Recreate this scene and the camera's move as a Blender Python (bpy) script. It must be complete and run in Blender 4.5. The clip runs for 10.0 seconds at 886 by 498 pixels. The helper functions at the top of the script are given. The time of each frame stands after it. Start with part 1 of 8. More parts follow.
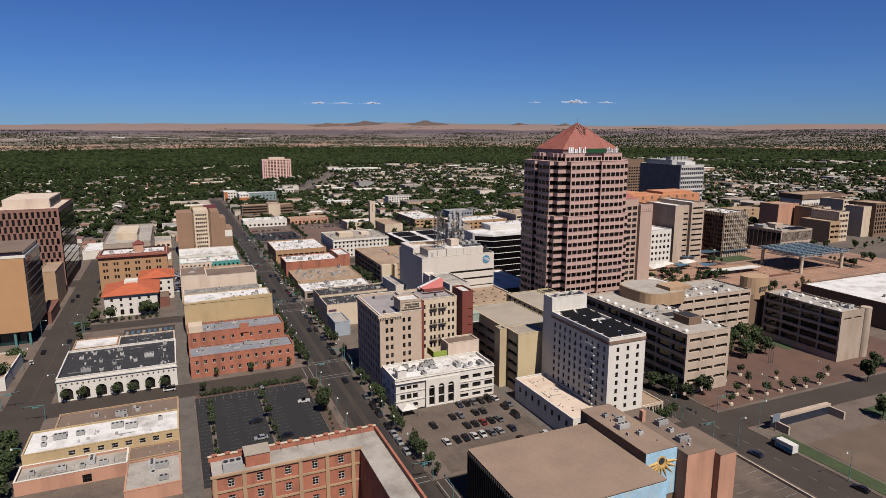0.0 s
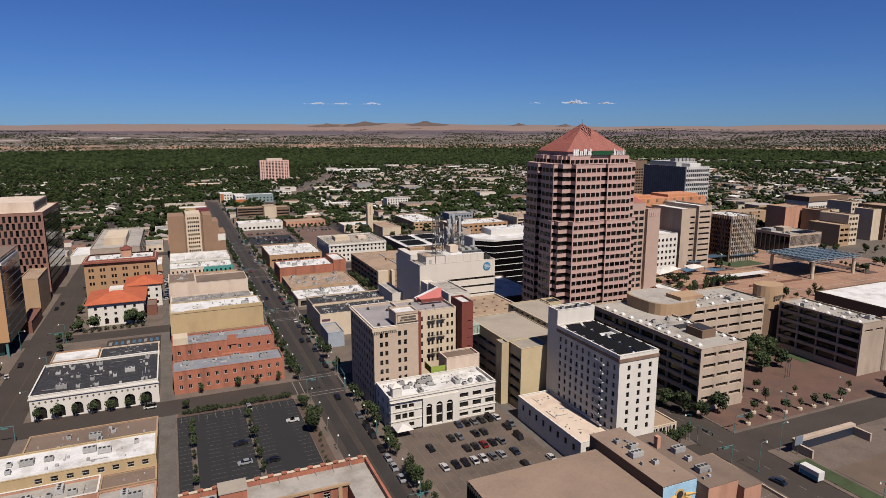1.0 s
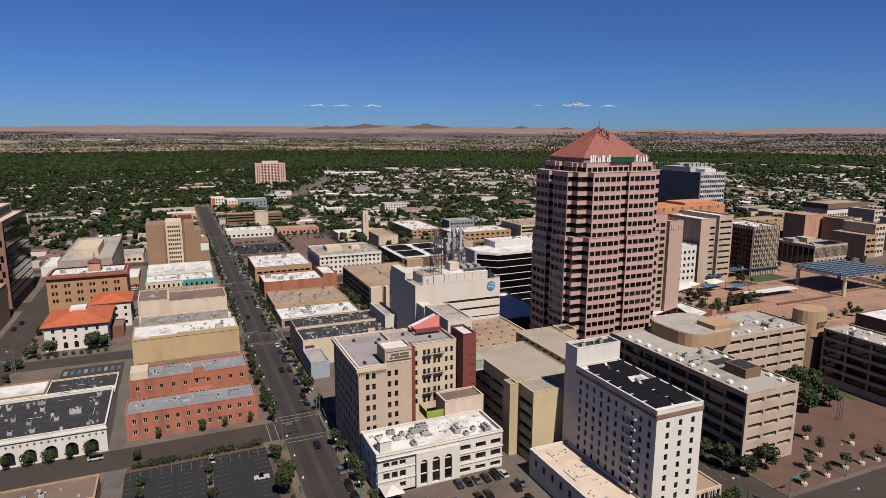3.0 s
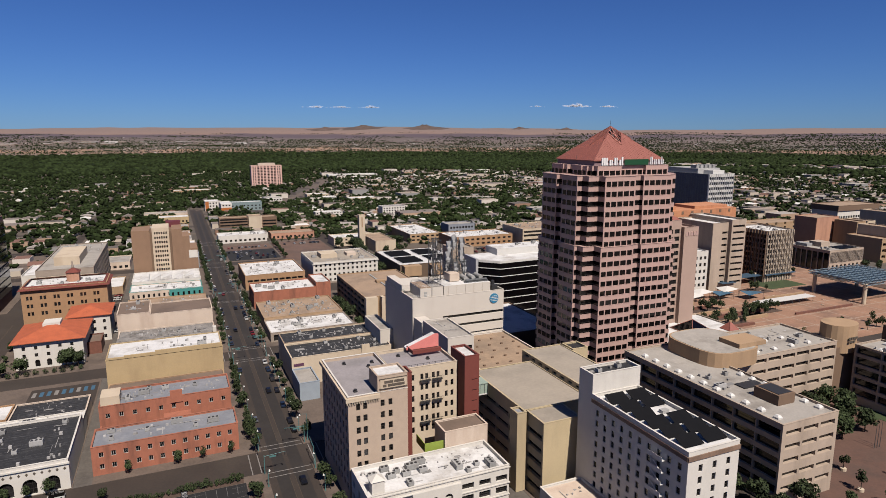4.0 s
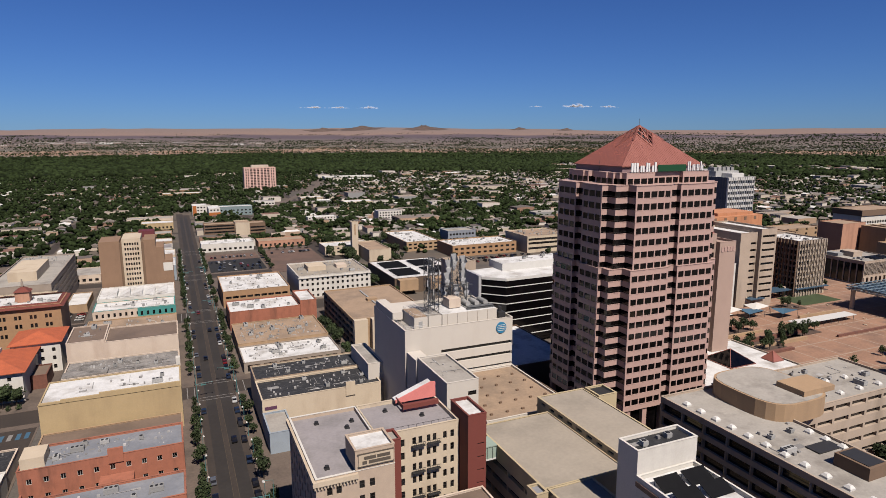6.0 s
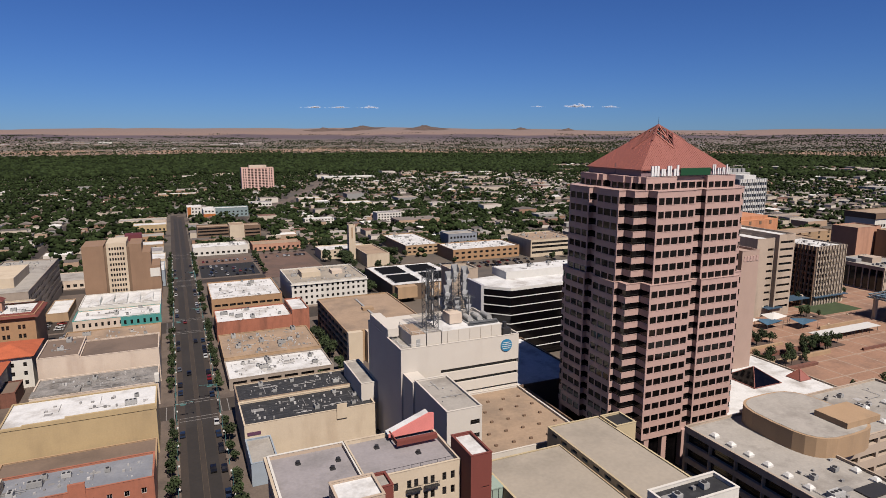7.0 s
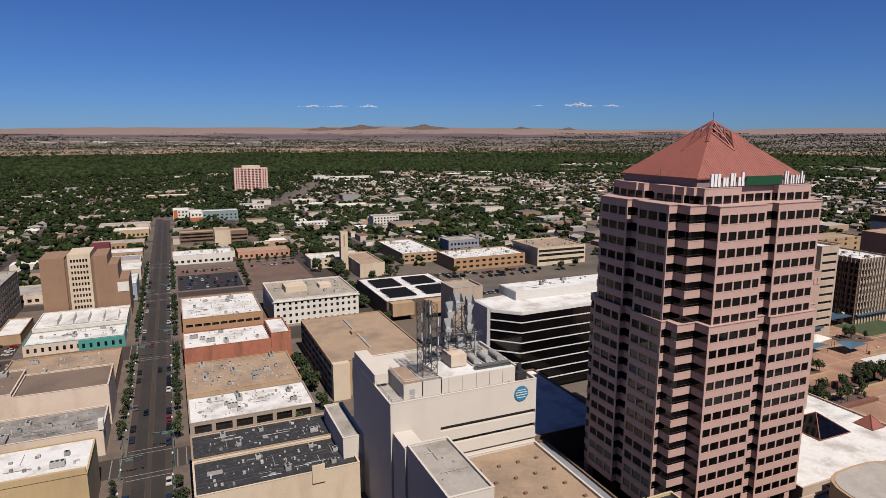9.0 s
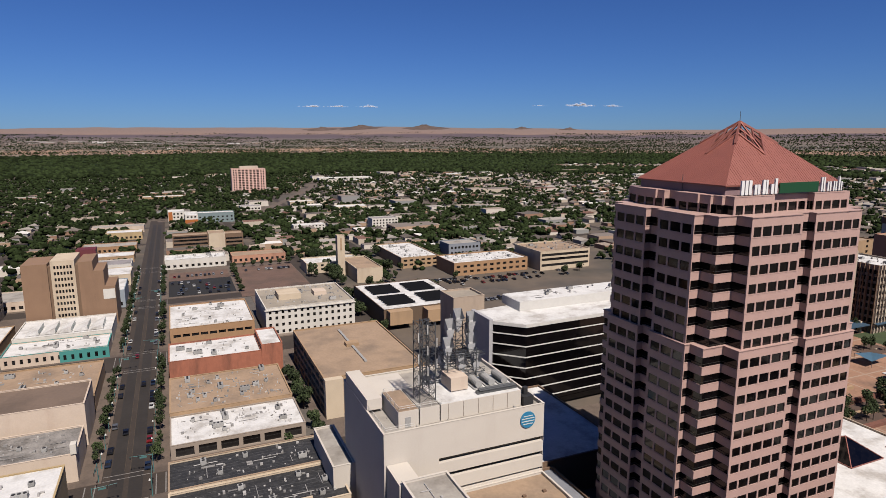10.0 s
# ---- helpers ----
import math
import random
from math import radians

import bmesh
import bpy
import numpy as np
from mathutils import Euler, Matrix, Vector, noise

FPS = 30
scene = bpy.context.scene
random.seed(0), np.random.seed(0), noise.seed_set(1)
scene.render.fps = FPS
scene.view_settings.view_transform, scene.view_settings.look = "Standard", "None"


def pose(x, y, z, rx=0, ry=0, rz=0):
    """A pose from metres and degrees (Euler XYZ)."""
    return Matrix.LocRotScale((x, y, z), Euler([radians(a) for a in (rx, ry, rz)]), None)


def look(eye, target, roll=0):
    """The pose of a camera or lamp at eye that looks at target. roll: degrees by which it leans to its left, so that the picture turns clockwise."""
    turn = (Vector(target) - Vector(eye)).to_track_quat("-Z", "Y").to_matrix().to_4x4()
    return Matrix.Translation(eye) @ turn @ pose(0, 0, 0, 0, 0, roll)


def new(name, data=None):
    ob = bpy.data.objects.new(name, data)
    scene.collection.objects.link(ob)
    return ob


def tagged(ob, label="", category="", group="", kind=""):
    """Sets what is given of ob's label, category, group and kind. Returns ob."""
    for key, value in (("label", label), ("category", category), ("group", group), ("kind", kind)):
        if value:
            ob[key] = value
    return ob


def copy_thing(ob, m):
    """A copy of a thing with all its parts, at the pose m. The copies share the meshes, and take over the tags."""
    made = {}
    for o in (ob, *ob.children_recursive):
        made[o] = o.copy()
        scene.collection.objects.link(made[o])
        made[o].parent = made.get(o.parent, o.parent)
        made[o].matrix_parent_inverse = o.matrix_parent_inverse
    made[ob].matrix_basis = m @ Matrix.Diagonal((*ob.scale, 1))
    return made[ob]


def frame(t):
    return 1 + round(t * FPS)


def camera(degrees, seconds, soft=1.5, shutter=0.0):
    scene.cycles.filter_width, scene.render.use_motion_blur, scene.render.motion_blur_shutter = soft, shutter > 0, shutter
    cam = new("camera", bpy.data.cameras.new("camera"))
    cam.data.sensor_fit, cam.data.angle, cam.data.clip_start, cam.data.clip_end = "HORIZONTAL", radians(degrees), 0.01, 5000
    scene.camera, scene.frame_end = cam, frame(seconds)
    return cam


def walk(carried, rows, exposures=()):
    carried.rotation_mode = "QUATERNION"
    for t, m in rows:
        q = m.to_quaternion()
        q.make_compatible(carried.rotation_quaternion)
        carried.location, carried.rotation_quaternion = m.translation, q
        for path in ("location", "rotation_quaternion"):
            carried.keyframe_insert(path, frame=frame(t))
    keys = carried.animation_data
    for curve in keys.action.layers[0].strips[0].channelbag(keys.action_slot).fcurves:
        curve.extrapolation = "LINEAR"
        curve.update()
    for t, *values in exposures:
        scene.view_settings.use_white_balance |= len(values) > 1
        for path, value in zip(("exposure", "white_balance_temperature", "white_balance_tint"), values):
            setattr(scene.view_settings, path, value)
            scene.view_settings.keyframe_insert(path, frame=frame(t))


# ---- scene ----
cam = camera(71.0, 10.0, soft=0.85)
PATH = [
    (0, (-57.338, -6.46, 102.362), (-56.554, -4.658, 101.989), 0.0),
    (0.5, (-54.228, -0.231, 102.527), (-53.444, 1.571, 102.155), 0.0),
    (1, (-50.728, 7.04, 102.654), (-49.944, 8.842, 102.283), -0.0),
    (1.5, (-47.225, 14.436, 102.801), (-46.441, 16.238, 102.431), -0.0),
    (2, (-43.523, 22.496, 102.897), (-42.739, 24.299, 102.529), -0.0),
    (2.2, (-41.904, 25.849, 102.912), (-41.12, 27.652, 102.547), 0.0),
    (3.3, (-33.369, 45.201, 102.962), (-32.586, 47.005, 102.599), 0.2),
    (3.5, (-31.723, 48.939, 102.972), (-30.938, 50.743, 102.611), -0.0),
    (4, (-27.499, 58.505, 102.967), (-26.714, 60.308, 102.607), -0.0),
    (4.5, (-23.665, 67.364, 103.027), (-22.879, 69.168, 102.667), -0.0),
    (5, (-19.519, 76.656, 103.071), (-18.733, 78.46, 102.712), 0.0),
    (5.5, (-15.238, 85.882, 103.084), (-14.453, 87.686, 102.725), -0.0),
    (5.7, (-13.471, 89.754, 103.079), (-12.684, 91.557, 102.721), -0.1),
    (7, (-2.951, 113.048, 103.051), (-2.166, 114.852, 102.693), 0.0),
    (7.5, (0.998, 122.095, 103.158), (1.783, 123.899, 102.798), -0.0),
    (8, (5.155, 131.602, 103.147), (5.939, 133.407, 102.788), 0.0),
    (8.5, (9.035, 140.757, 103.005), (9.82, 142.561, 102.646), 0.0),
    (9, (12.908, 149.866, 103.019), (13.694, 151.669, 102.659), 0.0),
    (9.5, (16.214, 157.332, 103.217), (17.002, 159.135, 102.858), 0.0),
    (10, (19.229, 163.476, 103.417), (20.014, 165.28, 103.057), 0.0),
]
walk(cam, [(t, look(eye, target, roll)) for t, eye, target, roll in PATH])


# ---- world, sun, exposure ----
SUN_EL, SUN_AZ = radians(53), math.atan2(0.08, -0.997)
world = bpy.data.worlds.new("sky")
scene.world = world
world.use_nodes = True
wn = world.node_tree.nodes
sky = wn.new("ShaderNodeTexSky")
sky.sky_type, sky.sun_disc = "NISHITA", False
sky.sun_elevation, sky.sun_rotation = SUN_EL, SUN_AZ
sky.altitude, sky.air_density, sky.dust_density, sky.ozone_density = 1600, 1.0, 0.25, 1.8
rich = wn.new("ShaderNodeHueSaturation")
rich.inputs["Saturation"].default_value = 1.0
world.node_tree.links.new(sky.outputs[0], rich.inputs["Color"])
clear = wn.new("ShaderNodeVectorMath")
clear.operation = "MULTIPLY"
clear.inputs[1].default_value = (0.52, 0.90, 1.74)
world.node_tree.links.new(rich.outputs[0], clear.inputs[0])
world.node_tree.links.new(clear.outputs[0], wn["Background"].inputs[0])
wn["Background"].inputs[1].default_value = 0.0248
sun_data = bpy.data.lights.new("sun", "SUN")
sun_data.energy, sun_data.angle, sun_data.color = 5.4, radians(0.53), (1.0, 0.90, 0.81)
sun = new("sun", sun_data)
sun_dir = Vector((math.sin(SUN_AZ) * math.cos(SUN_EL), math.cos(SUN_AZ) * math.cos(SUN_EL), math.sin(SUN_EL)))
sun.matrix_world = look(sun_dir * 400, (0, 0, 0))
scene.view_settings.exposure = 0.68


# ---- materials ----
MATS = {}


def darkened(rgb):
    """Puts deeper shade into the base colours: scales all of them down, dark ones most."""
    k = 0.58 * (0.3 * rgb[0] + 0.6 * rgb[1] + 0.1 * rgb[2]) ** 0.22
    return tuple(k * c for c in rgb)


def mat(name, rgb, rough=0.8, metal=0.0, vary=0.12, scale=0.35, fine=4.0, bump=0.0, stain=None, stain_amount=0.0, per_object=0.0, spec=0.5, island=0.0):
    """A surface with grain at two scales, optional stains of another colour, and a tone that differs from piece to piece."""
    if name in MATS:
        return MATS[name]
    rgb = darkened(rgb)
    stain = stain and darkened(stain)
    m = bpy.data.materials.new(name)
    m.use_nodes = True
    nt = m.node_tree
    n, link = nt.nodes, nt.links.new
    p = n["Principled BSDF"]
    p.inputs["Roughness"].default_value, p.inputs["Metallic"].default_value = rough, metal
    p.inputs["Specular IOR Level"].default_value = spec
    geo = n.new("ShaderNodeNewGeometry")
    big, small = n.new("ShaderNodeTexNoise"), n.new("ShaderNodeTexNoise")
    for tex, s in ((big, scale), (small, fine)):
        tex.inputs["Scale"].default_value = s
        tex.inputs["Detail"].default_value = 4.0
        link(geo.outputs["Position"], tex.inputs["Vector"])
    both = n.new("ShaderNodeMath")
    both.operation = "ADD"
    link(big.outputs["Fac"], both.inputs[0])
    link(small.outputs["Fac"], both.inputs[1])
    ramp = n.new("ShaderNodeMapRange")
    ramp.inputs["From Min"].default_value, ramp.inputs["From Max"].default_value = 0.6, 1.4
    ramp.inputs["To Min"].default_value, ramp.inputs["To Max"].default_value = 1 - vary, 1 + vary
    link(both.outputs[0], ramp.inputs["Value"])
    last = ramp.outputs[0]
    for amount, node_type, out in ((per_object, "ShaderNodeObjectInfo", "Random"), (island, "ShaderNodeNewGeometry", "Random Per Island")):
        if amount:
            info = n.new(node_type)
            r2 = n.new("ShaderNodeMapRange")
            r2.inputs["To Min"].default_value, r2.inputs["To Max"].default_value = 1 - amount, 1 + amount
            link(info.outputs[out], r2.inputs["Value"])
            mul = n.new("ShaderNodeMath")
            mul.operation = "MULTIPLY"
            link(last, mul.inputs[0])
            link(r2.outputs[0], mul.inputs[1])
            last = mul.outputs[0]
    tint = n.new("ShaderNodeVectorMath")
    tint.operation = "SCALE"
    tint.inputs[0].default_value = rgb
    if stain is not None:
        st = n.new("ShaderNodeTexNoise")
        st.inputs["Scale"].default_value, st.inputs["Detail"].default_value = scale * 0.45, 6.0
        st.inputs["Roughness"].default_value = 0.65
        run = n.new("ShaderNodeVectorMath")
        run.operation = "MULTIPLY"
        run.inputs[1].default_value = (1.0, 1.0, 0.2)
        link(geo.outputs["Position"], run.inputs[0])
        link(run.outputs[0], st.inputs["Vector"])
        cut = n.new("ShaderNodeMapRange")
        cut.inputs["From Min"].default_value, cut.inputs["From Max"].default_value = 0.48, 0.66
        cut.inputs["To Max"].default_value = stain_amount
        link(st.outputs["Fac"], cut.inputs["Value"])
        mix = n.new("ShaderNodeMix")
        mix.data_type = "RGBA"
        mix.inputs["A"].default_value, mix.inputs["B"].default_value = (*rgb, 1), (*stain, 1)
        link(cut.outputs[0], mix.inputs["Factor"])
        link(mix.outputs["Result"], tint.inputs[0])
    link(last, tint.inputs["Scale"])
    link(tint.outputs[0], p.inputs["Base Color"])
    if bump:
        b = n.new("ShaderNodeBump")
        b.inputs["Strength"].default_value, b.inputs["Distance"].default_value = bump, 0.05
        link(small.outputs["Fac"], b.inputs["Height"])
        link(b.outputs[0], p.inputs["Normal"])
    MATS[name] = m
    return m


ASPHALT = mat("asphalt", (0.068, 0.047, 0.034), 0.9, vary=0.3, scale=0.08, fine=1.2, stain=(0.085, 0.066, 0.050), stain_amount=0.6)
LOT_ASPHALT = mat("lot_asphalt", (0.019, 0.019, 0.021), 0.9, vary=0.25, scale=0.1, fine=1.5)
LOT_BROWN = mat("lot_brown", (0.18, 0.132, 0.10), 0.9, vary=0.25, scale=0.12, fine=1.4, stain=(0.07, 0.06, 0.05), stain_amount=0.6)
PAVING = mat("paving", (0.20, 0.15, 0.117), 0.9, vary=0.25, scale=0.2, fine=1.3, stain=(0.12, 0.09, 0.072), stain_amount=0.7)
ALLEY = mat("alley_concrete", (0.17, 0.15, 0.13), 0.9, vary=0.3, scale=0.25, fine=1.3, stain=(0.12, 0.10, 0.085), stain_amount=0.7)
PLAZA = mat("plaza_brick", (0.185, 0.095, 0.066), 0.9, vary=0.2, scale=0.15, fine=1.5, stain=(0.11, 0.075, 0.06), stain_amount=0.6)
CIVIC = mat("civic_brick", (0.42, 0.235, 0.15), 0.9, vary=0.25, scale=0.1, fine=0.9, stain=(0.24, 0.15, 0.11), stain_amount=0.7)
GRASS = mat("grass", (0.06, 0.10, 0.025), 0.95, vary=0.4, scale=0.2, fine=2.5, bump=0.4)
WHITE_PAINT = mat("road_paint", (0.30, 0.28, 0.26), 0.8, vary=0.25, scale=0.6)
YELLOW_PAINT = mat("road_paint_yellow", (0.12, 0.085, 0.05), 0.8, vary=0.25, scale=0.6)
WHITE_ROOF = mat("white_roof", (0.74, 0.74, 0.73), 0.8, vary=0.16, scale=0.25, fine=1.5, stain=(0.46, 0.43, 0.39), stain_amount=0.8)
GREY_ROOF = mat("grey_roof", (0.38, 0.35, 0.355), 0.85, vary=0.15, scale=0.2, fine=1.4, stain=(0.25, 0.235, 0.23), stain_amount=0.7)
SLATE_ROOF = mat("slate_grey_roof", (0.27, 0.285, 0.32), 0.85, vary=0.15, scale=0.2, fine=1.4, stain=(0.4, 0.4, 0.41), stain_amount=0.5)
TAN_ROOF = mat("tan_roof", (0.45, 0.32, 0.215), 0.9, vary=0.15, scale=0.15, fine=1.2, stain=(0.28, 0.21, 0.155), stain_amount=0.7)
CONC_ROOF = mat("concrete_roof", (0.44, 0.385, 0.31), 0.9, vary=0.12, scale=0.12, fine=1.0, stain=(0.31, 0.275, 0.225), stain_amount=0.7)
BROWN_ROOF = mat("brown_roof", (0.255, 0.18, 0.134), 0.9, vary=0.12, scale=0.12, fine=1.2, stain=(0.15, 0.108, 0.08), stain_amount=0.6)
BLACK_ROOF = mat("black_roof", (0.030, 0.032, 0.038), 0.8, vary=0.5, scale=1.1, fine=3.0, stain=(0.085, 0.085, 0.09), stain_amount=0.6)
DEBRIS_ROOF = mat("weathered_roof", (0.33, 0.31, 0.29), 0.9, vary=0.4, scale=0.4, fine=2.2, stain=(0.16, 0.145, 0.13), stain_amount=0.9)
LIGHT_ROOF = mat("light_grey_roof", (0.45, 0.42, 0.375), 0.85, vary=0.15, scale=0.2, fine=1.4, stain=(0.29, 0.26, 0.225), stain_amount=0.85)
BRICK_RED = mat("red_brick", (0.50, 0.18, 0.105), 0.9, vary=0.16, scale=0.5, fine=5.0, bump=0.3, stain=(0.30, 0.115, 0.07), stain_amount=0.8)
BRICK_DARK = mat("dark_red_brick", (0.27, 0.105, 0.068), 0.9, vary=0.3, scale=0.8, fine=5.0, bump=0.3, stain=(0.19, 0.08, 0.06), stain_amount=0.8)
BRICK_ORANGE = mat("orange_brick", (0.48, 0.285, 0.15), 0.9, vary=0.14, scale=0.5, fine=5.0, bump=0.3)
STUCCO_YELLOW = mat("yellow_stucco", (0.56, 0.42, 0.225), 0.9, vary=0.08, scale=0.25, fine=3.0, stain=(0.47, 0.345, 0.19), stain_amount=0.7)
STUCCO_CREAM = mat("cream_stucco", (0.66, 0.55, 0.41), 0.9, vary=0.08, scale=0.25, fine=3.0, stain=(0.53, 0.42, 0.30), stain_amount=0.6)
STUCCO_PINK = mat("pale_pink_stucco", (0.70, 0.58, 0.47), 0.9, vary=0.08, scale=0.25, fine=3.0, stain=(0.58, 0.45, 0.355), stain_amount=0.8)
STUCCO_WHITE = mat("white_stucco", (0.72, 0.69, 0.63), 0.9, vary=0.07, scale=0.3, fine=3.0, stain=(0.6, 0.57, 0.51), stain_amount=0.5)
STUCCO_BROWN = mat("brown_stucco", (0.255, 0.16, 0.10), 0.9, vary=0.08, scale=0.25, fine=3.0)
STUCCO_TAN = mat("tan_stucco", (0.50, 0.335, 0.195), 0.9, vary=0.08, scale=0.2, fine=3.0, stain=(0.37, 0.255, 0.16), stain_amount=0.6)
STUCCO_SALMON = mat("salmon_stucco", (0.60, 0.32, 0.21), 0.9, vary=0.1, scale=0.25, fine=3.0, stain=(0.41, 0.21, 0.14), stain_amount=0.7)
BEIGE_BRICK = mat("beige_brick", (0.56, 0.44, 0.335), 0.9, vary=0.1, scale=0.5, fine=5.0, bump=0.2)
GREY_STONE = mat("grey_beige_stone", (0.40, 0.33, 0.27), 0.9, vary=0.12, scale=0.4, fine=4.0)
ATT_PANEL = mat("off_white_panel", (0.68, 0.63, 0.56), 0.85, vary=0.05, scale=0.15, fine=3.0, stain=(0.61, 0.55, 0.48), stain_amount=0.6)
CONCRETE = mat("concrete", (0.54, 0.43, 0.335), 0.9, vary=0.1, scale=0.25, fine=3.0, stain=(0.38, 0.30, 0.225), stain_amount=0.7)
GARAGE_TAN = mat("tan_concrete", (0.60, 0.49, 0.30), 0.9, vary=0.08, scale=0.2, fine=3.0, stain=(0.44, 0.35, 0.22), stain_amount=0.6)
GRANITE = mat("pink_granite", (0.59, 0.395, 0.345), 0.55, vary=0.09, scale=0.5, fine=4.0, island=0.05)
GRANITE_PALE = mat("pale_pink_panel", (0.52, 0.37, 0.30), 0.75, vary=0.07, scale=0.3, fine=4.0)
RED_METAL = mat("red_metal_roof", (0.52, 0.20, 0.155), 0.42, metal=0.4, vary=0.08, scale=0.3, fine=3.0)
MAUVE_PANEL = mat("mauve_panel", (0.34, 0.23, 0.25), 0.6, vary=0.08, scale=0.4, fine=3.0)
SIGN_WHITE = mat("sign_white", (0.85, 0.85, 0.84), 0.5, vary=0.03)
RED_TILE = mat("red_roof_tile", (0.58, 0.135, 0.05), 0.85, vary=0.25, scale=0.4, fine=3.0, bump=0.5)
RED_PAINT = mat("dark_red_stucco", (0.275, 0.058, 0.04), 0.85, vary=0.08, scale=0.4, fine=3.0)
DARK_GLASS = mat("dark_window_glass", (0.026, 0.025, 0.026), 0.08, vary=0.5, scale=0.3, fine=1.0, spec=0.5, per_object=0.85)
TOWER_GLASS = mat("tower_window_glass", (0.012, 0.010, 0.011), 0.07, vary=0.85, scale=0.35, fine=0.9, spec=0.4, per_object=0.4, bump=0.1)
BLUE_GLASS = mat("blue_window_glass", (0.03, 0.045, 0.07), 0.1, vary=0.25, scale=0.3, fine=1.0, spec=0.7)
FRAME_DARK = mat("dark_window_frame", (0.05, 0.045, 0.04), 0.6)
FRAME_WHITE = mat("white_window_frame", (0.62, 0.6, 0.56), 0.7)
STEEL = mat("galvanised_steel", (0.21, 0.22, 0.23), 0.5, metal=0.6, vary=0.15, scale=1.0)
DARK_STEEL = mat("dark_steel", (0.08, 0.08, 0.085), 0.6, metal=0.4, vary=0.15, scale=1.0)
TEAL_STEEL = mat("teal_painted_steel", (0.10, 0.27, 0.27), 0.6, vary=0.1)
UNIT_GREY = mat("unit_grey", (0.42, 0.42, 0.41), 0.7, vary=0.15, scale=1.5, per_object=0.25)
WHITE_METAL = mat("white_metal", (0.70, 0.69, 0.66), 0.6, vary=0.08, scale=0.8)
GREEN_SIGN = mat("green_panel", (0.008, 0.115, 0.035), 0.5, vary=0.05)
SOLAR = mat("solar_panel", (0.016, 0.016, 0.017), 0.5, spec=0.15, vary=0.3, scale=0.6, fine=3.0, island=0.4)
LOGO_BLUE = mat("logo_blue", (0.03, 0.28, 0.52), 0.6, vary=0.05)
SIGN_TAN = mat("sign_letters", (0.15, 0.12, 0.09), 0.7)
BARK = mat("bark", (0.085, 0.06, 0.042), 0.95, vary=0.3, scale=2.0)
LEAF = mat("leaves", (0.066, 0.098, 0.034), 0.85, vary=0.35, scale=0.15, fine=1.3, per_object=0.3, island=0.3, spec=0.25)
LEAF_FAR = mat("far_leaves", (0.044, 0.066, 0.024), 0.95, vary=0.35, scale=0.006, fine=0.05, island=0.6, spec=0.05)
ORANGE_PANEL = mat("orange_panel", (0.55, 0.17, 0.03), 0.8, vary=0.08)
TEAL_PAINT = mat("teal_paint", (0.07, 0.36, 0.33), 0.8, vary=0.1, scale=0.5)
BLUE_ROOF = mat("blue_metal_roof", (0.09, 0.17, 0.26), 0.5, vary=0.12, scale=0.3, metal=0.2)
SLATE_BLUE = mat("slate_blue_glass", (0.15, 0.165, 0.24), 0.25, vary=0.2, scale=0.15, fine=0.5)
NAVY = mat("navy_panel", (0.035, 0.05, 0.085), 0.4, vary=0.15, scale=0.2)
RUBBER = mat("tyre_rubber", (0.02, 0.02, 0.02), 0.9)
FABRIC_BLUE = mat("blue_shade_fabric", (0.06, 0.17, 0.28), 0.85, vary=0.1)
FABRIC_WHITE = mat("white_shade_fabric", (0.66, 0.64, 0.6), 0.85, vary=0.08)


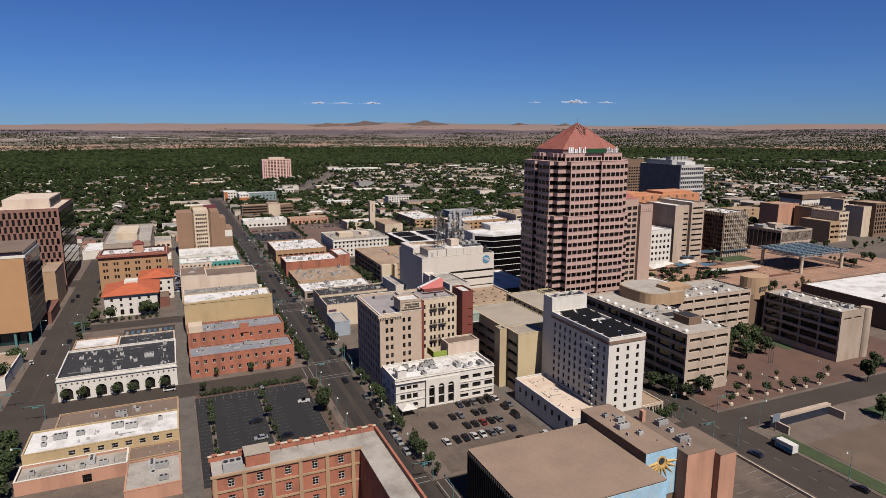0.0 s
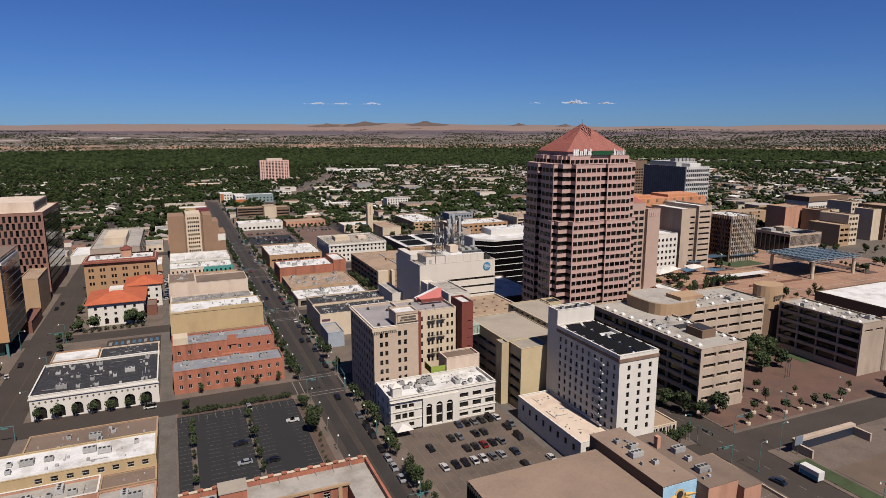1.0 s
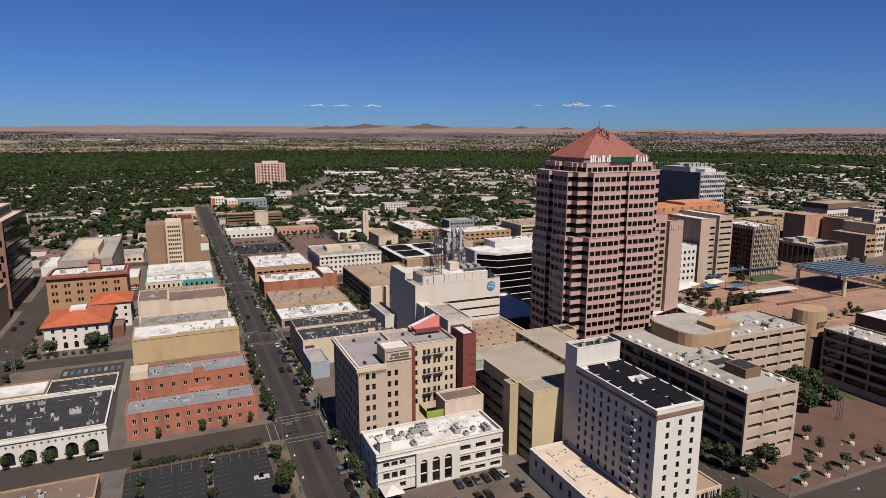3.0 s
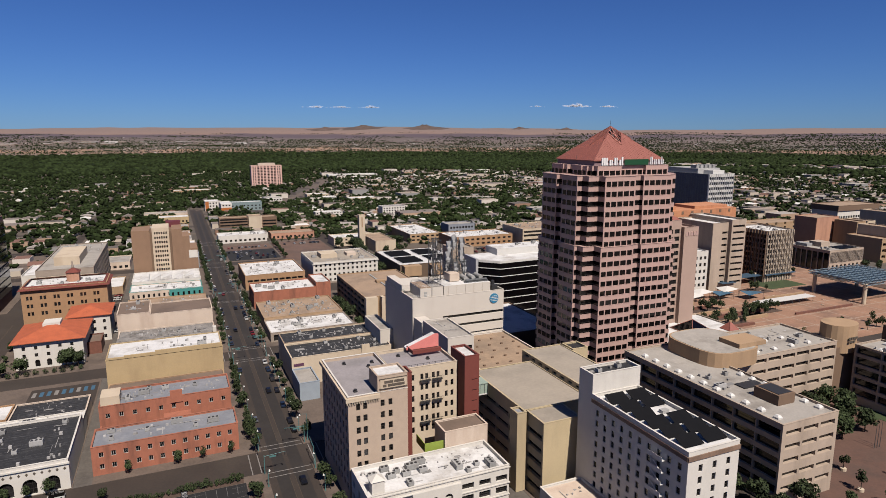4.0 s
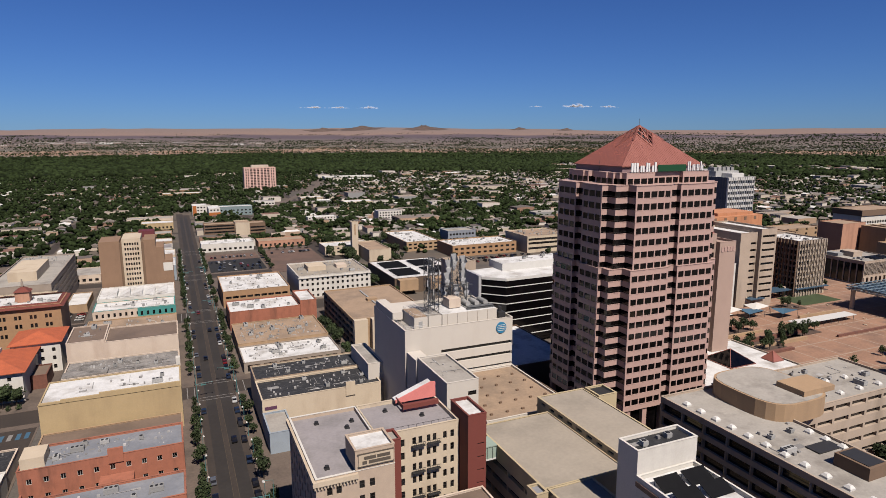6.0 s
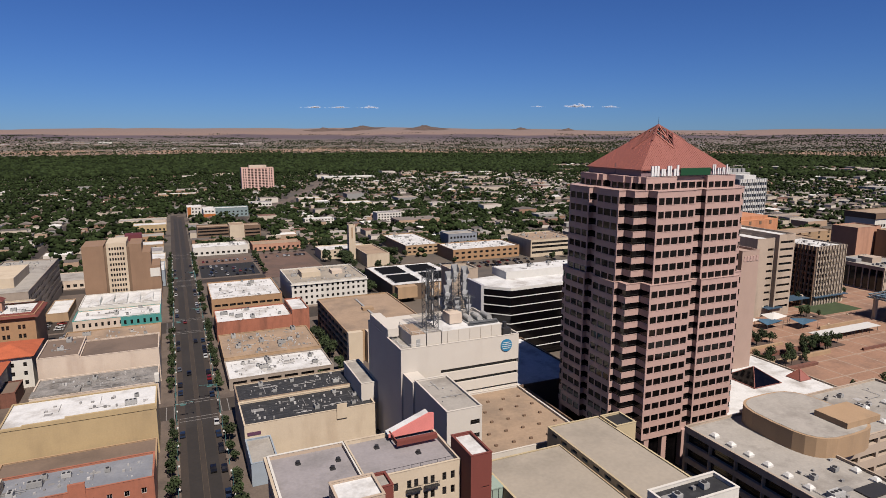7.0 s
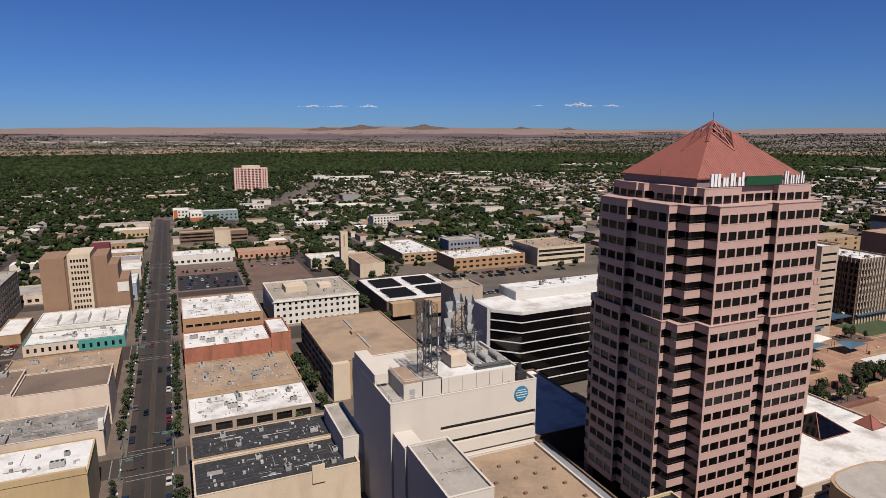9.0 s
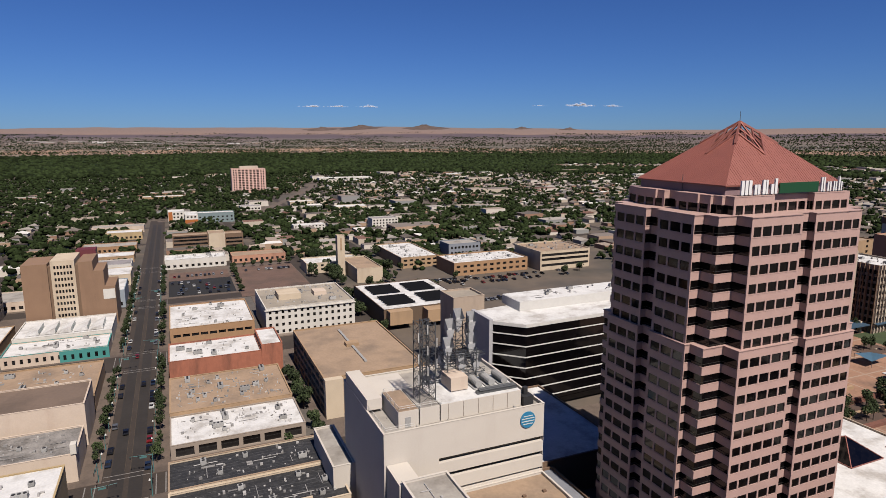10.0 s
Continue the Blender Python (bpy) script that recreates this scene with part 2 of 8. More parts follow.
# ---- mesh tools ----
class MB:
    """Collects boxes, prisms and faces for one mesh."""

    def __init__(self):
        self.v, self.f, self.m = [], [], []

    def face(self, pts, m=0):
        i = len(self.v)
        self.v.extend(tuple(p) for p in pts)
        self.f.append(tuple(range(i, i + len(pts))))
        self.m.append(m)

    def box(self, x0, y0, z0, x1, y1, z1, m=0, bottom=True):
        i = len(self.v)
        self.v += [(x0, y0, z0), (x1, y0, z0), (x1, y1, z0), (x0, y1, z0), (x0, y0, z1), (x1, y0, z1), (x1, y1, z1), (x0, y1, z1)]
        fs = [(4, 5, 6, 7), (0, 1, 5, 4), (1, 2, 6, 5), (2, 3, 7, 6), (3, 0, 4, 7)]
        if bottom:
            fs.append((3, 2, 1, 0))
        for f in fs:
            self.f.append(tuple(i + k for k in f))
            self.m.append(m)
        return self

    def prism(self, pts, z0, z1, m=0, cap=True, top_m=None):
        n = len(pts)
        i = len(self.v)
        self.v += [(x, y, z0) for x, y in pts] + [(x, y, z1) for x, y in pts]
        for k in range(n):
            j = (k + 1) % n
            self.f.append((i + k, i + j, i + n + j, i + n + k))
            self.m.append(m)
        if cap:
            self.f.append(tuple(range(i + n, i + 2 * n)))
            self.m.append(m if top_m is None else top_m)
            self.f.append(tuple(range(i + n - 1, i - 1, -1)))
            self.m.append(m)
        return self

    def tube(self, a, b, r0, r1=None, n=8, m=0):
        a, b = Vector(a), Vector(b)
        r1 = r0 if r1 is None else r1
        d = (b - a).normalized()
        s = d.orthogonal().normalized()
        q = d.cross(s)
        i = len(self.v)
        for c, r in ((a, r0), (b, r1)):
            for k in range(n):
                w = 2 * math.pi * k / n
                self.v.append(tuple(c + r * (s * math.cos(w) + q * math.sin(w))))
        for k in range(n):
            j = (k + 1) % n
            self.f.append((i + k, i + j, i + n + j, i + n + k))
            self.m.append(m)
        self.f.append(tuple(range(i + n, i + 2 * n)))
        self.m.append(m)
        self.f.append(tuple(range(i + n - 1, i - 1, -1)))
        self.m.append(m)
        return self

    def mesh(self, name, mats):
        me = bpy.data.meshes.new(name)
        me.from_pydata(self.v, [], self.f)
        for one in mats if isinstance(mats, (list, tuple)) else [mats]:
            me.materials.append(one)
        if any(self.m):
            me.polygons.foreach_set("material_index", self.m)
        me.update()
        return me


def root(name, x, y, z, label, category, group="", kind=""):
    ob = new(name)
    ob.location = (x, y, z)
    ob.empty_display_size = 1.0
    return tagged(ob, label, category, group, kind)


def part(name, mb, mats, parent, label="", at=None):
    """One mesh under a thing. The mesh is in world metres unless a pose at is given."""
    me = mb if isinstance(mb, bpy.types.Mesh) else mb.mesh(name, mats)
    ob = new(name, me)
    ob.parent = parent
    ob.matrix_parent_inverse = parent.matrix_basis.inverted()
    if at is not None:
        ob.matrix_basis = at
    return tagged(ob, label)


def thing(name, mb, mats, label, category, group="", kind="", at=None):
    ob = new(name, mb if isinstance(mb, bpy.types.Mesh) else mb.mesh(name, mats))
    if at is not None:
        ob.matrix_basis = at
    return tagged(ob, label, category, group, kind)


FACES = {  # origin corner, way along the wall, outward normal
    "E": lambda x0, y0, x1, y1: (Vector((x0, y0, 0)), Vector((1, 0, 0)), Vector((0, -1, 0)), x1 - x0),
    "S": lambda x0, y0, x1, y1: (Vector((x0, y1, 0)), Vector((0, -1, 0)), Vector((-1, 0, 0)), y1 - y0),
    "N": lambda x0, y0, x1, y1: (Vector((x1, y0, 0)), Vector((0, 1, 0)), Vector((1, 0, 0)), y1 - y0),
    "W": lambda x0, y0, x1, y1: (Vector((x1, y1, 0)), Vector((-1, 0, 0)), Vector((0, 1, 0)), x1 - x0),
}


def facade(mb, o, u, n, length, z0, z1, rects, depth, m=0):
    """A wall with openings and their reveals."""
    us = sorted({0.0, length, *(r[0] for r in rects), *(r[2] for r in rects)})
    zs = sorted({z0, z1, *(r[1] for r in rects), *(r[3] for r in rects)})
    up = Vector((0, 0, 1))
    for a, b in zip(zs, zs[1:]):
        run = None
        for c, d in zip(us, us[1:]):
            mu, mz = (c + d) / 2, (a + b) / 2
            hole = any(r[0] < mu < r[2] and r[1] < mz < r[3] for r in rects)
            if not hole and run is None:
                run = c
            if run is not None and (hole or d == us[-1]):
                e = c if hole else d
                mb.face([o + u * run + up * a, o + u * e + up * a, o + u * e + up * b, o + u * run + up * b], m)
                run = None
    for a, c, b, d in rects:
        q = [o + u * s + up * t for s, t in ((a, c), (b, c), (b, d), (a, d))]
        for k in range(4):
            p, r = q[k], q[(k + 1) % 4]
            mb.face([p, r, r - n * depth, p - n * depth], m)


def arch_fill(mb, o, u, rect, m=0):
    """Fills the corners over a round-headed opening."""
    a, z0, b, z1 = rect
    rad = (b - a) / 2
    cx, zs = (a + b) / 2, z1 - rad
    for side in (-1, 1):
        pts = [(cx + side * rad * math.cos(w), zs + rad * math.sin(w)) for w in (0, 0.26, 0.52, 0.79, 1.05, 1.31, math.pi / 2)]
        for p, q in zip(pts, pts[1:]):
            mb.face([o + u * s + Vector((0, 0, z)) for s, z in (p, q, (cx + side * rad, z1))], m)


WINDOWS = {}
FOOT = []


def window_mesh(w, h, frame_mat, glass, bars):
    """A frame with glazing bars and set-back panes, as one connected mesh."""
    key = (round(w, 2), round(h, 2), frame_mat.name, glass.name, bars)
    if key in WINDOWS:
        return WINDOWS[key]
    mb, seen = MB(), {}
    t, c = min(0.09, w / 6, h / 6), 0.035
    hw, hh = w / 2 - 0.004, h / 2 - 0.004

    def cuts(half, n):
        out = [-half, -half + t]
        for k in range(1, n + 1):
            m = -half + 2 * half * k / (n + 1)
            out += [m - c, m + c]
        return out + [half - t, half]

    xs, zs = cuts(hw, bars[0]), cuts(hh, bars[1])

    def vert(x, y, z):
        q = (round(x, 4), y, round(z, 4))
        if q not in seen:
            seen[q] = len(mb.v)
            mb.v.append(q)
        return seen[q]

    def quad(ps, m):
        mb.f.append(tuple(vert(*p) for p in ps))
        mb.m.append(m)

    for i, (x0, x1) in enumerate(zip(xs, xs[1:])):
        for j, (z0, z1) in enumerate(zip(zs, zs[1:])):
            pane = i % 2 == 1 and j % 2 == 1
            y = -0.06 if pane else 0.0
            quad([(x0, y, z0), (x0, y, z1), (x1, y, z1), (x1, y, z0)], 1 if pane else 0)
            if pane:
                p = [(x0, z0), (x1, z0), (x1, z1), (x0, z1)]
                for k in range(4):
                    (ax, az), (bx, bz) = p[k], p[(k + 1) % 4]
                    quad([(ax, 0.0, az), (ax, y, az), (bx, y, bz), (bx, 0.0, bz)], 0)
    WINDOWS[key] = mb.mesh("window", [frame_mat, glass])
    return WINDOWS[key]


def grid(n, rows, w, h, length, a=None, b=None):
    """n columns over the length, less the margins a and b; rows: sill heights."""
    a = 1.5 if a is None else a
    b = a if b is None else b
    if n == 1:
        cs = [(a + length - b) / 2]
    else:
        cs = [a + w / 2 + (length - a - b - w) * k / (n - 1) for k in range(n)]
    return [(c - w / 2, z, c + w / 2, z + h) for z in rows for c in cs]


def put_windows(parent, o, u, n, rects, depth, frame_mat, glass, bars, name="window"):
    turn = Matrix((u, n, Vector((0, 0, 1)))).transposed().to_4x4()
    for a, c, b, d in rects:
        me = window_mesh(b - a, d - c, frame_mat, glass, bars)
        at = Matrix.Translation(o + u * (a + b) / 2 + Vector((0, 0, (c + d) / 2)) - n * depth) @ turn
        part(name, me, None, parent, at=at)


def building(name, label, category, x0, y0, x1, y1, h, wall, roof, par=0.7, z0=0.0, wins=None, depth=0.25, frame_mat=None,
             glass=None, bars=(0, 1), coping=None, pt=0.35, group="", window_name="window", under=None, arches=None):
    """A flat-roofed block with openings cut in its walls, a parapet with a coping, a roof deck, and windows."""
    wins = wins or {}
    FOOT.append((x0, y0, x1, y1))
    r = under or root(name, (x0 + x1) / 2, (y0 + y1) / 2, z0, label, category, group)
    mb = MB()
    for side in "ESNW":
        o, u, n, length = FACES[side](x0, y0, x1, y1)
        for q in (arches or {}).get(side, []):
            arch_fill(mb, o, u, q)
        facade(mb, o, u, n, length, z0, h, [q for q in wins.get(side, []) if q[2] <= length + 0.01], depth)
    zi = h - par
    xi0, yi0, xi1, yi1 = x0 + pt, y0 + pt, x1 - pt, y1 - pt
    outer = [(x0, y0), (x1, y0), (x1, y1), (x0, y1)]
    inner = [(xi0, yi0), (xi1, yi0), (xi1, yi1), (xi0, yi1)]
    for k in range(4):
        j = (k + 1) % 4
        mb.face([(*outer[k], h), (*outer[j], h), (*inner[j], h), (*inner[k], h)])
        mb.face([(*inner[j], zi - 0.1), (*inner[k], zi - 0.1), (*inner[k], h), (*inner[j], h)])
    part("wall", mb, wall, r)
    part("roof", MB().box(xi0 + 0.003, yi0 + 0.003, zi - 0.3, xi1 - 0.003, yi1 - 0.003, zi), roof, r)
    cm = MB()
    e = 0.08
    for a, b, c, d in ((x0 - e, y0 - e, x1 + e, yi0 + e), (x0 - e, yi1 - e, x1 + e, y1 + e), (x0 - e, yi0 + e, xi0 + e, yi1 - e), (xi1 - e, yi0 + e, x1 + e, yi1 - e)):
        cm.box(a, b, h + 0.003, c, d, h + 0.13)
    part("coping", cm, coping or wall, r)
    for side, rects in wins.items():
        o, u, n, length = FACES[side](x0, y0, x1, y1)
        put_windows(r, o, u, n, [q for q in rects if q[2] <= length + 0.01], depth, frame_mat or FRAME_DARK, glass or DARK_GLASS, bars, window_name)
    return r


# ---- ground, streets ----
def rise(x, y):
    """Height of the land, shaped to fit the skyline from the camera: flat valley, then the slope up to the mesa and its
    old volcanoes.
    """
    d = math.hypot(x + 20, y - 80)
    t = max(0.0, (d - 2700) / 1900)
    z = 148 * t ** 1.25 if t < 1 else 148.0
    if t > 0.05:
        z += (noise.noise((x * 0.0016, y * 0.0016, 0.3)) * 16 + noise.noise((x * 0.006, y * 0.006, 2.0)) * 5) * min(1, t * 2)
    w = math.degrees(math.atan2(x + 20, y - 80))
    if d > 4000:
        z += 20 * min(1, (d - 4000) / 400) * (math.exp(-((w - 18.5) / 7.0) ** 2) + 0.45 * math.exp(-((w - 31) / 6.0) ** 2))
    return z


def ground():
    mb = MB()
    rings = [0, 40, 90, 150, 240, 340, 460, 620, 800, 1000, 1250, 1550, 1850, 2150, 2450, 2700] + [2700 + 70 * k for k in range(1, 28)]
    n = 240
    for r in rings:
        for k in range(n):
            w = 2 * math.pi * k / n
            x, y = -20 + r * math.sin(w), 80 + r * math.cos(w)
            mb.v.append((x, y, rise(x, y) - 0.06))
    for i in range(len(rings) - 1):
        for k in range(n):
            j = (k + 1) % n
            mb.f.append((i * n + k, (i + 1) * n + k, (i + 1) * n + j, i * n + j)[::-1])
            mb.m.append(0)
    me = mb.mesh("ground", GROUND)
    me.shade_smooth()
    return thing("ground", me, None, "dry tan valley floor rising to a brown mesa", "ground", kind="structure")


def ground_material():
    m = bpy.data.materials.new("dry_ground")
    m.use_nodes = True
    nt = m.node_tree
    n, link = nt.nodes, nt.links.new
    p = n["Principled BSDF"]
    p.inputs["Roughness"].default_value = 0.95
    geo = n.new("ShaderNodeNewGeometry")
    a, b, c = (n.new("ShaderNodeTexNoise") for _ in range(3))
    for tex, s, det in ((a, 0.012, 5), (b, 0.0022, 5), (c, 0.09, 4)):
        tex.inputs["Scale"].default_value, tex.inputs["Detail"].default_value = s, det
        link(geo.outputs["Position"], tex.inputs["Vector"])

    def ramp(tex, stops):
        r = n.new("ShaderNodeValToRGB")
        while len(r.color_ramp.elements) < len(stops):
            r.color_ramp.elements.new(0.5)
        for e, (pos, col) in zip(r.color_ramp.elements, stops):
            e.position, e.color = pos, (*col, 1)
        link(tex.outputs[0], r.inputs[0])
        return r

    town = ramp(a, [(0.35, (0.036, 0.032, 0.026)), (0.5, (0.072, 0.056, 0.042)), (0.62, (0.045, 0.039, 0.033)), (0.7, (0.10, 0.078, 0.062))])
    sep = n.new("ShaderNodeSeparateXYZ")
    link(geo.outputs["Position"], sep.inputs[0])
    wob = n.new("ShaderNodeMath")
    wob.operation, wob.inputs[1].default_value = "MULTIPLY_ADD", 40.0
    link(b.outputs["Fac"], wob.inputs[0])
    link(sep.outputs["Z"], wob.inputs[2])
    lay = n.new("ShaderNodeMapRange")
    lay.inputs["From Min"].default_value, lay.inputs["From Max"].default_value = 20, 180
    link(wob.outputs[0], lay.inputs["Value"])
    # band heights set by where each band stands in the camera's view
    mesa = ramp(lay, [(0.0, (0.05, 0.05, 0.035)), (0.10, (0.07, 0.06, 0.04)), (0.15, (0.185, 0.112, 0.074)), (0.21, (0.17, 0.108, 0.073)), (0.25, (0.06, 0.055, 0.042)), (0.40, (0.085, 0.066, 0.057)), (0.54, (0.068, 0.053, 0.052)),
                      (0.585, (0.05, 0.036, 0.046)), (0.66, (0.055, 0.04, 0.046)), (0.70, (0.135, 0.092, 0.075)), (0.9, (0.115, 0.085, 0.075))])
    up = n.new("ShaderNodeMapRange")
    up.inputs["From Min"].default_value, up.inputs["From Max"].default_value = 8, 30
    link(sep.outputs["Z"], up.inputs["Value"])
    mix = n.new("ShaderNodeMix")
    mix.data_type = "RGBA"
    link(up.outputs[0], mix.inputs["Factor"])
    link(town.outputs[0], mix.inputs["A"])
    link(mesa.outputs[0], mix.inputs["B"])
    r = n.new("ShaderNodeMapRange")
    r.inputs["To Min"].default_value, r.inputs["To Max"].default_value = 0.7, 1.3
    link(c.outputs["Fac"], r.inputs["Value"])
    sc = n.new("ShaderNodeVectorMath")
    sc.operation = "SCALE"
    link(mix.outputs["Result"], sc.inputs[0])
    link(r.outputs[0], sc.inputs["Scale"])
    link(sc.outputs[0], p.inputs["Base Color"])
    return m


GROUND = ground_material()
ground()


def volcano(x, y, r, h):
    """A low worn cone on the skyline, with a broken top."""
    mb = MB()
    n, m = 36, 7
    for i in range(m + 1):
        for k in range(n):
            w = 2 * math.pi * k / n
            q = i / m
            rr = r * (2.1 * (1 - q) ** 1.5 + 0.18)
            rr *= 1 + 0.25 * noise.noise((math.cos(w) * 1.5 + x, math.sin(w) * 1.5, q))
            z = h * q ** 1.25 + (5 * noise.noise((w * 2, q * 4, x)) if 0 < i else 0)
            vx, vy = x + rr * math.cos(w) * 1.5, y + rr * math.sin(w)
            mb.v.append((vx, vy, rise(vx, vy) - 3 + z))
    for i in range(m):
        for k in range(n):
            j = (k + 1) % n
            mb.f.append((i * n + k, i * n + j, (i + 1) * n + j, (i + 1) * n + k))
            mb.m.append(0)
    mb.f.append(tuple(range(m * n, m * n + n)))
    mb.m.append(0)
    thing("volcano", mb, mat("volcano_rock", (0.155, 0.105, 0.085), 0.95, vary=0.35, scale=0.01, fine=0.05), "low worn brown volcano on the far mesa", "hill", "volcanoes on the skyline", "structure")


# cones stand nearer than life, placed and sized to fit the camera's view
for vx, vy, vr, vh in ((980, 4430, 45, 20), (1240, 4380, 60, 22), (1655, 4255, 62, 30), (2280, 3990, 30, 17), (2560, 3810, 26, 16)):
    volcano(vx, vy, vr, vh)

TYRE_LANE = mat("tyre_polished_asphalt", (0.040, 0.030, 0.024), 0.85, vary=0.3, scale=0.1, fine=0.8, stain=(0.06, 0.05, 0.042), stain_amount=0.6)
ROADS_Y = [(136.5, 149.5), (242.5, 256.5), (349, 362), (461, 482), (574, 588), (682, 694)]
XB = [(-230, -121.5), (-106, -61), (-56, -6.9), (6.9, 55.5), (61, 104), (121, 330)]
YB = [(-140, 136.5), (149.5, 242.5), (256.5, 349), (362, 461), (482, 574), (588, 682)]


def strip(name, x0, y0, x1, y1, z, material, label, cat, z0=-0.05):
    return thing(name, MB().box(x0, y0, z0, x1, y1, z), material, label, cat, kind="structure")


# roadways lie just over the ground, blocks of pavement a kerb higher
for xa, xb in ((-121.5, -106), (-8, 8), (104, 121)):
    strip("road", xa, -140, xb, 1000 if xa == -8 else 700, 0.02, ASPHALT, "worn brown-grey asphalt avenue with tyre tracks", "road")
for ya, yb in ROADS_Y:
    for xa, xb in ((-230, -121.5), (-106, -8), (8, 104), (121, 420)):
        if ya > 300 and xa > 100:
            continue
        strip("road", xa, ya, xb, yb, 0.02, ASPHALT, "worn asphalt cross street", "road")
for ya, yb in YB:
    for xa, xb in XB:
        if xa == 121 and ya > 300:
            continue
        strip("pavement", xa, ya, xb, yb, 0.16, PAVING, "tan concrete pavement with a raised kerb", "pavement")
    for xa, xb in ((-61, -56), (55.5, 61)):
        strip("alley", xa + 0.01, ya + 0.01, xb - 0.01, yb - 0.01, 0.05, ALLEY, "stained concrete alley between buildings", "alley")
strip("plaza", 122, 151, 262, 215, 0.22, PLAZA, "brown brick-paved plaza", "plaza", 0.1)
strip("civic_plaza", 225, 255, 470, 400, 0.18, CIVIC, "orange brick-paved civic plaza", "plaza")
for xa, xb in ((-4.6, -0.7), (0.7, 4.6)):
    strip("traffic_lane", xa, -140, xb, 960, 0.0235, TYRE_LANE, "dark tyre-polished lane of the avenue", "road", 0.021)
strip("parking_lot", -55.4, 172, -13.5, 239, 0.2, LOT_ASPHALT, "dark freshly sealed asphalt car park", "car park", 0.1)
strip("parking_lot", 14, 151, 55.2, 195.5, 0.2, LOT_BROWN, "worn brown asphalt car park", "car park", 0.1)
strip("parking_lot", 12, 592, 54, 640, 0.2, LOT_ASPHALT, "dark asphalt car park", "car park", 0.1)
RED_LOT = mat("red_dirt_lot", (0.21, 0.125, 0.092), 0.95, vary=0.3, scale=0.1, fine=1.1, stain=(0.12, 0.085, 0.065), stain_amount=0.7)
strip("parking_lot", 56, 575, 103.6, 672, 0.2, RED_LOT, "bare reddish dirt car park", "car park", 0.1)
strip("parking_lot", 12, 640.2, 54, 668, 0.2, RED_LOT, "reddish dirt yard beside the dark car park", "car park", 0.1)
strip("dirt_yard", 96, 1228, 160, 1275, 0.1, TAN_ROOF, "bare tan dirt yard among trees", "yard", 0.02)


# ---- the red-roofed office tower ----
TX, TY = 139.0, 269.0


def notched(fx, hy, w1, d1, w2, d2, sx=1.9, sd=1.6):
    """A plan with two steps at each corner and a slot in the middle of each side. fx: half the front; w, d: width and depth of each step."""
    q = []
    hx = fx + w1 + w2
    for ax, ay in ((1, -1), (1, 1), (-1, 1), (-1, -1)):
        corner = [(ax * fx, ay * hy), (ax * fx, ay * (hy - d1)), (ax * (fx + w1), ay * (hy - d1)),
                  (ax * (fx + w1), ay * (hy - d1 - d2)), (ax * hx, ay * (hy - d1 - d2))]
        slot_side = [(ax * hx, ay * 1.9), (ax * (hx - 1.6), ay * 1.9)]
        slot_front = [(ax * sx, ay * (hy - sd)), (ax * sx, ay * hy)]
        run = slot_front + corner + slot_side
        if ax * ay > 0:
            run = run[::-1]
        q += run
    return q


def inset(outline, d):
    """The outline moved inwards by d, square corner by square corner."""
    out = []
    n = len(outline)
    for k in range(n):
        (px, py), (x, y), (nx_, ny_) = outline[k - 1], outline[k], outline[(k + 1) % n]
        mx = my = 0.0
        for ax, ay, bx, by in ((px, py, x, y), (x, y, nx_, ny_)):
            length = math.hypot(bx - ax, by - ay)
            mx -= (by - ay) / length * d
            my += (bx - ax) / length * d
        out.append((x + mx, y + my))
    return out


def band(mb, outline, z0, z1, m=0):
    mb.prism([(TX + x, TY + y) for x, y in outline], z0, z1, m)


def tower_piers(mb, shape, z0, z1):
    """Granite piers between the windows of the long sides."""
    n = len(shape)
    for k in range(n):
        (ax, ay), (bx, by) = shape[k], shape[(k + 1) % n]
        length = math.hypot(bx - ax, by - ay)
        if length < 6:
            continue
        count = max(3, round(length / 3.15))
        ux, uy = (bx - ax) / length, (by - ay) / length
        for i in range(count + 1):
            w = 0.46 if 0 < i < count else 0.62
            s = min(max(length * i / count, w / 2), length - w / 2)
            cx, cy = TX + ax + ux * s, TY + ay + uy * s
            a0, a1 = (cx - ux * w / 2, cy - uy * w / 2), (cx + ux * w / 2, cy + uy * w / 2)
            d = 0.2
            mb.prism([a0, a1, (a1[0] - uy * d, a1[1] + ux * d), (a0[0] - uy * d, a0[1] + ux * d)], z0, z1, 0, cap=False)


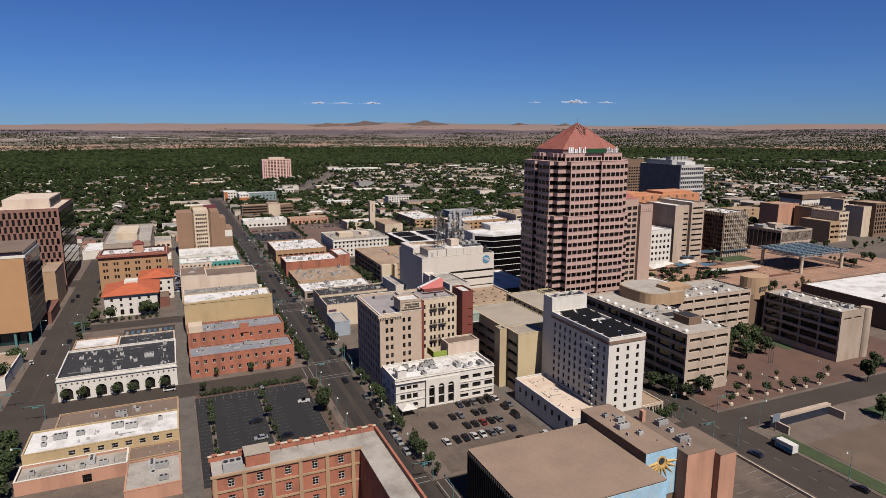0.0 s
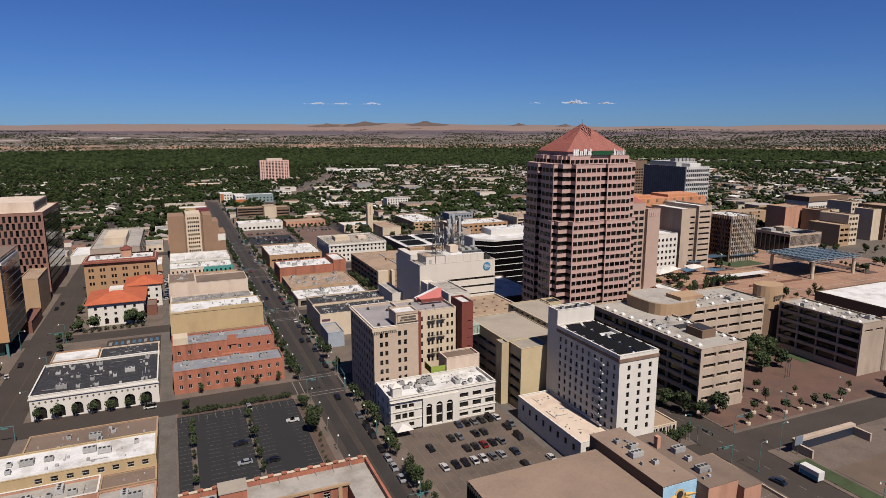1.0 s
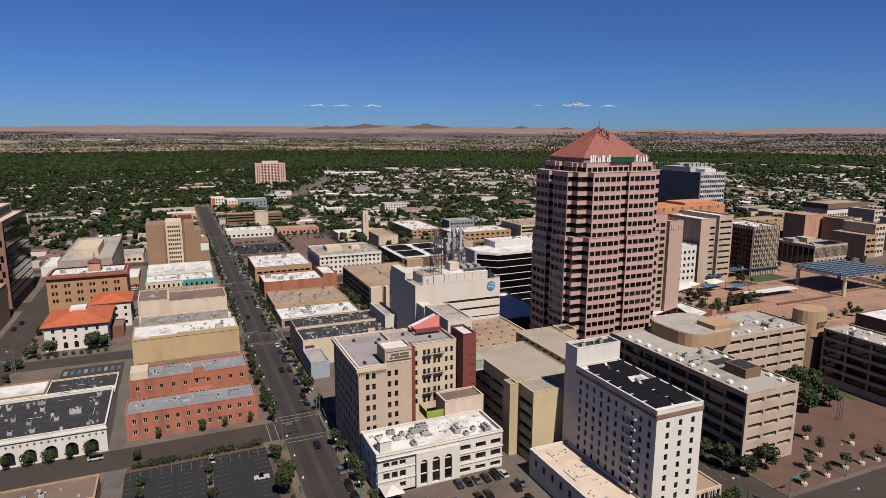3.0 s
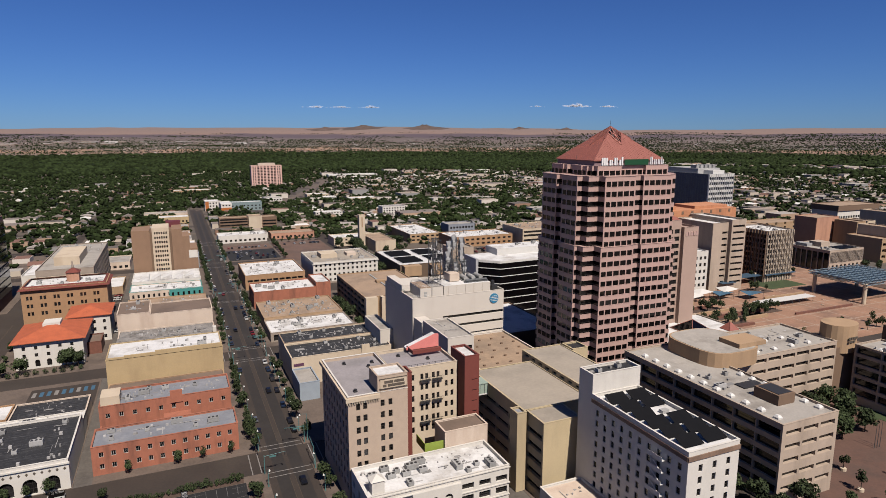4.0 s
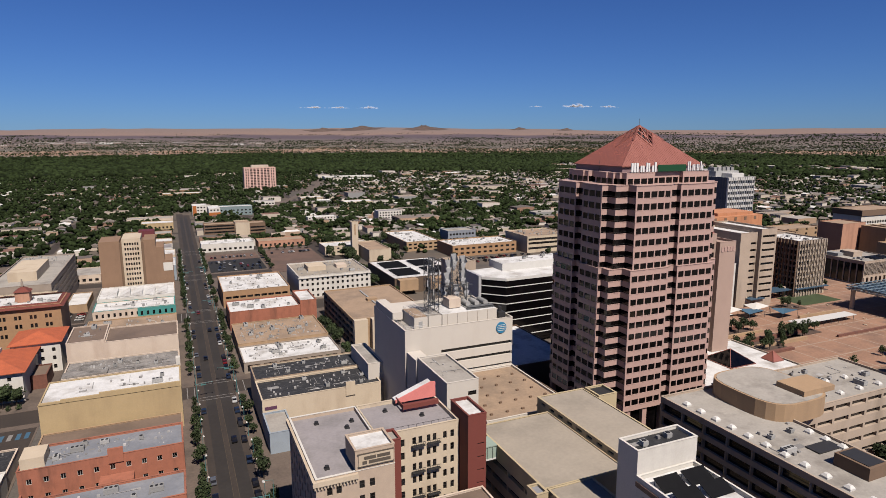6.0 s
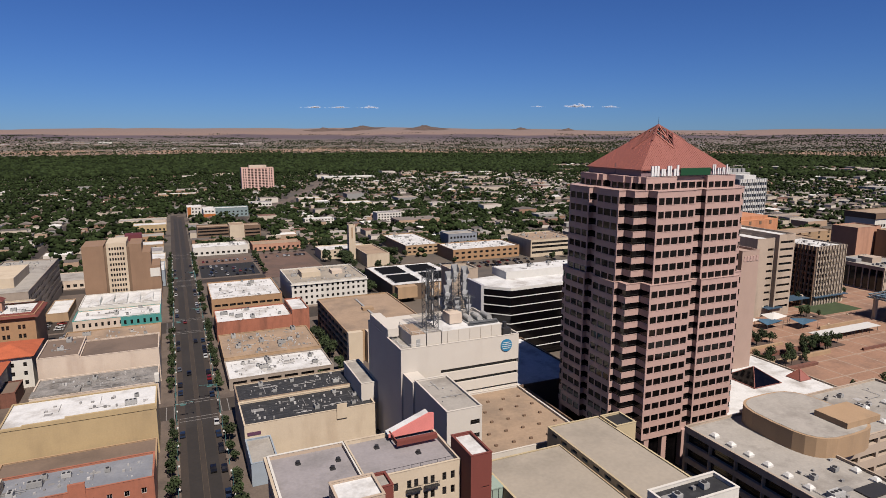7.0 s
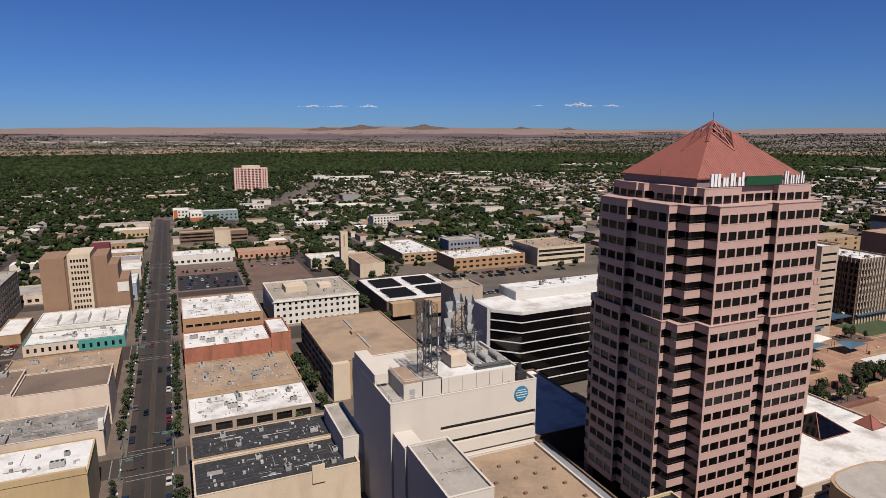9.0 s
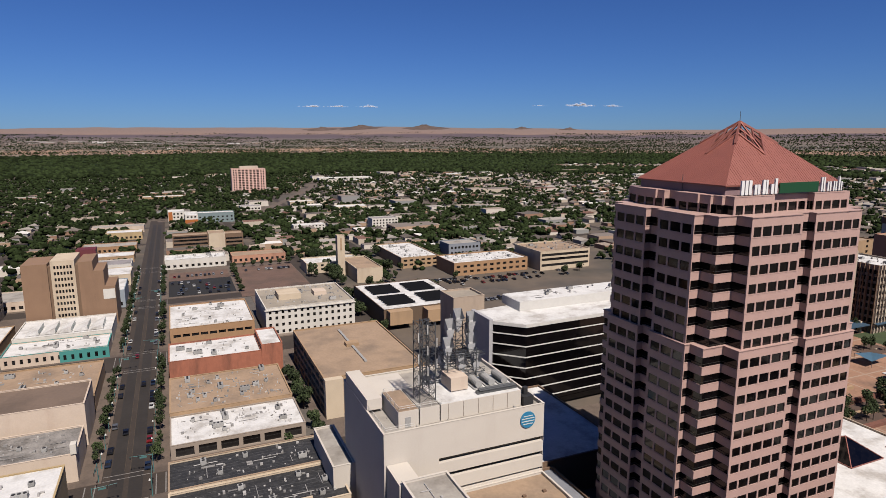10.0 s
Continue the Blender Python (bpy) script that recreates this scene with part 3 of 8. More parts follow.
def office_tower():
    r = root("office_tower", TX, TY, 0, "pink granite office tower with dark windows and a red pyramid roof", "office tower")
    fh, base, sp = 3.86, 12.33, 1.85
    lower, upper = notched(17.6, 20.0, 5.4, 4.0, 1.5, 3.5), notched(16.4, 19.4, 5.0, 3.6, 2.6, 3.7)
    crown = notched(17.4, 15.6, 0.9, 2.2, 0.8, 2.2, 6.0, 1.5)
    piers, rail = MB(), MB()
    for f in range(21):
        z = base + f * fh
        shape = lower if f < 13 else upper if f < 20 else crown
        mb = MB()
        band(mb, shape, z, z + sp - 0.28)
        band(mb, inset(shape, 0.07), z + sp - 0.28, z + sp - 0.2)
        band(mb, shape, z + sp - 0.2, z + sp)
        part("spandrel", mb, GRANITE, r)
        if f == 20:
            break
        over = lower if f < 12 else upper if f < 19 else crown
        gm = MB()
        band(gm, inset(over, 0.17), z + sp + 0.005, z + fh - 0.005)
        part("window_band", gm, TOWER_GLASS, r)
        tower_piers(piers, over, z + sp, z + fh)
        o = inset(over, 0.09)
        for k in range(len(o)):
            (ax, ay), (bx, by) = o[k], o[(k + 1) % len(o)]
            if math.hypot(bx - ax, by - ay) < 6 and f < 19:
                rail.tube((TX + ax, TY + ay, z + sp + 0.55), (TX + bx, TY + by, z + sp + 0.55), 0.05, n=4)
        if f in (12, 19):
            cap = MB()
            wide = inset(shape, -0.12)
            band(cap, wide, z + sp + 0.003, z + sp + 0.16)
            part("ledge", cap, GRANITE, r, "pale granite ledge on the setback")
    part("pier", piers, GRANITE, r, "granite piers between the windows")["kind"] = "stuff"
    part("sill_rail", rail, FRAME_DARK, r, "thin dark rails in the corner windows")["kind"] = "stuff"
    lob = MB()
    band(lob, [(x * 0.92, y * 0.9) for x, y in lower], 0.15, base)
    part("lobby", lob, TOWER_GLASS, r, "recessed dark glass lobby")
    for x in (-22, -15, -8, 0, 8, 15, 22):
        for y in (-18.6, 18.6):
            yy = y * (0.8 if abs(x) > 18 else 1.0)
            part("column", MB().box(TX + x - 0.9, TY + yy - 0.9, 0.15, TX + x + 0.9, TY + yy + 0.9, base), GRANITE, r)
    top = base + 20 * fh + sp
    for x, y, wx, wy in ((-17.6, -5.2, 1.2, 3.2), (-17.6, 6.2, 1.2, 2.2)):
        part("corbel_panel", MB().box(TX + x - wx - 0.9, TY + y - wy, top - sp, TX + x, TY + y + wy, top + 0.1), GRANITE, r)
    e = 93.4
    part("attic_band", MB().box(TX - 16.7, TY - 12.5, top + 0.01, TX + 16.7, TY + 12.5, e), MAUVE_PANEL, r, "mauve metal attic band")
    part("attic_coping", MB().box(TX - 17.3, TY - 13.1, e - 0.28, TX + 17.3, TY + 13.1, e - 0.02), RED_METAL, r)
    # pyramid of seamed red metal, open trusses at its top
    ex, ey, za = 17.3, 13.1, 106.5
    cut, TIP = 0.8, 0.45
    pm = MB()
    zc = e + (za - e) * cut
    c4 = [(-ex, -ey), (ex, -ey), (ex, ey), (-ex, ey)]
    ci = [(x * (1 - cut), y * (1 - cut)) for x, y in c4]
    for k in range(4):
        j = (k + 1) % 4
        mid = ((c4[k][0] + c4[j][0]) / 2, (c4[k][1] + c4[j][1]) / 2)
        foot, tip = (TX + mid[0], TY + mid[1], e), (TX + mid[0] * (1 - TIP), TY + mid[1] * (1 - TIP), e + (za - e) * TIP)
        left, right = (TX + ci[k][0], TY + ci[k][1], zc), (TX + ci[j][0], TY + ci[j][1], zc)
        pm.face([(TX + c4[k][0], TY + c4[k][1], e), foot, tip, left])
        pm.face([foot, (TX + c4[j][0], TY + c4[j][1], e), right, tip])
        # inner faces dark: shade inside the open notch put into their colour
        low = 2.4
        pm.face([(TX + c4[k][0] * 0.7, TY + c4[k][1] * 0.7, e + (za - e) * 0.3 - low), (TX + c4[j][0] * 0.7, TY + c4[j][1] * 0.7, e + (za - e) * 0.3 - low), (TX, TY, za - low)], 1)
    pm.face([(TX + x, TY + y, e) for x, y in c4][::-1])
    part("pyramid_roof", pm, [RED_METAL, DARK_STEEL], r)
    sm = MB()
    for k in range(4):
        j = (k + 1) % 4
        for i in range(1, 48):
            s = i / 48
            ax, ay = c4[k][0] * (1 - s) + c4[j][0] * s, c4[k][1] * (1 - s) + c4[j][1] * s
            f = abs(2 * s - 1)
            reach = min(1 - f, TIP + (cut - TIP) * f / (1 - cut)) if f < 1 - cut else 1 - f
            mid = ((c4[k][0] + c4[j][0]) / 2, (c4[k][1] + c4[j][1]) / 2)
            px, py = ax - mid[0] * reach, ay - mid[1] * reach
            sm.tube((TX + ax, TY + ay, e + 0.02), (TX + px, TY + py, e + (za - e) * reach + 0.02), 0.05, n=4)
    part("roof_seam", sm, RED_METAL, r, "raised seams of the metal roof")["kind"] = "stuff"

    def beam(a, b, w, n=4):
        part("truss_beam", MB().tube(a, b, w, n=n), RED_METAL, r)

    # open trusses: a notch in each slope, framed and braced
    for k in range(4):
        j = (k + 1) % 4

        def on(s, reach, lift=0.05):
            ax, ay = c4[k][0] * (1 - s) + c4[j][0] * s, c4[k][1] * (1 - s) + c4[j][1] * s
            return (TX + ax * (1 - reach), TY + ay * (1 - reach), e + (za - e) * reach + lift)
        beam(on(0, 0.62), (TX, TY, za), 0.34)
        for side in (0, 1):
            beam(on(side, cut), on(0.5, TIP), 0.3)
            beam(on(side, 0.88), on(0.5, 0.68), 0.24)
            for q in (0.35, 0.7):
                a, b = Vector(on(side, cut)).lerp(Vector(on(0.5, TIP)), q), Vector(on(side, 0.88)).lerp(Vector(on(0.5, 0.68)), q)
                beam(a, b, 0.2)
        beam(on(0.5, TIP), (TX, TY, za), 0.22)
    part("lightning_rod", MB().tube((TX, TY, za), (TX, TY, za + 2.4), 0.06), STEEL, r)
    part("aerial", MB().tube((TX - 16.9, TY - 1.0, top), (TX - 16.9, TY - 1.0, top + 3.6), 0.07), STEEL, r)
    # sign: plain white bars and a green panel, standing on the front of the attic
    y = TY - 15.0
    for x0, spans in ((123.6, ((0, 0.8, 0, 2.9), (1.05, 0.8, 0, 2.9), (2.1, 0.8, 0, 2.9), (3.7, 0.7, 0, 2.0), (4.6, 0.7, 0, 2.0), (6.0, 0.8, 0, 2.9), (7.0, 0.5, 0, 2.9), (8.4, 0.8, 0, 2.0), (9.5, 0.7, 0, 3.1))),
                      (147.2, ((0, 0.45, 0, 3.0), (0.75, 0.45, 0, 3.0), (2.0, 0.45, 0, 2.0), (2.75, 0.45, 0, 2.0), (3.9, 0.4, 0, 2.1), (4.6, 0.4, 0, 2.0), (5.6, 0.45, 0, 3.0), (6.35, 0.4, 0, 2.0)))):
        sg = MB()
        for dx, w, za_, zb_ in spans:
            sg.box(x0 + dx, y - 0.35, top + 0.2 + za_, x0 + dx + w, y, top + 0.2 + zb_)
        part("sign_lettering", sg, SIGN_WHITE, r, "white raised sign bars")
    part("sign_frame", MB().box(123.4, y + 0.01, top + 0.02, 155.0, y + 0.2, top + 0.19).box(123.4, y + 0.01, e - 0.6, 155.0, y + 0.2, e - 0.45), STEEL, r)
    part("sign_panel", MB().box(134.6, y - 0.25, top + 0.2, 146.4, y, top + 2.35), GREEN_SIGN, r, "green sign panel")
    return r


office_tower()

# ---- north side of the avenue ----
W = grid
# white bank with arched entrance bay
BANK_W = [(2.0 + k * 2.5, z, 3.9 + k * 2.5, z + hh) for z, hh in ((0.9, 1.7), (4.2, 2.1), (8.0, 1.6)) for k in range(3)]
BANK_E = [(26.5 + k * 5.2, z, 30.0 + k * 5.2, z + hh) for z, hh in ((0.9, 1.5), (4.4, 2.0), (8.2, 1.7)) for k in range(3)]
# nine-storey bank tower
SUN_ROWS = [4.6 + 3.45 * k for k in range(8)]
hotel = building("corner_tower", "nine-storey grey-beige brick office tower with a cornice", "office tower", 12.0, 214.0, 29.3, 245.5, 33.0, BEIGE_BRICK, GREY_ROOF, par=0.9,
                 wins={"E": [(a, z, a + 1.15, z + 1.9) for z in SUN_ROWS for a in (2.3, 4.3, 9.3, 11.6)], "S": W(9, SUN_ROWS, 1.4, 2.0, 31.5, 1.8)}, coping=STUCCO_WHITE, bars=(0, 1))
building("", "", "", 29.31, 227.5, 51.0, 245.5, 33.0, STUCCO_CREAM, GREY_ROOF, par=0.9,
         wins={"E": [(a, z, a + 0.95, z + 1.9) for z in SUN_ROWS[2:] for a in (6.2, 9.2, 10.8, 13.0, 14.6, 17.4, 19.4)]}, under=hotel)
building("", "", "", 29.31, 222.0, 33.6, 227.49, 34.0, RED_PAINT, LIGHT_ROOF, par=0.5, under=hotel)
building("stair_tower", "dark red stucco stair tower at the rear wing", "stair tower", 51.2, 222.5, 56.2, 233.0, 36.0, RED_PAINT, WHITE_ROOF, par=0.6,
         wins={"E": [(2.6, z, 4.4, z + 0.35) for z in (14, 17.5, 21, 24.5, 28)]})
building("", "", "", 20.5, 214.01, 29.29, 222, 37.6, BEIGE_BRICK, WHITE_ROOF, par=0.5, z0=33.14, under=hotel)
building("annex_block", "low grey stucco annex with a brown roof", "annex", 40.5, 213.2, 54.5, 221.0, 17.5, STUCCO_PINK, BROWN_ROOF, par=0.4)
# hotel with solar panels
H_ROWS = [8.6 + 2.95 * k for k in range(8)]
white_hotel = building("hotel", "white stucco hotel block with rows of small windows", "hotel", 72.0, 152.2, 87.4, 186.5, 34.6, STUCCO_WHITE, WHITE_ROOF, par=0.9,
         wins={"E": [(a, z, a + 1.15, z + 1.75) for z in H_ROWS for a in (3.2, 7.4, 11.6)], "S": W(10, H_ROWS, 1.2, 1.75, 34.3, 1.8)})
building("", "", "", 72.0, 186.51, 88.0, 192.5, 40.0, STUCCO_WHITE, BLACK_ROOF, par=0.7, under=white_hotel)
building("", "", "", 58.6, 152.0, 71.98, 190.0, 8.6, STUCCO_WHITE, STUCCO_PINK, par=0.6,
         wins={"E": W(3, (4.6,), 1.5, 2.2, 13.4, 2.0), "S": W(8, (4.4,), 1.4, 2.2, 38, 3)}, under=white_hotel)
building("", "", "", 87.5, 155, 100.0, 178, 6.0, STUCCO_CREAM, TAN_ROOF, par=0.3, wins={"E": W(8, (1.0,), 1.1, 4.2, 12.5, 0.6)}, under=white_hotel)
# tan garage
garage = building("parking_garage", "tan concrete parking garage with open decks", "parking garage", 61.5, 204.0, 84.5, 238, 24.3, GARAGE_TAN, CONC_ROOF, par=0.14,
         wins={"S": [(1.0 + 8.2 * k, z, 8.6 + 8.2 * k, z + 1.4) for z in (2.6, 6.6, 10.6, 14.6, 18.6) for k in range(4)]}, depth=0.9)
building("", "", "", 62.2, 194.5, 74.5, 203.95, 24.3, GARAGE_TAN, CONC_ROOF, par=0.14,
         wins={"S": [(0.8, z, 8.6, z + 1.7) for z in (2.6, 6.6, 10.6, 14.6, 18.6)]}, depth=0.9, under=garage)
building("", "", "", 58.4, 202.4, 61.45, 206.6, 24.6, GARAGE_TAN, SLATE_ROOF, par=0.5, under=garage)
building("", "", "", 84.6, 204, 101, 244, 26.4, GARAGE_TAN, CONC_ROOF, par=0.14, under=garage,
         wins={"S": [(2 + 4.4 * k, 24.9, 4.4 + 4.4 * k, 25.7) for k in range(8)]}, depth=0.5)
# telephone exchange
exchange = building("telephone_exchange", "windowless off-white panelled telephone exchange", "exchange", 58.5, 287, 100.6, 322, 37.6, ATT_PANEL, LIGHT_ROOF, par=0.8,
         wins={"E": [(13.5, 27.6, 42.0, 28.9), (13.5, 23.6, 42.0, 24.8), (19.0, 19.8, 42.0, 20.5)]}, depth=1.2)
building("", "", "", 59.5, 254, 70, 278, 31.0, ATT_PANEL, LIGHT_ROOF, par=0.5,
         wins={"E": [(7.0, z, 9.8, z + 1.4) for z in (22, 26)]}, under=exchange)
building("", "", "", 70.1, 248.5, 100.5, 286.9, 19.3, ATT_PANEL, TAN_ROOF, par=0.6, under=exchange)
# white-roofed office with black ribbon windows
nav = root("ribbon_office", 150, 372, 0, "black glass office with white bands and a white roof", "office building")
poly = [(126.5, 362.5), (135.5, 353.5), (200, 356), (200, 386), (126.5, 378)]
for k in range(7):
    part("window_band", MB().prism([(163 + (x - 163) * 0.99, 368 + (y - 368) * 0.985) for x, y in poly], 1 + k * 4.2, 4.7 + k * 4.2), TOWER_GLASS, nav)
    part("white_band", MB().prism(poly, 4.75 + k * 4.2, 5.1 + k * 4.2), WHITE_METAL, nav)
part("window_band", MB().prism([(163 + (x - 163) * 0.99, 368 + (y - 368) * 0.985) for x, y in poly], 30.4, 33.3), TOWER_GLASS, nav)
part("parapet", MB().prism(poly, 33.31, 34.6), WHITE_METAL, nav)
part("upper_block", MB().box(142, 369.5, 34.71, 199, 384, 38.4), WHITE_METAL, nav)
part("upper_deck", MB().box(142.4, 369.9, 38.41, 198.6, 383.6, 38.5), WHITE_ROOF, nav)
part("roof_deck", MB().prism([(163 + (x - 163) * 0.985, 368 + (y - 368) * 0.98) for x, y in poly], 34.61, 34.7), WHITE_ROOF, nav)
part("corner_panel", MB().box(124.9, 362.6, 0.16, 126.4, 378, 35.2), mat("pale_grey_panel", (0.5, 0.5, 0.52), 0.6), nav)
# hotel slab behind the tower
building("hotel_banquet_hall", "low hotel hall with a wide white roof", "hotel", 158, 248, 216, 290, 12.5, CONCRETE, WHITE_ROOF, par=0.5,
         wins={"E": W(12, (2.0, 7.0), 2.2, 2.6, 58, 2)})
# plaza offices with open concrete decks
# side bands taller than the front ones: dark glass deepens that face's shade
plaza_office = building("plaza_office", "beige concrete office block with deep window bands", "office building", 121, 166.5, 143.8, 232, 25.0, CONCRETE, LIGHT_ROOF, par=0.6,
         wins={"E": [(1.5 + 7.0 * k, z, 7.5 + 7.0 * k, z + 1.5) for z in [4.6 + 4.2 * i for i in range(5)] for k in range(3)], "S": [(0.8 + 8.05 * k, z, 8.5 + 8.05 * k, z + 2.7) for z in [3.8 + 4.2 * i for i in range(5)] for k in range(8)]}, depth=1.0)
building("", "", "", 143.81, 209, 205, 234, 24.5, CONCRETE, LIGHT_ROOF, par=0.6,
         wins={"E": [(1.5 + 7.5 * k, z, 8.0 + 7.5 * k, z + 1.6) for z in [4.6 + 4.2 * i for i in range(5)] for k in range(8)]}, depth=1.0, under=plaza_office)
building("plaza_office_block", "beige concrete office block with dark ribbon windows", "office building", 210.5, 166, 226, 205.5, 23.5, CONCRETE, LIGHT_ROOF, par=0.6,
         wins={"S": [(0.8 + 9.6 * k, z, 9.9 + 9.6 * k, z + 2.9) for z in [3.4 + 4.2 * i for i in range(5)] for k in range(4)], "E": [(2, 19.5, 6.8, 20.4), (8.8, 19.5, 13.6, 20.4)]}, depth=1.0)
# courthouse and offices round the civic plaza
fo = building("federal_office", "dark concrete office with a fine window grid", "office building", 353, 362, 379, 392, 36.8, GREY_STONE, WHITE_ROOF, par=0.8,
         wins={"E": W(10, [6 + 3.7 * k for k in range(8)], 1.7, 2.4, 26, 1.0), "S": W(10, [6 + 3.7 * k for k in range(8)], 2.2, 2.4, 30, 1.0)})
for k in range(11):
    part("fin", MB().box(353.2 + k * 2.55, 361.3, 0.16, 353.6 + k * 2.55, 361.99, 36.9), STUCCO_CREAM, fo)
# side fins brown: the shade of that face put into their colour
for k in range(13):
    part("fin", MB().box(352.2, 362.2 + k * 2.4, 0.16, 352.99, 362.6 + k * 2.4, 36.9), STUCCO_BROWN, fo)
lo = building("low_office", "low office with a louvred upper storey and grey roof", "office building", 424, 364, 463, 402, 17.2, CONCRETE, LIGHT_ROOF, par=0.5,
              wins={"E": [(0.8, 7.6, 38.2, 15.6), (1.5, 1.0, 37.5, 5.6)], "S": [(1 + 4.6 * k, 1, 5.0 + 4.6 * k, 15) for k in range(8)]}, depth=0.6)
for k in range(26):
    part("louvre_post", MB().box(425 + k * 1.5, 363.7, 7.4, 425.25 + k * 1.5, 364.3, 15.8), GREY_STONE, lo)
for k in range(9):
    part("louvre_blade", MB().box(425, 363.8, 8.2 + k * 0.85, 462.5, 364.2, 8.45 + k * 0.85), GREY_STONE, lo)
for k in range(9):
    part("front_pier", MB().box(424.6 + k * 4.7, 363.6, 0.16, 427.0 + k * 4.7, 364.5, 5.7), CONCRETE, lo)
part("plant_room", MB().box(436, 380, 16.71, 446, 390, 20.4), CONCRETE, lo)
part("plant_room", MB().box(428, 386, 16.71, 434, 396, 19.0), UNIT_GREY, lo)
for k in range(4):
    part("solar_row", MB().box(440, 367 + 2.8 * k, 17.0, 460, 368.6 + 2.8 * k, 17.3), SOLAR, lo)
co_ = building("city_office", "tan stone office with open corner decks", "office building", 498, 372, 512, 402, 20, STUCCO_TAN, TAN_ROOF, wins={"E": W(2, (4, 9, 14), 5, 2.4, 14, 1.5)}, depth=1.5)
building("", "", "", 512.01, 374, 526, 402, 28, STUCCO_CREAM, TAN_ROOF, wins={"E": W(3, (3, 8, 13, 18, 23), 3.2, 2.6, 14, 1.2)}, depth=1.8, under=co_)
building("city_hall_wing", "orange-brown stone block with blind walls", "office building", 530, 452, 561, 475, 26, STUCCO_SALMON, TAN_ROOF)
building("city_hall_wing", "tan stone block with dark slots", "office building", 552, 428, 564, 450, 24, STUCCO_TAN, TAN_ROOF)
building("city_hall_wing", "tan stone block with dark slots", "office building", 566.5, 428, 578, 450, 24, STUCCO_CREAM, TAN_ROOF)
building("cream_stair_block", "slim cream stair block of the city offices", "office building", 559, 382, 570.9, 400, 30, STUCCO_CREAM, TAN_ROOF)
building("dark_fin_office", "dark brown office with deep window slots", "office building", 571.2, 378, 600, 405, 33, STUCCO_BROWN, TAN_ROOF, wins={"E": W(7, [3 + 4.2 * k for k in range(7)], 2.2, 3.0, 28.8, 1.5)}, depth=0.9)
building("stepped_office", "cream office with stepped blocks", "office building", 612, 438, 628, 465, 29, STUCCO_CREAM, TAN_ROOF, wins={"E": W(3, [5 + 5 * k for k in range(5)], 3, 2.2, 16, 2)})
building("stepped_office", "cream office with stepped blocks", "office building", 629, 434, 650, 465, 25, STUCCO_TAN, TAN_ROOF, wins={"E": W(4, [5 + 5 * k for k in range(4)], 3, 2.2, 21, 2)})
dt = building("grid_office", "pale grid office under a dark top storey", "office building", 630, 500, 697, 530, 22, STUCCO_WHITE, TAN_ROOF, wins={"E": W(16, (4, 9, 14), 2.6, 2.6, 67, 1.5)})
building("", "", "", 629, 499, 698, 531, 28, STUCCO_BROWN, TAN_ROOF, z0=22.2, under=dt)
gv = building("government_tower", "office tower with a blue glass flank and white window grid", "office tower", 415.5, 477, 446.5, 537, 68.5, WHITE_METAL, WHITE_ROOF, par=0.9,
         wins={"E": W(11, [8 + 4.6 * k for k in range(13)], 1.7, 2.6, 31, 1.0)}, glass=BLUE_GLASS, bars=(1, 0), depth=0.4)
for k in range(14):
    part("glass_band", MB().box(415.0, 477.4, 4.2 + 4.6 * k, 415.49, 536.6, 8.1 + 4.6 * k), SLATE_BLUE, gv, "dark blue glass band")
    part("spandrel_band", MB().box(414.9, 477.4, 8.11 + 4.6 * k, 415.49, 536.6, 8.79 + 4.6 * k), SLATE_BLUE, gv, "slate blue spandrel")
for k in range(20):
    part("mullion", MB().box(414.86, 479 + 3.0 * k, 4.2, 414.99, 479.14 + 3.0 * k, 68.5), STEEL, gv)
for k in range(12):
    part("fin", MB().box(415.6 + k * 2.72, 476.4, 6, 416.0 + k * 2.72, 476.99, 68.6), WHITE_METAL, gv)
part("penthouse", MB().box(417, 492, 67.6, 444, 530, 73.0), UNIT_GREY, gv, "pale grey plant storey")
part("penthouse", MB().box(424, 481, 67.6, 438, 491.9, 71.5), WHITE_METAL, gv)
for k in range(5):
    part("cooling_unit", MB().box(419 + k * 5, 496, 73.01, 422.6 + k * 5, 503, 76.0), UNIT_GREY, gv)

# ---- south side of the avenue ----
brick_office = building("brick_office", "two-storey red brick office with a grey roof on the corner", "office building", -56, 261.2, -13.2, 274.6, 9.5, BRICK_RED, SLATE_ROOF, par=0.6,
         wins={"E": W(12, (2.0, 5.9), 1.3, 1.7, 42.8, 2.0)}, frame_mat=FRAME_WHITE, bars=(1, 0))
building("", "", "", -56, 287, -13.2, 302, 11.8, BRICK_RED, SLATE_ROOF, par=0.6,
         wins={"E": W(10, (2.4, 7.4), 1.3, 1.7, 42.8, 2.0)}, frame_mat=FRAME_WHITE, bars=(1, 0), under=brick_office)
building("warehouse_shop", "pale pink stucco block with a brown roof", "shop", -42.3, 390.5, -13.0, 413, 15.2, STUCCO_PINK, BROWN_ROOF, par=0.4)
building("warehouse_shop", "pale pink stucco block with a raised brown roof", "shop", -57, 390.5, -42.31, 416, 16.4, STUCCO_PINK, BROWN_ROOF, par=0.4)
building("shop_row", "low tan shops with a gravel roof", "shop", -56, 420, -13.5, 459, 7.0, STUCCO_TAN, TAN_ROOF, par=0.5)
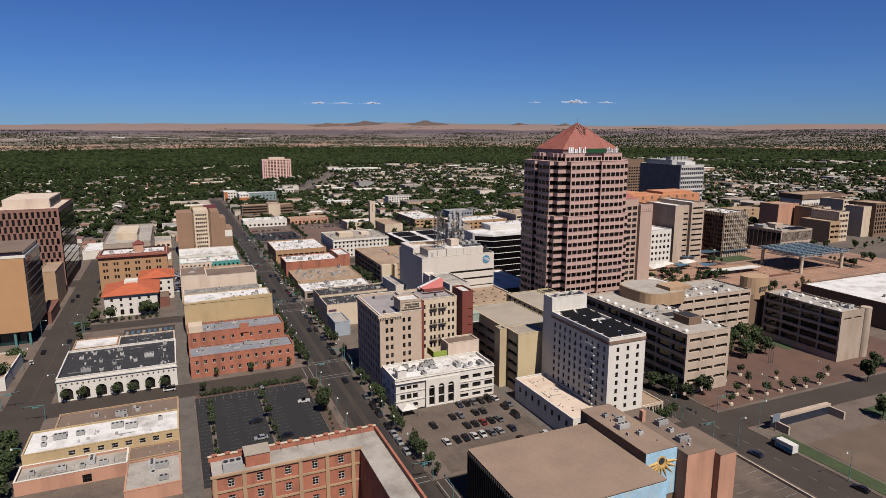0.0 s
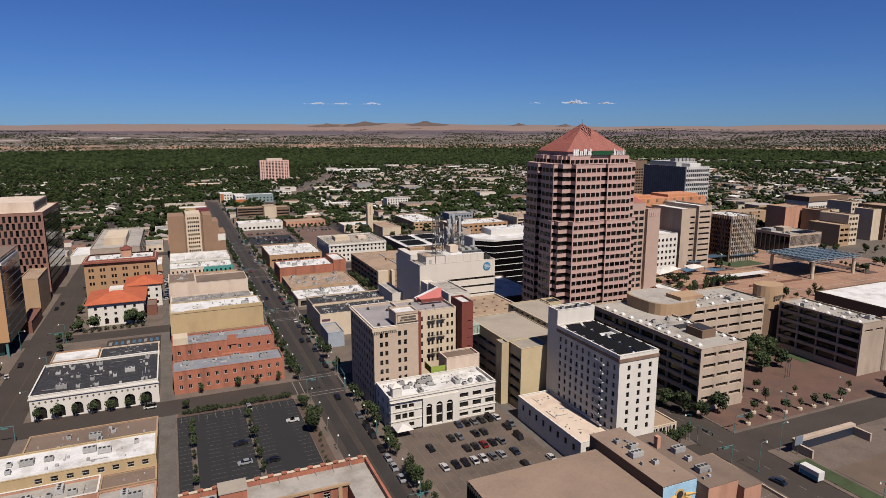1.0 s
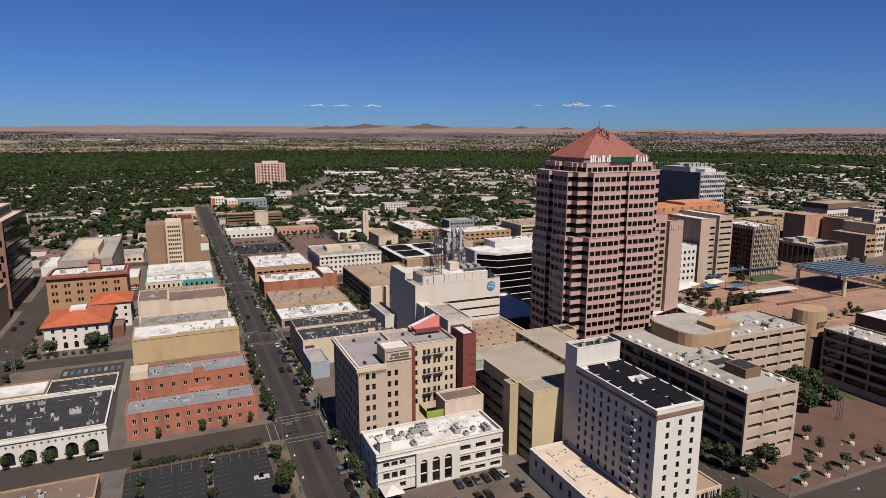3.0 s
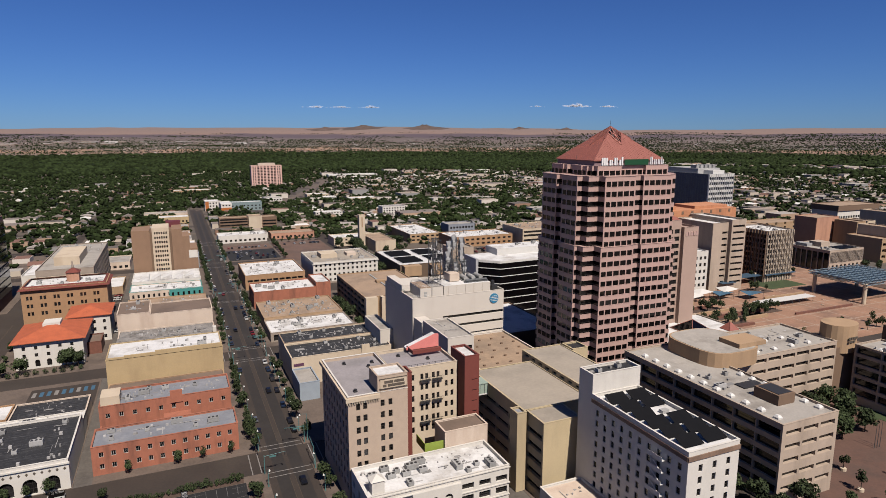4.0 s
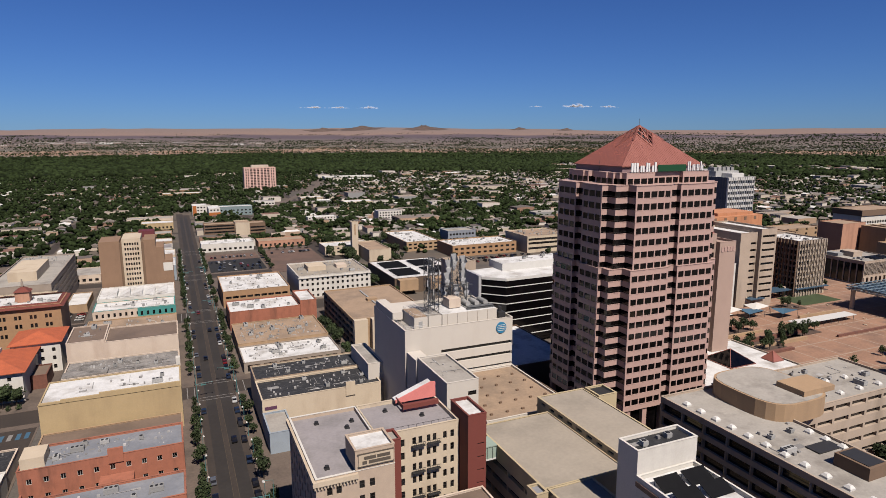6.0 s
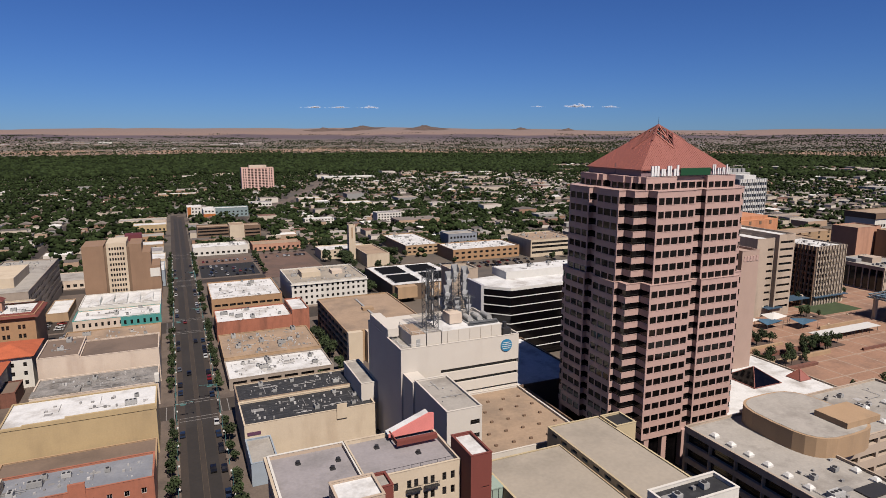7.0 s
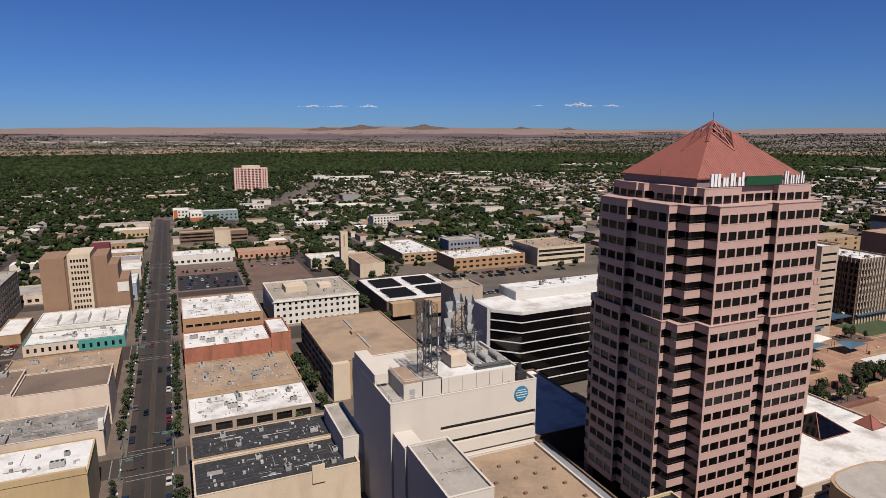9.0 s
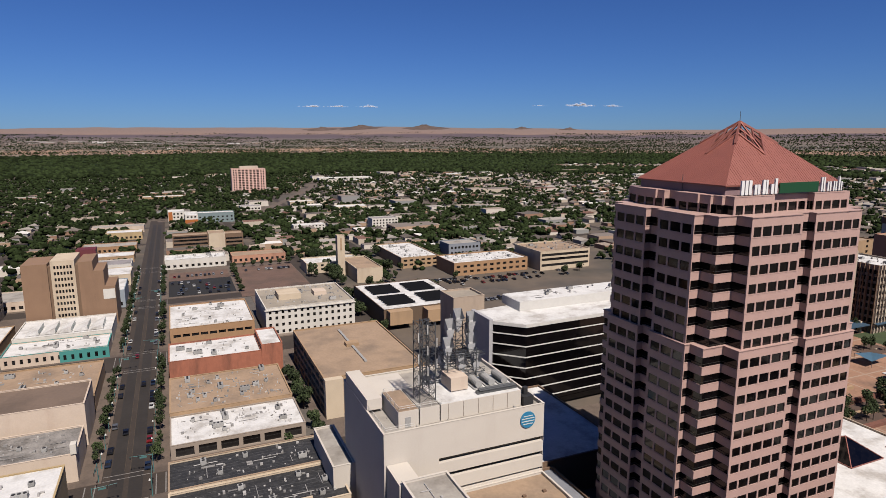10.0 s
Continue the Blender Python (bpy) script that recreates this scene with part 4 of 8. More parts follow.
# gold block
strip("parking_lot", -74.4, 484.5, -61.6, 507, 0.2, ASPHALT, "worn asphalt yard with parked cars", "car park", 0.1)
building("alley_shop", "low tan shop with a white roof in the alley", "shop", -73, 508, -62, 541, 5.0, STUCCO_TAN, WHITE_ROOF, par=0.4)
building("corner_store", "low pale store with a grey roof", "shop", -103, 592, -62, 622, 6.0, STUCCO_PINK, LIGHT_ROOF, par=0.4, wins={"E": W(10, (1.4,), 2.2, 2.0, 41, 1.5)})
building("grey_office", "long grey office block", "office building", -105.5, 484, -75, 582, 23.9, GREY_STONE, LIGHT_ROOF, par=0.6, wins={"N": W(24, [5 + 3.6 * k for k in range(5)], 2.6, 1.8, 98, 1.5)})
# north row
building("blue_shop", "pale blue stucco shop", "shop", 12.6, 291, 20.5, 307.4, 7.5, mat("pale_blue_stucco", (0.36, 0.42, 0.48), 0.9), LIGHT_ROOF, par=0.5)
building("white_shop", "shop with a white roof and dark front", "shop", 12.6, 368, 56, 391, 5.0, GREY_STONE, WHITE_ROOF, par=0.4, wins={"E": W(6, (0.6,), 5.6, 3.2, 43.4, 1.5)}, depth=0.8)
building("shop_row", "low tan shops with rooftop units", "shop", 12.6, 391.1, 55.5, 426, 6.4, STUCCO_TAN, TAN_ROOF, par=0.4)
building("long_shop", "tan brick shop with a window band", "shop", 13, 484, 53, 530, 10.2, BRICK_ORANGE, WHITE_ROOF, par=0.6, wins={"E": W(9, (5.5,), 3.4, 1.4, 40, 1.5)})
wo = building("white_office", "off-white four-storey office with square windows", "office building", 58.8, 484, 106, 528, 15.4, STUCCO_WHITE, CONC_ROOF, par=0.6, wins={"E": W(14, (1.5, 5.2, 8.9, 12.0), 1.4, 1.7, 47, 1.5)})
part("cornice", MB().box(58.2, 483.4, 13.9, 106.6, 483.99, 14.4), STUCCO_WHITE, wo)
part("penthouse", MB().box(68, 500, 14.81, 80, 513, 18), STUCCO_CREAM, wo)
part("penthouse", MB().box(88, 503, 14.81, 95, 511, 17), STUCCO_PINK, wo)
part("plinth", MB().box(58.4, 483.5, 0.16, 106.4, 483.99, 1.2), GREY_STONE, wo)


# ---- buildings with more shape ----
def hip_roof(mb, x0, y0, x1, y1, z, rise_by, over=0.9, m=0):
    x0, y0, x1, y1 = x0 - over, y0 - over, x1 + over, y1 + over
    w, d = x1 - x0, y1 - y0
    a, b, c, e = (x0, y0, z), (x1, y0, z), (x1, y1, z), (x0, y1, z)
    if w >= d:
        p, q = (x0 + d / 2, (y0 + y1) / 2, z + rise_by), (x1 - d / 2, (y0 + y1) / 2, z + rise_by)
        for f in ([a, b, q, p], [b, c, q], [c, e, p, q], [e, a, p]):
            mb.face(f, m)
    else:
        p, q = ((x0 + x1) / 2, y0 + w / 2, z + rise_by), ((x0 + x1) / 2, y1 - w / 2, z + rise_by)
        for f in ([a, b, p], [b, c, q, p], [c, e, q], [e, a, p, q]):
            mb.face(f, m)
    mb.face([a, e, c, b], m)
    mb.box(x0, y0, z - 0.25, x1, y1, z - 0.01, m)


# white bank with three round-headed openings in its middle bay
MID = [(13.2, 0.6, 15.4, 8.6), (17.0, 0.6, 19.4, 8.8), (21.0, 0.6, 23.4, 8.8)]
bank = building("bank_building", "white stucco bank with arched entrance bay beside the car park", "bank", 12.2, 197.5, 53.2, 213.0, 12.6, STUCCO_WHITE, WHITE_ROOF,
                par=1.0, wins={"E": BANK_W + BANK_E, "S": W(3, (1.0, 4.5, 8.2), 1.8, 2.0, 15.5)}, depth=0.6, bars=(1, 1))
mb = MB()
facade(mb, Vector((12.2, 196.6, 0)), Vector((1, 0, 0)), Vector((0, -1, 0)), 26.0, 0.16, 11.0, [(0, 0.16, 11.9, 11.0), *MID], 0.85)
for q in MID:
    arch_fill(mb, Vector((12.2, 196.6, 0)), Vector((1, 0, 0)), q)
for x in (24.1, 38.2):
    mb.face([(x, 196.6, 0.16), (x, 197.49, 0.16), (x, 197.49, 11), (x, 196.6, 11)])
mb.face([(24.1, 196.6, 11), (38.2, 196.6, 11), (38.2, 197.49, 11), (24.1, 197.49, 11)])
part("entrance_bay", mb, STUCCO_WHITE, bank)
for q in MID:
    part("arched_window", MB().box(12.2 + q[0], 197.44, q[1], 12.2 + q[2], 197.48, q[3]), DARK_GLASS, bank)
for z in (3.7, 7.2, 11.9):
    part("string_course", MB().box(12.0, 197.2, z, 53.4, 197.49, z + 0.3), STUCCO_WHITE, bank)
kb = MB().box(14, 199.6, 11.7, 17.4, 202.6, 15.2)
kb.face([(13.7, 199.3, 15.2), (17.7, 199.3, 15.2), (15.7, 201.1, 16.6)])
kb.face([(17.7, 199.3, 15.2), (17.7, 202.9, 15.2), (15.7, 201.1, 16.6)])
kb.face([(17.7, 202.9, 15.2), (13.7, 202.9, 15.2), (15.7, 201.1, 16.6)])
kb.face([(13.7, 202.9, 15.2), (13.7, 199.3, 15.2), (15.7, 201.1, 16.6)])
part("roof_kiosk", kb, [STUCCO_WHITE], bank)
# marquee tent at its corner
tent = root("marquee", 15.5, 194, 0.16, "small white canopy tent in front of the bank", "tent")
tm = MB()
for k in range(4):
    c4 = [(12.6, 191), (18.6, 191), (18.6, 197), (12.6, 197)]
    tm.face([(*c4[k], 3.0), (*c4[(k + 1) % 4], 3.0), (15.6, 194, 4.6)])
part("canopy", tm, FABRIC_WHITE, tent)
for x, y in ((12.7, 191.1), (18.5, 191.1), (18.5, 196.9), (12.7, 196.9)):
    part("pole", MB().tube((x, y, 0.16), (x, y, 3.0), 0.06), STEEL, tent)

# cornice, sign and balconies of the brick tower
part("cornice", MB().box(11.3, 213.3, 31.6, 21.0, 214.0, 32.7).box(11.3, 214.0, 31.6, 11.99, 246, 32.7), STUCCO_CREAM, hotel)
for k in range(14):
    part("bracket", MB().box(11.6 + k * 0.68, 213.45, 30.9, 11.9 + k * 0.68, 213.99, 31.59), STUCCO_CREAM, hotel)
sg = MB().box(21.2, 213.75, 34.0, 28.9, 214.0, 36.6)
part("sign_board", sg, STUCCO_CREAM, hotel, "cream sign board")
part("sign_edge", MB().box(21.0, 213.7, 36.61, 29.1, 213.95, 36.8).box(21.0, 213.7, 33.8, 29.1, 213.95, 33.99), SIGN_TAN, hotel)
sg = MB()
for z, spans in ((35.4, ((22.4, 2.6), (25.3, 2.9))), (34.4, ((22.0, 1.0), (23.4, 4.9)))):
    for x, w in spans:
        sg.box(x, 213.66, z, x + w, 213.74, z + 0.7)
part("sign_lettering", sg, SIGN_TAN, hotel, "dark sign bars")
for z in SUN_ROWS[3::2]:
    for x in (38.2, 42.3):
        bm_ = MB().box(x, 226.4, z - 0.35, x + 3.4, 227.49, z - 0.2)
        for i in range(8):
            bm_.box(x + i * 0.47, 226.4, z - 0.2, x + i * 0.47 + 0.06, 226.46, z + 0.8)
        bm_.box(x, 226.38, z + 0.8, x + 3.4, 226.48, z + 0.88)
        part("balcony", bm_, DARK_STEEL, hotel, "dark iron balcony")
part("roof_frame", MB().box(40, 238, 33.14, 50, 239.2, 34.3).box(40, 239.21, 33.14, 40.3, 244, 34.2), RED_PAINT, hotel, "red roof structure")
wm = MB()
prof = [(39.5, 33.15), (51.0, 33.15), (51.0, 37.4), (49.8, 37.6), (39.5, 33.9)]
for y_, turn in ((242.6, 1), (243.0, -1)):
    wm.face([(x, y_, z) for x, z in prof][::turn])
for (xa, za), (xb, zb) in zip(prof, prof[1:] + prof[:1]):
    wm.face([(xa, 242.6, za), (xa, 243.0, za), (xb, 243.0, zb), (xb, 242.6, zb)])
part("sloped_screen", wm, mat("coral_paint", (0.86, 0.27, 0.24), 0.8), hotel, "coral sloped roof screen")
wr = MB()
wr.face([(39.5, 243.01, 33.8), (49.8, 243.01, 37.5), (49.8, 245.3, 37.5), (39.5, 245.3, 33.8)])
wr.face([(39.5, 243.01, 33.6), (39.5, 245.3, 33.6), (49.8, 245.3, 37.3), (49.8, 243.01, 37.3)])
part("sloped_roof", wr, WHITE_ROOF, hotel, "white sloping roof")
part("terrace_wall", MB().box(34.5, 214.2, 12.0, 41, 214.4, 14.6).box(34.5, 214.41, 12.0, 34.7, 221, 14.6), mat("lime_paint", (0.32, 0.42, 0.06), 0.8), hotel, "lime green terrace wall")

# hotel: frieze, solar rows, fire escape
part("frieze", MB().box(71.9, 151.95, 32.4, 87.5, 152.19, 33.5), mat("brown_frieze", (0.30, 0.19, 0.13), 0.8, vary=0.4, fine=6), white_hotel)
part("frieze", MB().box(71.75, 152.2, 32.4, 71.99, 186.5, 33.5), MATS["brown_frieze"], white_hotel)
for k in range(6):
    for q in range(2):
        if (k, q) == (3, 1):
            continue
        y = 155.0 + k * 5.0
        x = 73.4 + q * 7.1
        pm = MB()
        pm.face([(x, y, 34.0), (x + 6.1, y, 34.0), (x + 6.1, y + 3.4, 35.4), (x, y + 3.4, 35.4)])
        pm.face([(x, y + 3.4, 35.32), (x + 6.1, y + 3.4, 35.32), (x + 6.1, y, 33.92), (x, y, 33.92)])
        sp = part("solar_panel", pm, SOLAR, white_hotel, "dark tilted solar panel")
        pt_ = MB()
        for dx in (0.3, 5.8):
            pt_.tube((x + dx, y + 3.2, 33.7), (x + dx, y + 3.2, 35.3), 0.06, n=4)
        part("strut", pt_, STEEL, sp)
part("heat_pump", MB().box(81.8, 170.8, 33.71, 84.0, 172.2, 34.6), UNIT_GREY, white_hotel, "grey roof unit between the panels")
tw = MB().box(58.6, 147.0, 0.16, 87.4, 151.9, 3.6)
tw.box(58.6, 147.0, 3.6, 87.4, 147.3, 4.6).box(58.6, 147.3, 3.6, 58.9, 151.9, 4.6).box(87.1, 147.3, 3.6, 87.4, 151.9, 4.6)
part("terrace", tw, STUCCO_WHITE, white_hotel, "low white terrace with a parapet")
for k in range(6):
    part("terrace_opening", MB().box(60.4 + 4.5 * k, 146.9, 0.9, 62.8 + 4.5 * k, 146.99, 2.9), DARK_GLASS, white_hotel)
for k in range(8):
    part("terrace_shrub", MB().tube((60.5 + 3.4 * k, 148.2, 3.61), (60.5 + 3.4 * k, 148.2, 4.9), 0.35, 0.8, n=7), LEAF, white_hotel, "small potted shrub")
for k in range(7):
    part("sunroom_post", MB().box(87.7 + 1.9 * k, 154.7, 0.16, 87.95 + 1.9 * k, 154.99, 5.6), STUCCO_WHITE, white_hotel)
fe = root("fire_escape", 71.5, 161, 9, "white steel fire escape on the hotel side wall", "fire escape")
for k in range(8):
    z = H_ROWS[k] + 0.2
    fm = MB().box(70.6, 158.6, z, 71.98, 163.4, z + 0.12)
    fm.box(70.6, 158.6, z + 0.12, 70.66, 163.4, z + 1.0)
    part("landing", fm, WHITE_METAL, fe)
    if k < 7:
        part("flight", MB().tube((70.9, 158.8, z + 0.1), (70.9, 163.2, z + 2.95), 0.12, n=4), WHITE_METAL, fe)
# exchange roof: penthouse, lattice mast, dish frame
for xa, xb, deck in ((63.0, 68.0, TAN_ROOF), (68.3, 73.3, LIGHT_ROOF), (73.6, 95.4, WHITE_ROOF)):
    ph = part("penthouse", MB().box(xa, 289.7, 36.81, xb, 302, 40.9), ATT_PANEL, exchange, "off-white penthouse")
    part("penthouse_deck", MB().box(xa + 0.15, 289.85, 40.91, xb - 0.15, 301.8, 40.98), deck, ph)
for xa in (68.02, 73.32):
    part("dark_joint", MB().box(xa, 290.2, 36.81, xa + 0.26, 301, 40.7), DARK_STEEL, exchange)
for k in range(5):
    part("panel_joint", MB().box(75.5 + k * 4, 289.6, 37.0, 75.58 + k * 4, 289.69, 40.8), GREY_STONE, exchange)
part("service_door", MB().box(64.6, 289.58, 36.9, 66.0, 289.69, 39.4), UNIT_GREY, exchange)
part("penthouse", MB().box(61.0, 304, 36.8, 72, 316, 39.6), ATT_PANEL, exchange)
part("corner_stair", MB().box(58.6, 300, 37.75, 62.4, 320, 40.5), ATT_PANEL, exchange)
part("logo_disc", MB().tube((95.8, 286.97, 34.2), (95.8, 286.7, 34.2), 2.1, n=28), LOGO_BLUE, exchange, "blue round logo")
for k, (dz, w) in enumerate(((1.0, 2.6), (0.35, 3.6), (-0.35, 3.6), (-1.05, 2.8))):
    part("logo_stripe", MB().box(95.8 - w / 2, 286.62, 34.2 + dz - 0.1, 95.8 + w / 2, 286.69, 34.2 + dz + 0.1), WHITE_METAL, exchange)
part("pipe_rack", MB().box(84, 291.2, 41.0, 95, 292.4, 41.7).tube((84.5, 291.8, 42.1), (94.5, 291.8, 42.1), 0.32).tube((84.5, 291.1, 42.0), (94.5, 291.1, 42.0), 0.2), STEEL, exchange)
part("corner_vent", MB().box(95.6, 288.6, 36.81, 98.4, 293, 39.4).tube((97, 290.5, 39.41), (97, 290.5, 41.2), 0.7, n=10), DARK_STEEL, exchange)
for k in range(3):
    part("chiller", MB().box(84.5 + k * 3.6, 294, 40.99, 87.3 + k * 3.6, 300, 41.35).tube((85.9 + k * 3.6, 294.2, 42.3), (85.9 + k * 3.6, 299.8, 42.3), 0.95, n=12), UNIT_GREY, exchange, "grey roof chiller")
RAIL_RUNS = [((59, 287.3), (66, 287.3), 37.4), ((59, 287.3), (59, 300), 37.4), ((63.2, 290), (74, 290), 40.6), ((63.2, 290), (63.2, 301.5), 40.6), ((63.2, 301.5), (95, 301.5), 40.6)]
for (ax, ay), (bx, by), z0 in RAIL_RUNS:
    n = max(2, int(math.hypot(bx - ax, by - ay) / 2.4))
    for zz in (z0 + 1.0, z0 + 1.5):
        part("guard_rail", MB().tube((ax, ay, zz), (bx, by, zz), 0.05, n=4), WHITE_METAL, exchange)
    for k in range(n + 1):
        x, y = ax + (bx - ax) * k / n, ay + (by - ay) * k / n
        part("rail_post", MB().tube((x, y, z0 - 0.4), (x, y, z0 + 1.52), 0.045, n=4), WHITE_METAL, exchange)
part("roof_box", MB().box(78.6, 295.0, 41.3, 83.2, 301, 44.6).box(78.9, 295.3, 40.99, 82.9, 300.7, 41.29), STUCCO_PINK, exchange)
building("", "", "", 52.5, 312, 58.48, 336, 18.0, ATT_PANEL, LIGHT_ROOF, par=0.5, under=exchange)
part("sloped_cap", MB().box(59.0, 278.1, 0.16, 64, 286.9, 30.0), ATT_PANEL, exchange)


def lattice(mb, x, y, w, z0, z1, step):
    c = [(x - w / 2, y - w / 2), (x + w / 2, y - w / 2), (x + w / 2, y + w / 2), (x - w / 2, y + w / 2)]
    for p in c:
        mb.tube((*p, z0), (*p, z1), 0.14, n=4)
    n = int((z1 - z0) / step)
    for i in range(n):
        za, zb = z0 + i * step, z0 + (i + 1) * step
        for k in range(4):
            p, q = c[k], c[(k + 1) % 4]
            mb.tube((*p, zb), (*q, zb), 0.07, n=4)
            mb.tube((*p, za), (*q, zb), 0.06, n=4)
            mb.tube((*q, za), (*p, zb), 0.06, n=4)


mast = root("radio_mast", 71.2, 294, 40.99, "grey steel lattice radio mast on the exchange roof", "radio mast")
mm = MB()
lattice(mm, 71.2, 294, 4.0, 40.99, 60.5, 2.4)
lattice(mm, 71.2, 294, 1.6, 44, 61, 2.4)
part("lattice", mm, STEEL, mast)["kind"] = "stuff"
for k in range(8):
    z = 46 + k * 1.7
    part("antenna", MB().tube((68.9 + (k % 3) * 2.3, 291.8, z), (68.9 + (k % 3) * 2.3, 291.8, z + 2.2), 0.14, n=6), WHITE_METAL, mast)
dish = root("dish_tower", 85, 303, 40.6, "grey steel frame with horn antennas and dishes on the exchange roof", "antenna tower")
mm = MB()
lattice(mm, 83.5, 303, 8.0, 37, 50, 3.2)
lattice(mm, 84.5, 303, 3.5, 44, 58, 2.6)
part("lattice", mm, STEEL, dish)["kind"] = "stuff"
for z in (44, 48.5):
    pf = MB()
    for k in range(6):
        pf.tube((78.5 + 2.2 * k, 298, z), (78.5 + 2.2 * k, 308, z), 0.1, n=4)
        pf.tube((78.5, 298 + 2.0 * k, z), (89.5, 298 + 2.0 * k, z), 0.1, n=4)
    for q in (0.55, 1.1):
        pf.tube((78.5, 298, z + q), (89.5, 298, z + q), 0.06, n=4)
        pf.tube((78.5, 298, z + q), (78.5, 308, z + q), 0.06, n=4)
    part("platform", pf, STEEL, dish, "open steel grating platform")
for k, (x, y, z) in enumerate(((80.2, 300.5, 50.6), (86.8, 300.8, 50.8), (84.2, 303, 57), (88, 304, 52.5), (80.5, 304, 45.6), (83.6, 299.6, 46.0), (87.6, 299.4, 46.2), (81.2, 301.5, 55.0), (87.4, 302, 56.2))):
    hm = MB()
    side = -1 if k % 2 else 1
    c = Vector((x, y, z))
    top = [c + Vector(v) for v in ((-1.1, -0.5, 0), (1.1, -0.5, 0), (1.1, 1.0, 0), (-1.1, 1.0, 0))]
    low = [c + Vector(v) for v in ((-0.25, -0.1, -3.6), (0.25, -0.1, -3.6), (0.25, 0.3, -3.6), (-0.25, 0.3, -3.6))]
    lip = [c + Vector(v) for v in ((-1.15, -1.5, 0.4), (1.15, -1.5, 0.4), (1.15, 0.6, 2.7), (-1.15, 0.6, 2.7))]
    for i in range(4):
        j = (i + 1) % 4
        hm.face([low[i], low[j], top[j], top[i]])
        if i != 0:
            hm.face([top[i], top[j], lip[j], lip[i]])
    part("horn_antenna", hm, mat("pale_horn_grey", (0.52, 0.53, 0.54), 0.6, vary=0.15, scale=1.0), dish)
# slabs on the red-tower base
building("tower_annex", "tan stair block at the foot of the office tower", "annex", 101, 236, 107.5, 243, 27.0, GARAGE_TAN, DARK_STEEL, par=0.5)
building("retail_block", "dark granite retail base beside the office tower", "annex", 101.6, 250, 112.4, 300, 11.0, STUCCO_BROWN, SLATE_ROOF, par=0.6)
# glass link roof behind the tower, between it and the exchange
building("shaded_hall", "low hall with a white roof in the shade between towers", "hall", 101.6, 301, 139, 349.5, 12.0, STUCCO_BROWN, WHITE_ROOF, par=0.5)

hs = building("hotel_slab", "pale pink hotel slab beside the office tower", "hotel", 170, 283.5, 195.4, 300, 63.0, GRANITE_PALE, GRANITE_PALE, par=0.8,
              wins={"E": [(0.8 + k * 4.1, z, 3.9 + k * 4.1, z + 2.1) for z in [14 + 3.55 * i for i in range(13)] for k in range(6)]})
building("", "", "", 195.41, 281.5, 204.5, 300, 59.6, GRANITE_PALE, GRANITE_PALE, par=0.8, under=hs)
hm = MB()
for a, b in (((170.4, 284), (195, 284)), ((195, 284), (195, 299.6)), ((195, 299.6), (170.4, 299.6)), ((170.4, 299.6), (170.4, 284))):
    hm.face([(*a, 63.15), (*b, 63.15), (183, 292, 71)])
part("pyramid_roof", hm, RED_METAL, hs)
sg = MB()
for k in range(5):
    sg.box(196.4 + k * 1.6, 281.3, 55.5, 197.5 + k * 1.6, 281.49, 57.5)
part("sign_lettering", sg, GRANITE, hs, "faint sign bars")
# pyramids of the hotel hall
for x, y, w, h, m_, lab in ((194, 271, 7, 5.0, TOWER_GLASS, "dark glass pyramid skylight on the hotel hall roof"), (211.5, 265, 3.0, 3.4, RED_METAL, "small red metal pyramid on the hotel hall roof")):
    pm = MB()
    c4 = [(x - w, y - w), (x + w, y - w), (x + w, y + w), (x - w, y + w)]
    for k in range(4):
        pm.face([(*c4[k], 12.2), (*c4[(k + 1) % 4], 12.2), (x, y, 12.2 + h)])
    pm.face([(*c, 12.2) for c in c4][::-1])
    py = thing("roof_pyramid", pm, m_, lab, "skylight")
    for k in range(4):
        part("ridge_bar", MB().tube((*c4[k], 12.22), (x, y, 12.25 + h), 0.15, n=4), RED_METAL, py)
        part("eave_bar", MB().tube((*c4[k], 12.25), (*c4[(k + 1) % 4], 12.25), 0.15, n=4), RED_METAL, py)

# plaza office drums, skylights
dr = MB()
oval = []
for k in range(24):
    w = 2 * math.pi * k / 24
    oval.append((149 + 12.5 * math.copysign(abs(math.cos(w)) ** 0.6, math.cos(w)), 218 + 13.5 * math.copysign(abs(math.sin(w)) ** 0.6, math.sin(w))))
part("drum", dr.prism(oval, 23.8, 29.5, 0), STUCCO_TAN, plaza_office, "tan rounded roof drum")
part("drum_deck", MB().prism([(149 + (x - 149) * 0.95, 218 + (y - 218) * 0.95) for x, y in oval], 29.51, 29.6), LIGHT_ROOF, plaza_office)
part("drum_cut", MB().box(150, 207, 29.61, 163, 216, 31.2), STUCCO_TAN, plaza_office)
part("roof_box", MB().box(131.5, 176.5, 24.4, 138.5, 185, 27.6), STUCCO_BROWN, plaza_office)
part("link_block", MB().box(205.01, 209, 0.16, 221, 226, 21.5), STUCCO_BROWN, plaza_office, "dark glass link")
part("link_drum", MB().prism([(212 + 7.4 * math.cos(w), 213.5 + 6 * math.sin(w)) for w in [2 * math.pi * k / 20 for k in range(20)]], 19, 30.0), STUCCO_TAN, plaza_office, "tan rounded link drum")
part("roof_hatch", MB().box(133, 189.5, 24.41, 141.5, 193.5, 24.75), DARK_STEEL, plaza_office, "dark flat roof hatch")
# dark plate painted as the shade of an open pit in the box
part("box_well", MB().box(132.2, 177.2, 27.61, 137.8, 184.3, 27.75), DARK_STEEL, plaza_office)
sg = MB()
for i, (z, n_) in enumerate(((24.6, 4), (23.2, 3))):
    for k in range(n_):
        sg.box(209.4 + k * 1.4, 207.3, z, 210.5 + k * 1.4, 207.49, z + 0.9)
